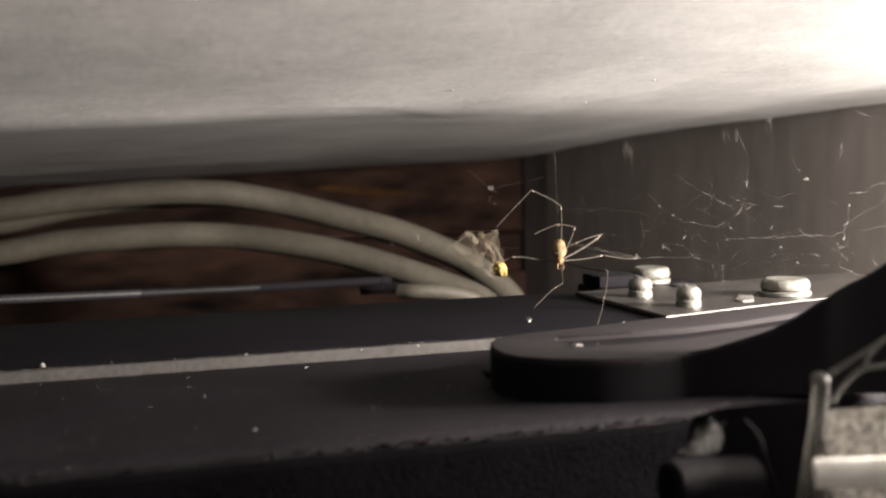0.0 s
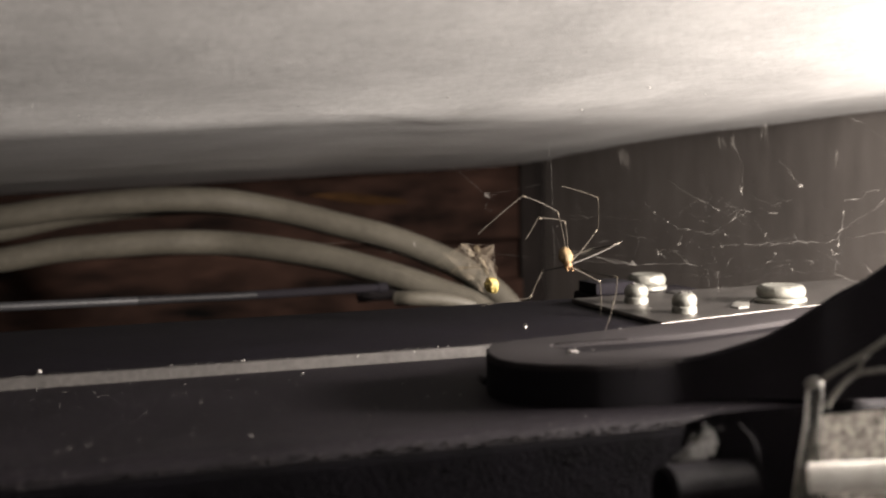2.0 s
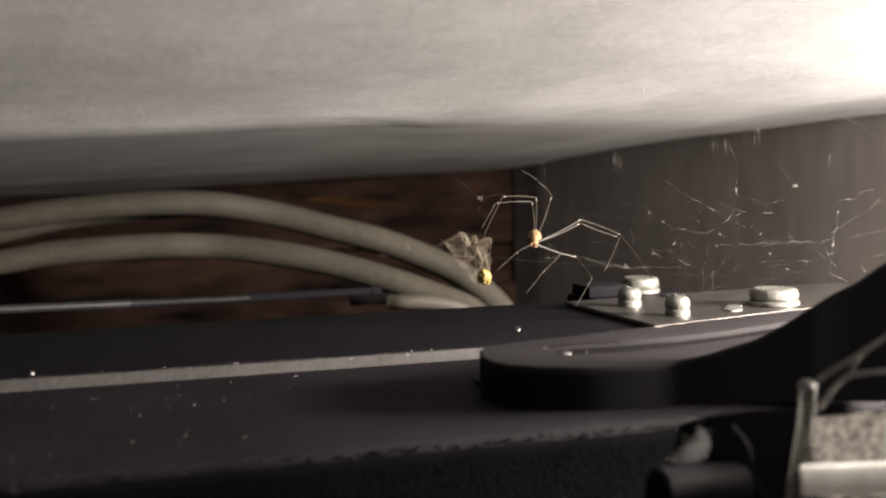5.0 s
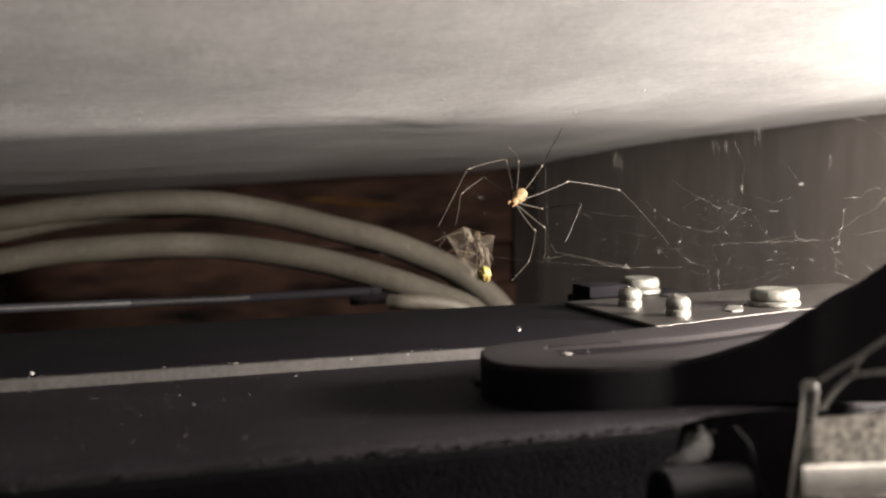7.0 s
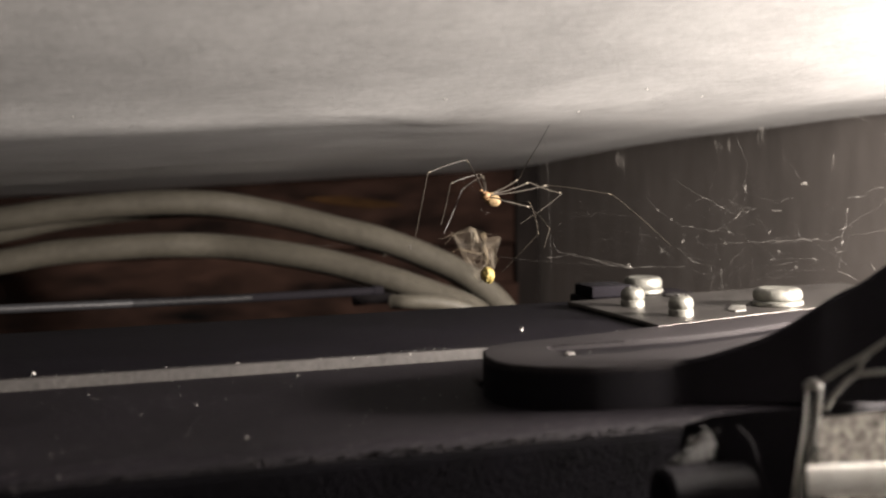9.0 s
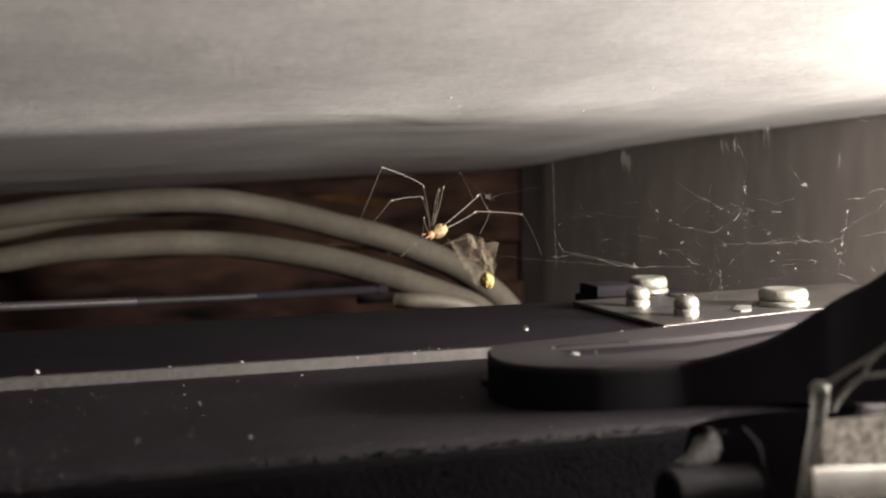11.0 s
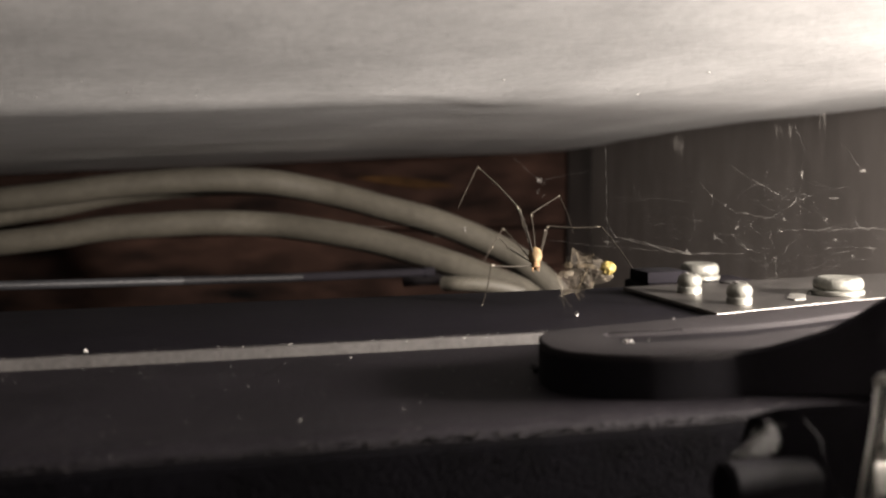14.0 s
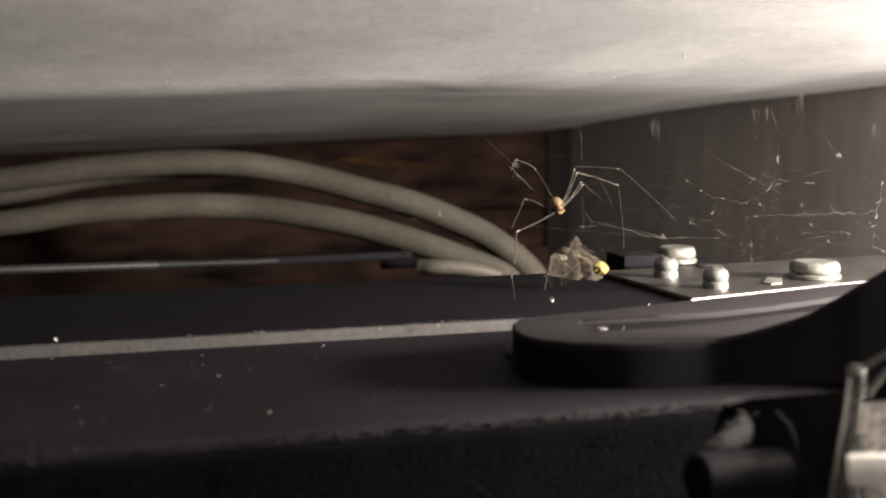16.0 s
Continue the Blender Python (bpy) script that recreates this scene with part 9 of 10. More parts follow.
    walk(legs[6][1], [
        (0, pose(0.00019, 0.01207, -0.00076, 69.4, -64.9, -47.5)),
        (0.25, pose(-0.00011, 0.01209, -0.00026, 84.6, -66.0, -58.6)),
        (0.5, pose(-0.00040, 0.01208, 0.00024, 100.3, -65.8, -70.1)),
        (0.75, pose(0.00084, 0.01206, -0.00039, 97.8, -66.6, -58.3)),
        (1, pose(0.00207, 0.01188, -0.00102, 94.9, -67.1, -46.1)),
        (1.25, pose(0.00063, 0.01204, -0.00097, 90.7, -67.1, -46.8)),
        (1.5, pose(-0.00080, 0.01202, -0.00091, 86.5, -67.1, -47.4)),
        (1.75, pose(-0.00064, 0.01197, -0.00153, 133.7, -59.7, -90.5)),
        (2, pose(-0.00047, 0.01190, -0.00215, 156.5, -42.9, -109.0)),
        (2.25, pose(0.00021, 0.01202, -0.00129, 135.9, -60.4, -90.4)),
        (2.5, pose(0.00089, 0.01205, -0.00042, 88.1, -68.8, -44.4)),
        (2.75, pose(0.00216, 0.01144, -0.00361, 114.8, -67.2, -65.8)),
        (3, pose(0.00328, 0.01005, -0.00666, 135.8, -62.5, -81.4)),
        (3.25, pose(0.00450, 0.01015, -0.00567, 138.8, -64.8, -76.6)),
        (3.5, pose(0.00565, 0.01011, -0.00461, 141.6, -67.3, -71.5)),
        (3.75, pose(0.00649, 0.00942, -0.00526, 134.6, -61.2, -84.0)),
        (4, pose(0.00728, 0.00862, -0.00587, 126.4, -55.9, -95.9)),
        (4.312, pose(0.00678, 0.00963, -0.00440, 123.4, -57.7, -91.0)),
        (4.625, pose(0.00616, 0.01045, -0.00286, 119.8, -59.5, -85.6)),
        (4.938, pose(0.00542, 0.01106, -0.00126, 115.8, -61.0, -79.8)),
        (5.25, pose(0.00459, 0.01147, 0.00034, 111.3, -62.3, -73.5)),
        (5.562, pose(0.00367, 0.01165, 0.00193, 106.3, -63.4, -66.7)),
        (5.875, pose(0.00268, 0.01161, 0.00349, 100.9, -64.1, -59.5)),
        (6.188, pose(0.00165, 0.01135, 0.00498, 95.2, -64.6, -52.0)),
        (6.5, pose(0.00058, 0.01088, 0.00637, 89.3, -64.7, -44.4)),
        (6.75, pose(0.00269, 0.00985, 0.00768, 68.5, -62.9, -23.4)),
        (7, pose(0.00473, 0.00839, 0.00872, 52.0, -58.1, -6.7)),
        (7.25, pose(0.00310, 0.01071, 0.00595, 69.9, -66.4, -37.8)),
        (7.5, pose(0.00122, 0.01202, 0.00278, 99.9, -68.0, -81.0)),
        (7.75, pose(0.00275, 0.01178, 0.00266, 102.1, -66.4, -101.9)),
        (8, pose(0.00425, 0.01139, 0.00251, 102.6, -64.6, -121.4)),
        (8.25, pose(0.00485, 0.01105, 0.00334, 111.2, -65.1, -117.5)),
        (8.5, pose(0.00541, 0.01063, 0.00416, 119.9, -65.8, -113.8)),
        (8.75, pose(0.00469, 0.01097, 0.00398, 132.2, -66.3, -112.1)),
        (9, pose(0.00395, 0.01127, 0.00378, 144.7, -67.0, -110.6)),
        (9.312, pose(0.00416, 0.01086, 0.00478, 149.0, -67.2, -110.4)),
        (9.625, pose(0.00434, 0.01036, 0.00575, 153.4, -67.3, -110.1)),
        (9.938, pose(0.00449, 0.00978, 0.00667, 157.8, -67.5, -109.9)),
        (10.25, pose(0.00460, 0.00912, 0.00755, 162.3, -67.7, -109.7)),
        (10.562, pose(0.00467, 0.00839, 0.00837, 166.7, -67.9, -109.6)),
        (10.875, pose(0.00471, 0.00759, 0.00913, 171.2, -68.1, -109.5)),
        (11.188, pose(0.00471, 0.00674, 0.00983, 175.8, -68.3, -109.4)),
        (11.5, pose(0.00468, 0.00583, 0.01044, -179.7, -68.5, -109.4)),
        (11.75, pose(0.00539, 0.00541, 0.01033, 174.8, -67.1, -109.6)),
        (12, pose(0.00607, 0.00496, 0.01017, 169.5, -65.8, -110.0)),
        (12.25, pose(0.00515, 0.00507, 0.01062, 172.4, -66.1, -109.9)),
        (12.5, pose(0.00421, 0.00513, 0.01101, 175.4, -66.5, -109.8)),
        (12.75, pose(0.00365, 0.00553, 0.01100, 177.4, -68.0, -109.6)),
        (13, pose(0.00308, 0.00591, 0.01096, 179.5, -69.5, -109.4)),
        (13.25, pose(0.00314, 0.00589, 0.01096, 179.0, -68.1, -109.5)),
        (13.5, pose(0.00320, 0.00588, 0.01097, 178.6, -66.7, -109.6)),
        (13.75, pose(0.00089, 0.00578, 0.01138, -179.3, -66.7, -109.6)),
        (14, pose(-0.00142, 0.00549, 0.01142, -177.2, -66.7, -109.6)),
        (14.25, pose(-0.00269, 0.00941, 0.00780, 78.8, -85.4, -33.4)),
        (14.5, pose(-0.00349, 0.01151, 0.00283, -4.5, -65.1, 22.2)),
        (14.75, pose(-0.00161, 0.01096, 0.00566, 31.9, -79.9, 10.2)),
        (15, pose(0.00039, 0.00962, 0.00815, 150.6, -79.4, -84.4)),
        (15.25, pose(0.00013, 0.01089, 0.00615, 55.2, -83.2, 2.5)),
        (15.5, pose(-0.00013, 0.01176, 0.00396, 13.3, -72.6, 35.8)),
        (15.75, pose(-0.00081, 0.01175, 0.00382, 7.5, -68.5, 38.0)),
        (16, pose(-0.00148, 0.01171, 0.00367, 2.9, -64.3, 39.0))])
    walk(legs[6][2], [
        (0, pose(-0.00704, 0.00891, 0.00043, 94.6, -37.5, -40.5)),
        (0.25, pose(-0.00723, 0.00854, 0.00004, 94.6, -37.3, -43.6)),
        (0.5, pose(-0.00732, 0.00820, -0.00034, 94.5, -37.1, -46.7)),
        (0.75, pose(-0.00530, 0.00712, -0.00082, 90.0, -37.0, -50.7)),
        (1, pose(-0.00312, 0.00604, -0.00128, 85.5, -37.1, -54.7)),
        (1.25, pose(-0.00503, 0.00659, -0.00101, 86.2, -37.1, -53.3)),
        (1.5, pose(-0.00691, 0.00702, -0.00072, 86.9, -37.0, -51.9)),
        (1.75, pose(-0.00636, 0.00734, -0.00427, 91.9, -37.2, -73.0)),
        (2, pose(-0.00501, 0.00830, -0.00740, 96.6, -35.9, -93.8)),
        (2.25, pose(-0.00527, 0.00716, -0.00407, 90.4, -36.9, -73.9)),
        (2.5, pose(-0.00477, 0.00661, -0.00032, 84.2, -36.1, -54.0)),
        (2.75, pose(-0.00306, 0.00579, -0.00488, 96.5, -36.1, -61.6)),
        (3, pose(-0.00132, 0.00439, -0.00922, 108.5, -34.8, -68.9)),
        (3.25, pose(0.00079, 0.00390, -0.00813, 101.6, -37.4, -56.7)),
        (3.5, pose(0.00290, 0.00338, -0.00692, 93.8, -38.8, -43.8)),
        (3.75, pose(0.00147, 0.00408, -0.00790, 99.9, -37.9, -53.2)),
        (4, pose(0.00051, 0.00539, -0.00852, 105.5, -36.3, -62.3)),
        (4.312, pose(0.00009, 0.00605, -0.00673, 106.3, -36.8, -60.3)),
        (4.625, pose(-0.00043, 0.00654, -0.00486, 107.0, -37.3, -58.2)),
        (4.938, pose(-0.00104, 0.00685, -0.00293, 107.7, -37.8, -56.0)),
        (5.25, pose(-0.00172, 0.00695, -0.00099, 108.4, -38.3, -53.9)),
        (5.562, pose(-0.00247, 0.00686, 0.00094, 109.0, -38.9, -51.8)),
        (5.875, pose(-0.00327, 0.00656, 0.00284, 109.6, -39.5, -49.7)),
        (6.188, pose(-0.00409, 0.00606, 0.00467, 110.3, -40.1, -47.5)),
        (6.5, pose(-0.00493, 0.00537, 0.00641, 110.8, -40.7, -45.4)),
        (6.75, pose(-0.00247, 0.00426, 0.00897, 95.5, -42.8, -33.3)),
        (7, pose(0.00006, 0.00287, 0.01120, 79.8, -42.4, -20.7)),
        (7.25, pose(-0.00332, 0.00645, 0.00703, 107.8, -41.5, -39.6)),
        (7.5, pose(-0.00628, 0.00955, 0.00227, 132.7, -34.3, -55.0)),
        (7.75, pose(-0.00515, 0.01190, 0.00200, 121.8, -35.7, -52.8)),
        (8, pose(-0.00319, 0.01409, 0.00177, 110.7, -36.7, -50.3)),
        (8.25, pose(-0.00295, 0.01217, 0.00213, 137.2, -20.1, -77.7)),
        (8.5, pose(-0.00239, 0.01011, 0.00254, 152.8, 3.8, -94.4)),
        (8.75, pose(-0.00261, 0.00866, 0.00184, 150.8, -6.6, -88.8)),
        (9, pose(-0.00243, 0.00732, 0.00126, 147.8, -16.8, -82.7)),
        (9.312, pose(-0.00182, 0.00643, 0.00215, 145.3, -22.1, -78.9)),
        (9.625, pose(-0.00120, 0.00547, 0.00303, 142.4, -27.3, -74.8)),
        (9.938, pose(-0.00059, 0.00447, 0.00389, 138.9, -32.3, -70.1)),
        (10.25, pose(0.00002, 0.00343, 0.00472, 134.7, -36.9, -64.8)),
        (10.562, pose(0.00062, 0.00236, 0.00551, 129.7, -41.2, -58.7)),
        (10.875, pose(0.00121, 0.00126, 0.00625, 123.7, -45.1, -51.6)),
        (11.188, pose(0.00178, 0.00014, 0.00695, 116.6, -48.3, -43.5)),
        (11.5, pose(0.00233, -0.00099, 0.00760, 108.5, -50.8, -34.5)),
        (11.75, pose(0.00234, -0.00106, 0.00732, 107.9, -50.6, -35.4)),
        (12, pose(0.00236, -0.00109, 0.00704, 107.3, -50.4, -36.3)),
        (12.25, pose(0.00180, -0.00120, 0.00751, 104.8, -50.8, -34.2)),
        (12.5, pose(0.00122, -0.00132, 0.00792, 102.2, -51.1, -32.0)),
        (12.75, pose(0.00091, -0.00111, 0.00810, 104.4, -50.8, -34.3)),
        (13, pose(0.00061, -0.00090, 0.00826, 106.6, -50.4, -36.5)),
        (13.25, pose(0.00062, -0.00083, 0.00808, 104.3, -50.8, -33.9)),
        (13.5, pose(0.00063, -0.00076, 0.00790, 102.0, -51.2, -31.3)),
        (13.75, pose(-0.00140, -0.00093, 0.00832, 106.9, -51.1, -32.0)),
        (14, pose(-0.00344, -0.00129, 0.00838, 111.7, -50.9, -32.6)),
        (14.25, pose(-0.00813, 0.00388, 0.00792, 119.8, -51.1, -32.0)),
        (14.5, pose(-0.01028, 0.00941, 0.00612, 127.9, -51.4, -31.5)),
        (14.75, pose(-0.00727, 0.00576, 0.00682, 114.8, -51.0, -32.5)),
        (15, pose(-0.00273, 0.00267, 0.00692, 101.7, -50.7, -33.6)),
        (15.25, pose(-0.00396, 0.00437, 0.00667, 88.4, -51.2, -25.2)),
        (15.5, pose(-0.00491, 0.00613, 0.00620, 75.2, -50.5, -16.8)),
        (15.75, pose(-0.00580, 0.00657, 0.00663, 73.2, -50.4, -16.6)),
        (16, pose(-0.00664, 0.00702, 0.00703, 71.2, -50.4, -16.4))])
    walk(legs[7][0], [
        (0, pose(0.00005, -0.00007, -0.00058, -116.0, 24.5, -38.3)),
        (0.25, pose(0.00001, -0.00006, -0.00058, -117.9, 24.6, -38.2)),
        (0.5, pose(-0.00002, -0.00004, -0.00058, -119.9, 24.6, -38.1)),
        (0.75, pose(0.00006, -0.00007, -0.00057, -118.2, 23.7, -39.9)),
        (1, pose(0.00015, -0.00010, -0.00056, -116.4, 22.8, -41.8)),
        (1.25, pose(0.00017, -0.00011, -0.00055, -121.7, 20.1, -47.0)),
        (1.5, pose(0.00019, -0.00012, -0.00054, -126.7, 17.0, -51.9)),
        (1.75, pose(0.00034, -0.00016, -0.00041, -117.7, 15.1, -54.9)),
        (2, pose(0.00048, -0.00020, -0.00027, -108.8, 13.8, -58.1)),
        (2.25, pose(0.00020, -0.00011, -0.00043, -117.2, 18.1, -47.6)),
        (2.5, pose(-0.00007, -0.00002, -0.00058, -125.0, 23.8, -37.6)),
        (2.75, pose(-0.00004, -0.00003, -0.00058, -124.6, 23.0, -38.8)),
        (3, pose(0.00000, -0.00005, -0.00058, -124.2, 22.2, -40.1)),
        (3.25, pose(0.00000, -0.00005, -0.00058, -122.8, 22.4, -39.6)),
        (3.5, pose(0.00001, -0.00005, -0.00058, -121.4, 22.7, -39.1)),
        (3.75, pose(0.00015, -0.00010, -0.00054, -119.4, 20.1, -44.0)),
        (4, pose(0.00029, -0.00015, -0.00049, -117.3, 17.6, -48.8)),
        (4.312, pose(0.00032, -0.00015, -0.00041, -112.9, 17.3, -49.4)),
        (4.625, pose(0.00035, -0.00015, -0.00032, -108.6, 17.1, -50.0)),
        (4.938, pose(0.00038, -0.00016, -0.00024, -104.2, 17.0, -50.6)),
        (5.25, pose(0.00041, -0.00016, -0.00015, -99.8, 16.8, -51.2)),
        (5.562, pose(0.00044, -0.00017, -0.00007, -95.4, 16.8, -51.8)),
        (5.875, pose(0.00047, -0.00017, 0.00001, -91.0, 16.7, -52.5)),
        (6.188, pose(0.00050, -0.00018, 0.00010, -86.7, 16.7, -53.1)),
        (6.5, pose(0.00053, -0.00018, 0.00018, -82.3, 16.8, -53.7)),
        (6.75, pose(0.00053, -0.00019, 0.00002, -90.4, 16.7, -51.6)),
        (7, pose(0.00053, -0.00021, -0.00014, -98.5, 16.8, -49.5)),
        (7.25, pose(0.00053, -0.00019, 0.00001, -90.7, 16.8, -49.9)),
        (7.5, pose(0.00053, -0.00018, 0.00017, -82.8, 16.8, -50.4)),
        (7.75, pose(0.00052, -0.00019, -0.00002, -94.6, 17.0, -59.7)),
        (8, pose(0.00051, -0.00020, -0.00021, -106.3, 15.4, -68.8)),
        (8.25, pose(0.00053, -0.00020, -0.00007, -96.1, 15.1, -70.3)),
        (8.5, pose(0.00055, -0.00020, 0.00007, -85.9, 15.1, -71.9)),
        (8.75, pose(0.00054, -0.00020, -0.00004, -93.9, 15.1, -68.2)),
        (9, pose(0.00053, -0.00021, -0.00015, -101.9, 15.6, -64.6)),
        (9.312, pose(0.00042, -0.00016, -0.00008, -100.1, 16.8, -57.9)),
        (9.625, pose(0.00031, -0.00011, 0.00000, -98.1, 17.8, -51.2)),
        (9.938, pose(0.00020, -0.00007, 0.00007, -96.1, 18.6, -44.4)),
        (10.25, pose(0.00009, -0.00002, 0.00015, -93.9, 19.2, -37.5)),
        (10.562, pose(-0.00002, 0.00002, 0.00022, -91.7, 19.5, -30.7)),
        (10.875, pose(-0.00012, 0.00007, 0.00030, -89.4, 19.6, -23.8)),
        (11.188, pose(-0.00023, 0.00012, 0.00037, -87.2, 19.4, -16.9)),
        (11.5, pose(-0.00034, 0.00016, 0.00045, -85.0, 19.0, -10.0)),
        (11.75, pose(0.00005, 0.00002, 0.00041, -63.0, 24.9, -32.0)),
        (12, pose(0.00044, -0.00012, 0.00037, -43.1, 37.8, -51.8)),
        (12.25, pose(0.00039, -0.00009, 0.00042, -43.2, 31.3, -44.4)),
        (12.5, pose(0.00033, -0.00007, 0.00048, -44.3, 24.7, -37.4)),
        (12.75, pose(0.00042, -0.00010, 0.00037, -59.9, 28.3, -42.5)),
        (13, pose(0.00051, -0.00014, 0.00026, -76.2, 30.5, -48.6)),
        (13.25, pose(0.00001, 0.00002, 0.00027, -71.3, 20.2, -11.0)),
        (13.5, pose(-0.00048, 0.00018, 0.00027, -73.9, 9.2, 23.9)),
        (13.75, pose(-0.00047, 0.00018, 0.00029, -77.1, 11.8, 14.0)),
        (14, pose(-0.00046, 0.00018, 0.00031, -80.8, 13.7, 3.9)),
        (14.25, pose(-0.00050, 0.00017, 0.00007, -91.4, 13.9, 1.4)),
        (14.5, pose(-0.00053, 0.00016, -0.00017, -102.0, 13.6, -1.1)),
        (14.75, pose(-0.00049, 0.00014, -0.00027, -108.5, 13.5, -1.5)),
        (15, pose(-0.00044, 0.00012, -0.00036, -115.0, 13.3, -1.9)),
        (15.25, pose(-0.00049, 0.00014, -0.00028, -109.6, 14.3, 0.5)),
        (15.5, pose(-0.00053, 0.00016, -0.00019, -104.1, 15.0, 3.1)),
        (15.75, pose(-0.00009, 0.00005, 0.00014, -86.6, 13.2, -16.7)),
        (16, pose(0.00035, -0.00007, 0.00046, -69.3, 17.3, -36.3))])
    walk(legs[7][1], [
        (0, pose(0.00581, 0.01130, -0.00612, 94.1, -39.3, -42.1)),
        (0.25, pose(0.00548, 0.01127, -0.00649, 97.8, -39.3, -41.6)),
        (0.5, pose(0.00515, 0.01122, -0.00688, 101.3, -39.4, -41.1)),
        (0.75, pose(0.00589, 0.01102, -0.00658, 119.7, -30.7, -68.9)),
        (1, pose(0.00666, 0.01078, -0.00626, 130.5, -16.5, -90.6)),
        (1.25, pose(0.00711, 0.00979, -0.00741, 114.2, -28.4, -70.5)),
        (1.5, pose(0.00746, 0.00867, -0.00848, 92.6, -33.8, -44.6)),
        (1.75, pose(0.00943, 0.00830, -0.00665, 119.4, -31.9, -52.6)),
        (2, pose(0.01108, 0.00767, -0.00462, 144.8, -27.4, -58.3)),
        (2.25, pose(0.00799, 0.00969, -0.00647, 121.6, -23.8, -62.5)),
        (2.5, pose(0.00433, 0.01096, -0.00787, 98.7, -22.3, -67.1)),
        (2.75, pose(0.00473, 0.01082, -0.00785, 100.2, -22.0, -68.7)),
        (3, pose(0.00515, 0.01065, -0.00781, 101.5, -21.7, -70.6)),
        (3.25, pose(0.00525, 0.01078, -0.00754, 101.2, -22.9, -64.0)),
        (3.5, pose(0.00533, 0.01092, -0.00726, 100.7, -24.1, -57.4)),
        (3.75, pose(0.00688, 0.01024, -0.00695, 103.7, -23.3, -61.6)),
        (4, pose(0.00831, 0.00944, -0.00656, 106.4, -22.4, -65.2)),
        (4.312, pose(0.00899, 0.00941, -0.00557, 108.1, -22.9, -63.3)),
        (4.625, pose(0.00960, 0.00932, -0.00456, 109.8, -23.5, -61.4)),
        (4.938, pose(0.01016, 0.00916, -0.00350, 111.3, -24.2, -59.5)),
        (5.25, pose(0.01065, 0.00896, -0.00241, 113.1, -24.9, -57.6)),
        (5.562, pose(0.01108, 0.00868, -0.00132, 114.6, -25.7, -55.6)),
        (5.875, pose(0.01145, 0.00835, -0.00022, 116.0, -26.4, -53.8)),
        (6.188, pose(0.01174, 0.00797, 0.00087, 117.3, -27.4, -51.6)),
        (6.5, pose(0.01195, 0.00754, 0.00196, 118.6, -28.4, -49.4)),
        (6.75, pose(0.01141, 0.00847, -0.00007, 106.5, -43.4, -7.0)),
        (7, pose(0.01060, 0.00917, -0.00211, 80.1, -45.8, 46.8)),
        (7.25, pose(0.01113, 0.00880, -0.00015, 99.5, -45.9, 10.2)),
        (7.5, pose(0.01148, 0.00822, 0.00184, 113.8, -38.4, -22.8)),
        (7.75, pose(0.01232, 0.00708, -0.00109, 123.5, -25.4, -50.1)),
        (8, pose(0.01257, 0.00560, -0.00397, 125.5, -10.5, -72.6)),
        (8.25, pose(0.01341, 0.00482, -0.00150, 127.2, -25.2, -52.0)),
        (8.5, pose(0.01381, 0.00386, 0.00103, 122.5, -39.5, -28.0)),
        (8.75, pose(0.01332, 0.00518, -0.00095, 126.2, -41.1, -25.0)),
        (9, pose(0.01249, 0.00632, -0.00291, 129.6, -42.9, -21.9)),
        (9.312, pose(0.01164, 0.00771, -0.00241, 118.2, -44.6, -18.3)),
        (9.625, pose(0.01066, 0.00898, -0.00186, 107.1, -45.8, -14.4)),
        (9.938, pose(0.00953, 0.01014, -0.00133, 95.4, -46.5, -9.5)),
        (10.25, pose(0.00828, 0.01117, -0.00074, 84.2, -46.4, -4.5)),
        (10.562, pose(0.00695, 0.01204, -0.00017, 72.8, -45.8, 0.3)),
        (10.875, pose(0.00553, 0.01277, 0.00044, 62.3, -44.4, 4.8)),
        (11.188, pose(0.00402, 0.01334, 0.00101, 52.2, -42.5, 9.1)),
        (11.5, pose(0.00245, 0.01373, 0.00160, 43.1, -40.0, 12.6)),
        (11.75, pose(0.00887, 0.00912, 0.00613, 62.9, -55.4, -17.0)),
        (12, pose(0.01175, 0.00086, 0.00839, 94.1, -59.6, -53.7)),
        (12.25, pose(0.01081, 0.00303, 0.00908, 98.3, -59.6, -53.3)),
        (12.5, pose(0.00953, 0.00512, 0.00951, 102.3, -59.6, -52.8)),
        (12.75, pose(0.01098, 0.00653, 0.00651, 113.4, -59.5, -53.6)),
        (13, pose(0.01175, 0.00752, 0.00312, 124.7, -59.3, -54.5)),
        (13.25, pose(0.00403, 0.01265, 0.00445, 103.1, -53.2, -78.6)),
        (13.5, pose(-0.00532, 0.01264, 0.00407, 79.8, -53.0, -92.3)),
        (13.75, pose(-0.00313, 0.01348, 0.00333, 68.1, -46.0, -56.1)),
        (14, pose(-0.00087, 0.01391, 0.00247, 66.7, -34.8, -21.7)),
        (14.25, pose(-0.00092, 0.01406, -0.00026, 81.8, -38.5, -37.8)),
        (14.5, pose(-0.00095, 0.01377, -0.00298, 97.7, -38.5, -54.6)),
        (14.75, pose(-0.00117, 0.01334, -0.00456, 100.2, -39.7, -44.9)),
        (15, pose(-0.00138, 0.01276, -0.00607, 103.0, -41.2, -35.4)),
        (15.25, pose(-0.00176, 0.01322, -0.00480, 95.6, -40.8, -38.6)),
        (15.5, pose(-0.00214, 0.01357, -0.00346, 88.2, -40.7, -41.6)),
        (15.75, pose(0.00408, 0.01329, 0.00094, 82.6, -39.4, -19.8)),
        (16, pose(0.00923, 0.00954, 0.00515, 76.7, -35.9, 4.0))])
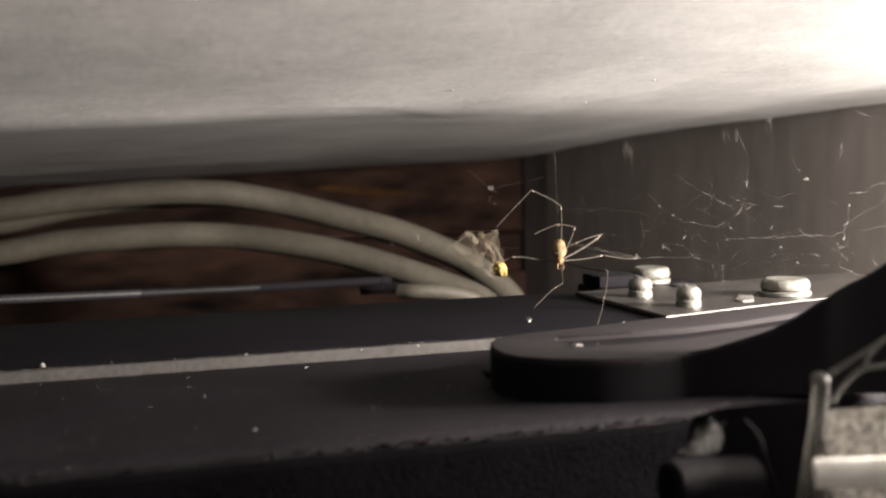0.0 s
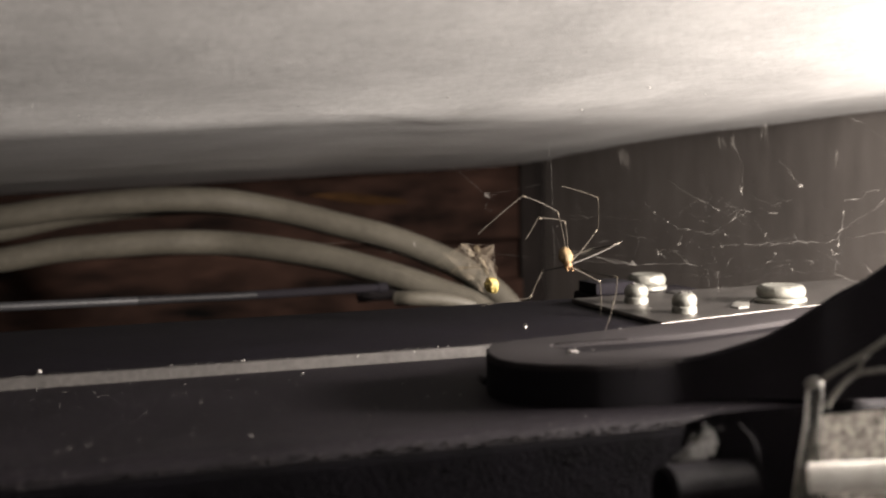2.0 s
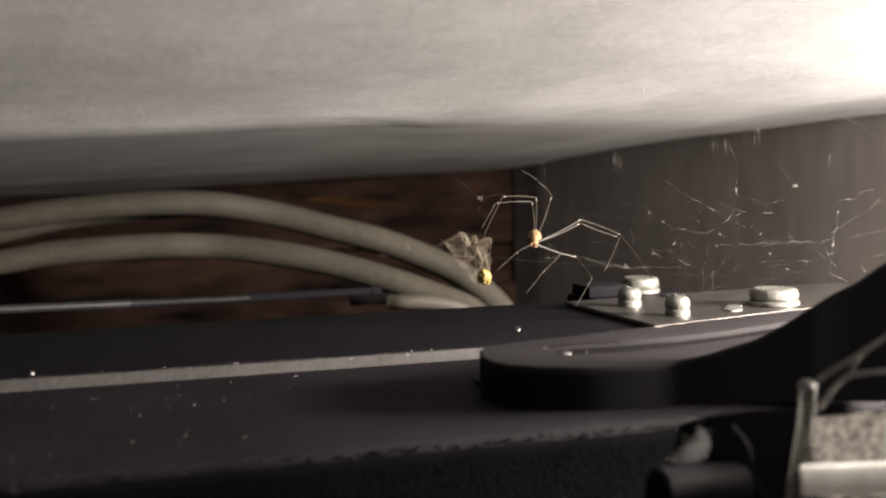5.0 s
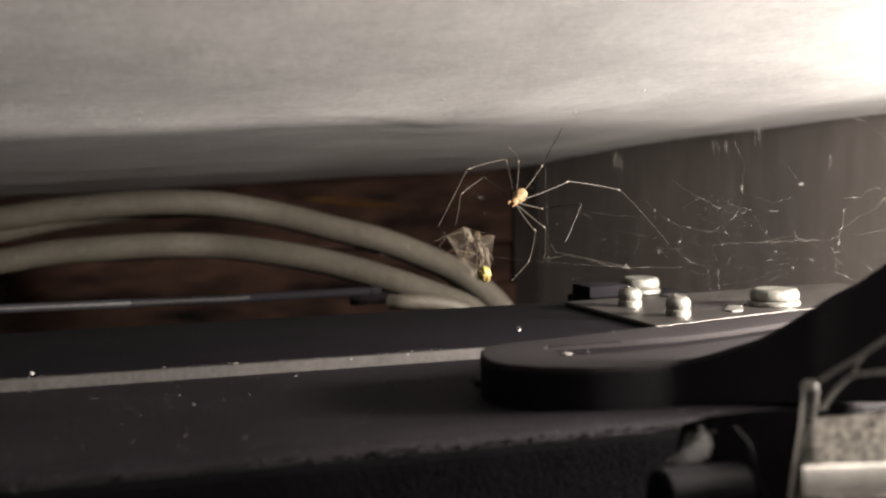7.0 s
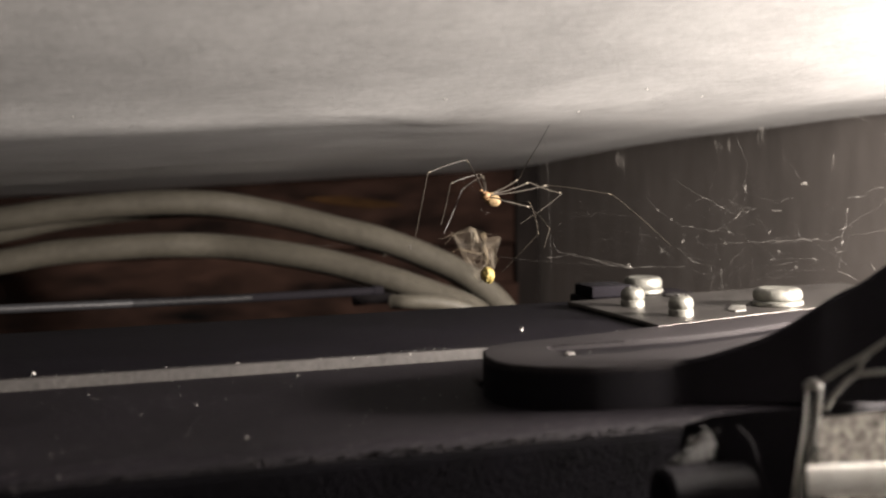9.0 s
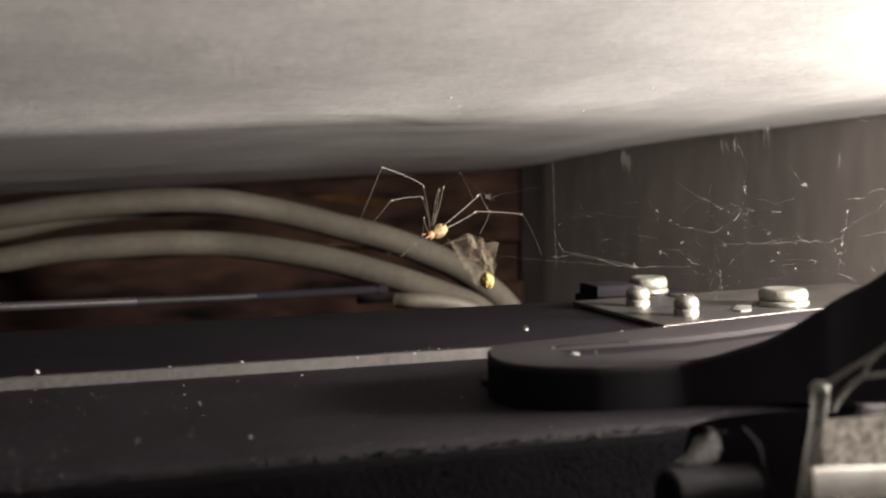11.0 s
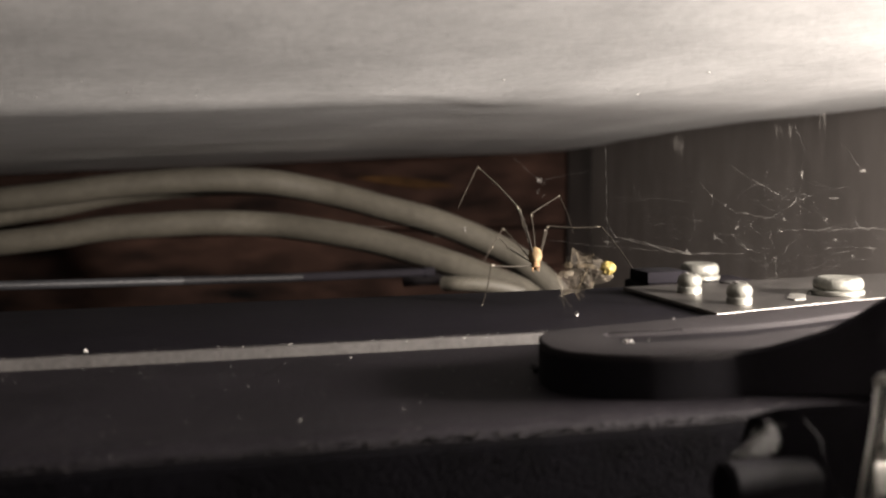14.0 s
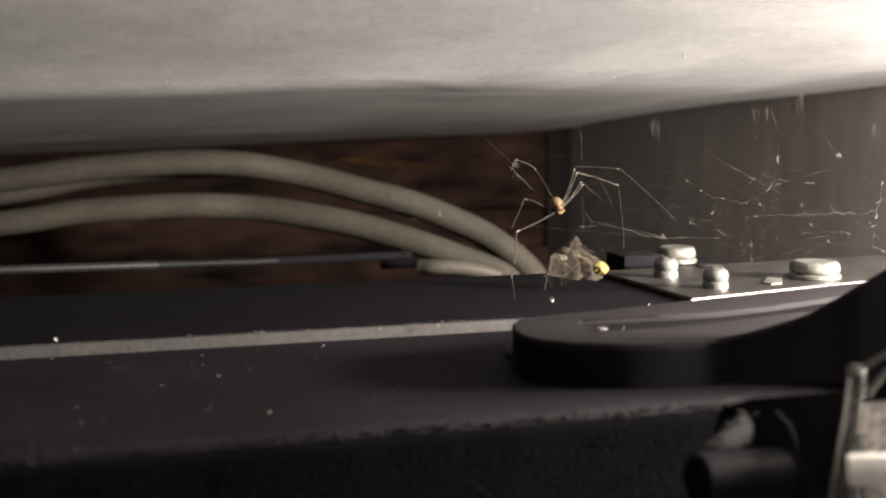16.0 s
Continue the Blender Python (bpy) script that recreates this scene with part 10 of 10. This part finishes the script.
    walk(legs[7][2], [
        (0, pose(-0.00003, 0.00421, -0.00664, 109.4, -43.3, -59.0)),
        (0.25, pose(0.00002, 0.00393, -0.00746, 103.3, -42.0, -64.7)),
        (0.5, pose(0.00007, 0.00367, -0.00827, 96.9, -41.3, -70.4)),
        (0.75, pose(-0.00073, 0.00598, -0.01051, 97.7, -41.5, -68.3)),
        (1, pose(-0.00035, 0.00916, -0.01198, 98.9, -41.6, -66.6)),
        (1.25, pose(-0.00020, 0.00530, -0.01073, 99.3, -42.3, -61.2)),
        (1.5, pose(0.00118, 0.00196, -0.00883, 99.5, -43.0, -55.4)),
        (1.75, pose(0.00451, 0.00154, -0.01048, 99.7, -42.6, -58.6)),
        (2, pose(0.00840, 0.00194, -0.01130, 99.0, -42.3, -61.3)),
        (2.25, pose(0.00194, 0.00435, -0.01087, 82.2, -42.4, -43.2)),
        (2.5, pose(-0.00384, 0.00694, -0.00917, 65.8, -38.7, -26.4)),
        (2.75, pose(-0.00349, 0.00696, -0.00935, 65.0, -40.4, -31.3)),
        (3, pose(-0.00313, 0.00701, -0.00952, 64.5, -42.1, -36.1)),
        (3.25, pose(-0.00256, 0.00620, -0.00919, 66.0, -41.5, -34.1)),
        (3.5, pose(-0.00190, 0.00546, -0.00882, 67.8, -40.9, -32.5)),
        (3.75, pose(-0.00057, 0.00523, -0.00895, 89.6, -44.0, -53.3)),
        (4, pose(0.00071, 0.00485, -0.00896, 111.9, -41.0, -74.5)),
        (4.312, pose(0.00168, 0.00449, -0.00821, 114.2, -41.7, -72.2)),
        (4.625, pose(0.00259, 0.00409, -0.00741, 116.2, -42.6, -69.8)),
        (4.938, pose(0.00347, 0.00364, -0.00656, 118.6, -43.5, -67.6)),
        (5.25, pose(0.00432, 0.00314, -0.00569, 120.5, -44.4, -65.2)),
        (5.562, pose(0.00511, 0.00259, -0.00477, 122.7, -45.3, -63.1)),
        (5.875, pose(0.00585, 0.00201, -0.00384, 124.8, -46.4, -60.8)),
        (6.188, pose(0.00653, 0.00137, -0.00288, 127.0, -47.5, -58.7)),
        (6.5, pose(0.00718, 0.00069, -0.00191, 129.1, -48.5, -56.6)),
        (6.75, pose(0.01212, -0.00051, -0.00198, 139.4, -37.1, -72.5)),
        (7, pose(0.01642, 0.00214, -0.00100, 144.7, -22.9, -85.1)),
        (7.25, pose(0.01381, 0.00006, -0.00120, 138.4, -35.8, -73.4)),
        (7.5, pose(0.01035, -0.00043, -0.00108, 127.4, -46.7, -58.0)),
        (7.75, pose(0.00783, 0.00049, -0.00567, 102.5, -48.5, -52.1)),
        (8, pose(0.00572, 0.00243, -0.00922, 77.2, -48.5, -46.9)),
        (8.25, pose(0.00910, -0.00155, -0.00653, 93.8, -49.0, -55.0)),
        (8.5, pose(0.01295, -0.00447, -0.00279, 110.1, -47.7, -64.0)),
        (8.75, pose(0.01342, -0.00306, -0.00504, 116.0, -48.7, -60.5)),
        (9, pose(0.01353, -0.00175, -0.00721, 121.6, -49.9, -57.0)),
        (9.312, pose(0.01200, -0.00095, -0.00551, 129.5, -47.2, -62.7)),
        (9.625, pose(0.01035, -0.00002, -0.00374, 136.5, -44.2, -67.5)),
        (9.938, pose(0.00864, 0.00100, -0.00192, 142.7, -40.6, -71.5)),
        (10.25, pose(0.00688, 0.00210, -0.00010, 148.3, -36.8, -74.9)),
        (10.562, pose(0.00506, 0.00324, 0.00173, 153.6, -32.6, -77.8)),
        (10.875, pose(0.00324, 0.00440, 0.00349, 158.3, -28.3, -80.0)),
        (11.188, pose(0.00141, 0.00556, 0.00517, 162.7, -23.7, -81.8)),
        (11.5, pose(-0.00038, 0.00665, 0.00674, 166.9, -19.1, -83.1)),
        (11.75, pose(0.00318, 0.00229, 0.00851, 135.9, -39.7, -70.4)),
        (12, pose(0.00469, -0.00502, 0.00805, 91.9, -48.9, -42.0)),
        (12.25, pose(0.00419, -0.00333, 0.00840, 90.7, -48.9, -39.5)),
        (12.5, pose(0.00340, -0.00166, 0.00852, 89.6, -48.9, -37.1)),
        (12.75, pose(0.00605, -0.00101, 0.00466, 93.4, -48.9, -36.7)),
        (13, pose(0.00820, -0.00053, 0.00044, 96.9, -48.9, -36.4)),
        (13.25, pose(-0.00442, 0.00924, 0.00320, 127.8, -37.9, -72.0)),
        (13.5, pose(-0.01432, 0.01431, 0.00505, 143.7, -17.3, -94.2)),
        (13.75, pose(-0.01159, 0.01076, 0.00571, 133.0, -35.0, -76.9)),
        (14, pose(-0.00592, 0.00682, 0.00546, 113.3, -47.5, -52.0)),
        (14.25, pose(-0.00715, 0.00737, 0.00077, 111.2, -50.9, -39.2)),
        (14.5, pose(-0.00794, 0.00786, -0.00394, 107.9, -53.9, -25.3)),
        (14.75, pose(-0.00682, 0.00619, -0.00581, 120.5, -55.2, -20.3)),
        (15, pose(-0.00546, 0.00466, -0.00763, 133.3, -57.0, -16.0)),
        (15.25, pose(-0.00701, 0.00570, -0.00547, 106.8, -56.5, -17.6)),
        (15.5, pose(-0.00839, 0.00682, -0.00324, 80.6, -56.4, -19.6)),
        (15.75, pose(0.00029, 0.00495, 0.00186, 115.9, -55.0, -37.2)),
        (16, pose(0.00862, 0.00053, 0.00687, 145.9, -48.0, -50.1))])
    walk(prey, [
        (0, pose(0.11204, 0.27482, 0.00932, -14.8, -24.7, 3.3)),
        (0.5, pose(0.11234, 0.27485, 0.00945, -15.9, -27.2, 4.0)),
        (1, pose(0.11143, 0.27436, 0.00801, -13.3, -21.9, 2.5)),
        (1.5, pose(0.11089, 0.27450, 0.01010, -12.1, -19.3, 1.9)),
        (2, pose(0.11079, 0.27436, 0.00753, -11.6, -18.1, 1.6)),
        (2.5, pose(0.11094, 0.27474, 0.00943, -9.8, -13.8, 0.7)),
        (3, pose(0.11151, 0.27425, 0.00864, -15.0, -25.7, 3.5)),
        (3.5, pose(0.11147, 0.27421, 0.01216, -14.7, -25.1, 3.4)),
        (4, pose(0.11112, 0.27400, 0.01024, -13.1, -21.8, 2.5)),
        (6.5, pose(0.11068, 0.27545, 0.00975, -5.1, -1.3, -0.9)),
        (7, pose(0.11089, 0.27511, 0.01039, -7.2, -7.2, -0.2)),
        (7.5, pose(0.11134, 0.27482, 0.01297, -6.9, -6.4, -0.3)),
        (8, pose(0.11137, 0.27491, 0.00846, -11.7, -18.7, 1.7)),
        (8.5, pose(0.11156, 0.27519, 0.01130, -7.7, -8.4, -0.1)),
        (9, pose(0.11128, 0.27554, 0.01004, -5.8, -3.4, -0.7)),
        (11.5, pose(0.11057, 0.27688, 0.00775, -7.9, -9.0, 0.0)),
        (12, pose(0.11357, 0.27695, 0.00324, -17.0, -30.5, 5.0)),
        (12.5, pose(0.11543, 0.27849, 0.00565, -15.2, -27.3, 4.0)),
        (13, pose(0.11675, 0.27783, 0.00675, -20.1, -36.7, 7.5)),
        (13.5, pose(0.12320, 0.27617, 0.00689, -41.7, -57.9, 26.0)),
        (14, pose(0.12542, 0.27503, 0.00773, -78.2, -67.4, 60.3)),
        (14.5, pose(0.12496, 0.27390, 0.00737, -62.1, -65.1, 44.7)),
        (15, pose(0.12595, 0.27379, 0.00700, -49.0, -61.1, 32.1)),
        (15.5, pose(0.12564, 0.27438, 0.00729, -39.6, -56.4, 23.1)),
        (16, pose(0.12924, 0.27499, 0.00443, -36.9, -54.5, 20.5))])
    walk(cobweb_thing, [
        (0, pose(-0.0011, 0.0004, -0.0011)),
        (2, pose(-0.0013, 0.0004, -0.0011)),
        (4, pose(-0.0014, 0.0005, -0.0008)),
        (6.5, pose(0.0000, 0.0000, 0.0000)),
        (9, pose(0.0001, 0.0000, 0.0000)),
        (11.5, pose(-0.0013, 0.0005, -0.0003)),
        (14, pose(-0.0010, 0.0004, 0.0000)),
        (16, pose(-0.0011, 0.0004, -0.0002))])


motions()
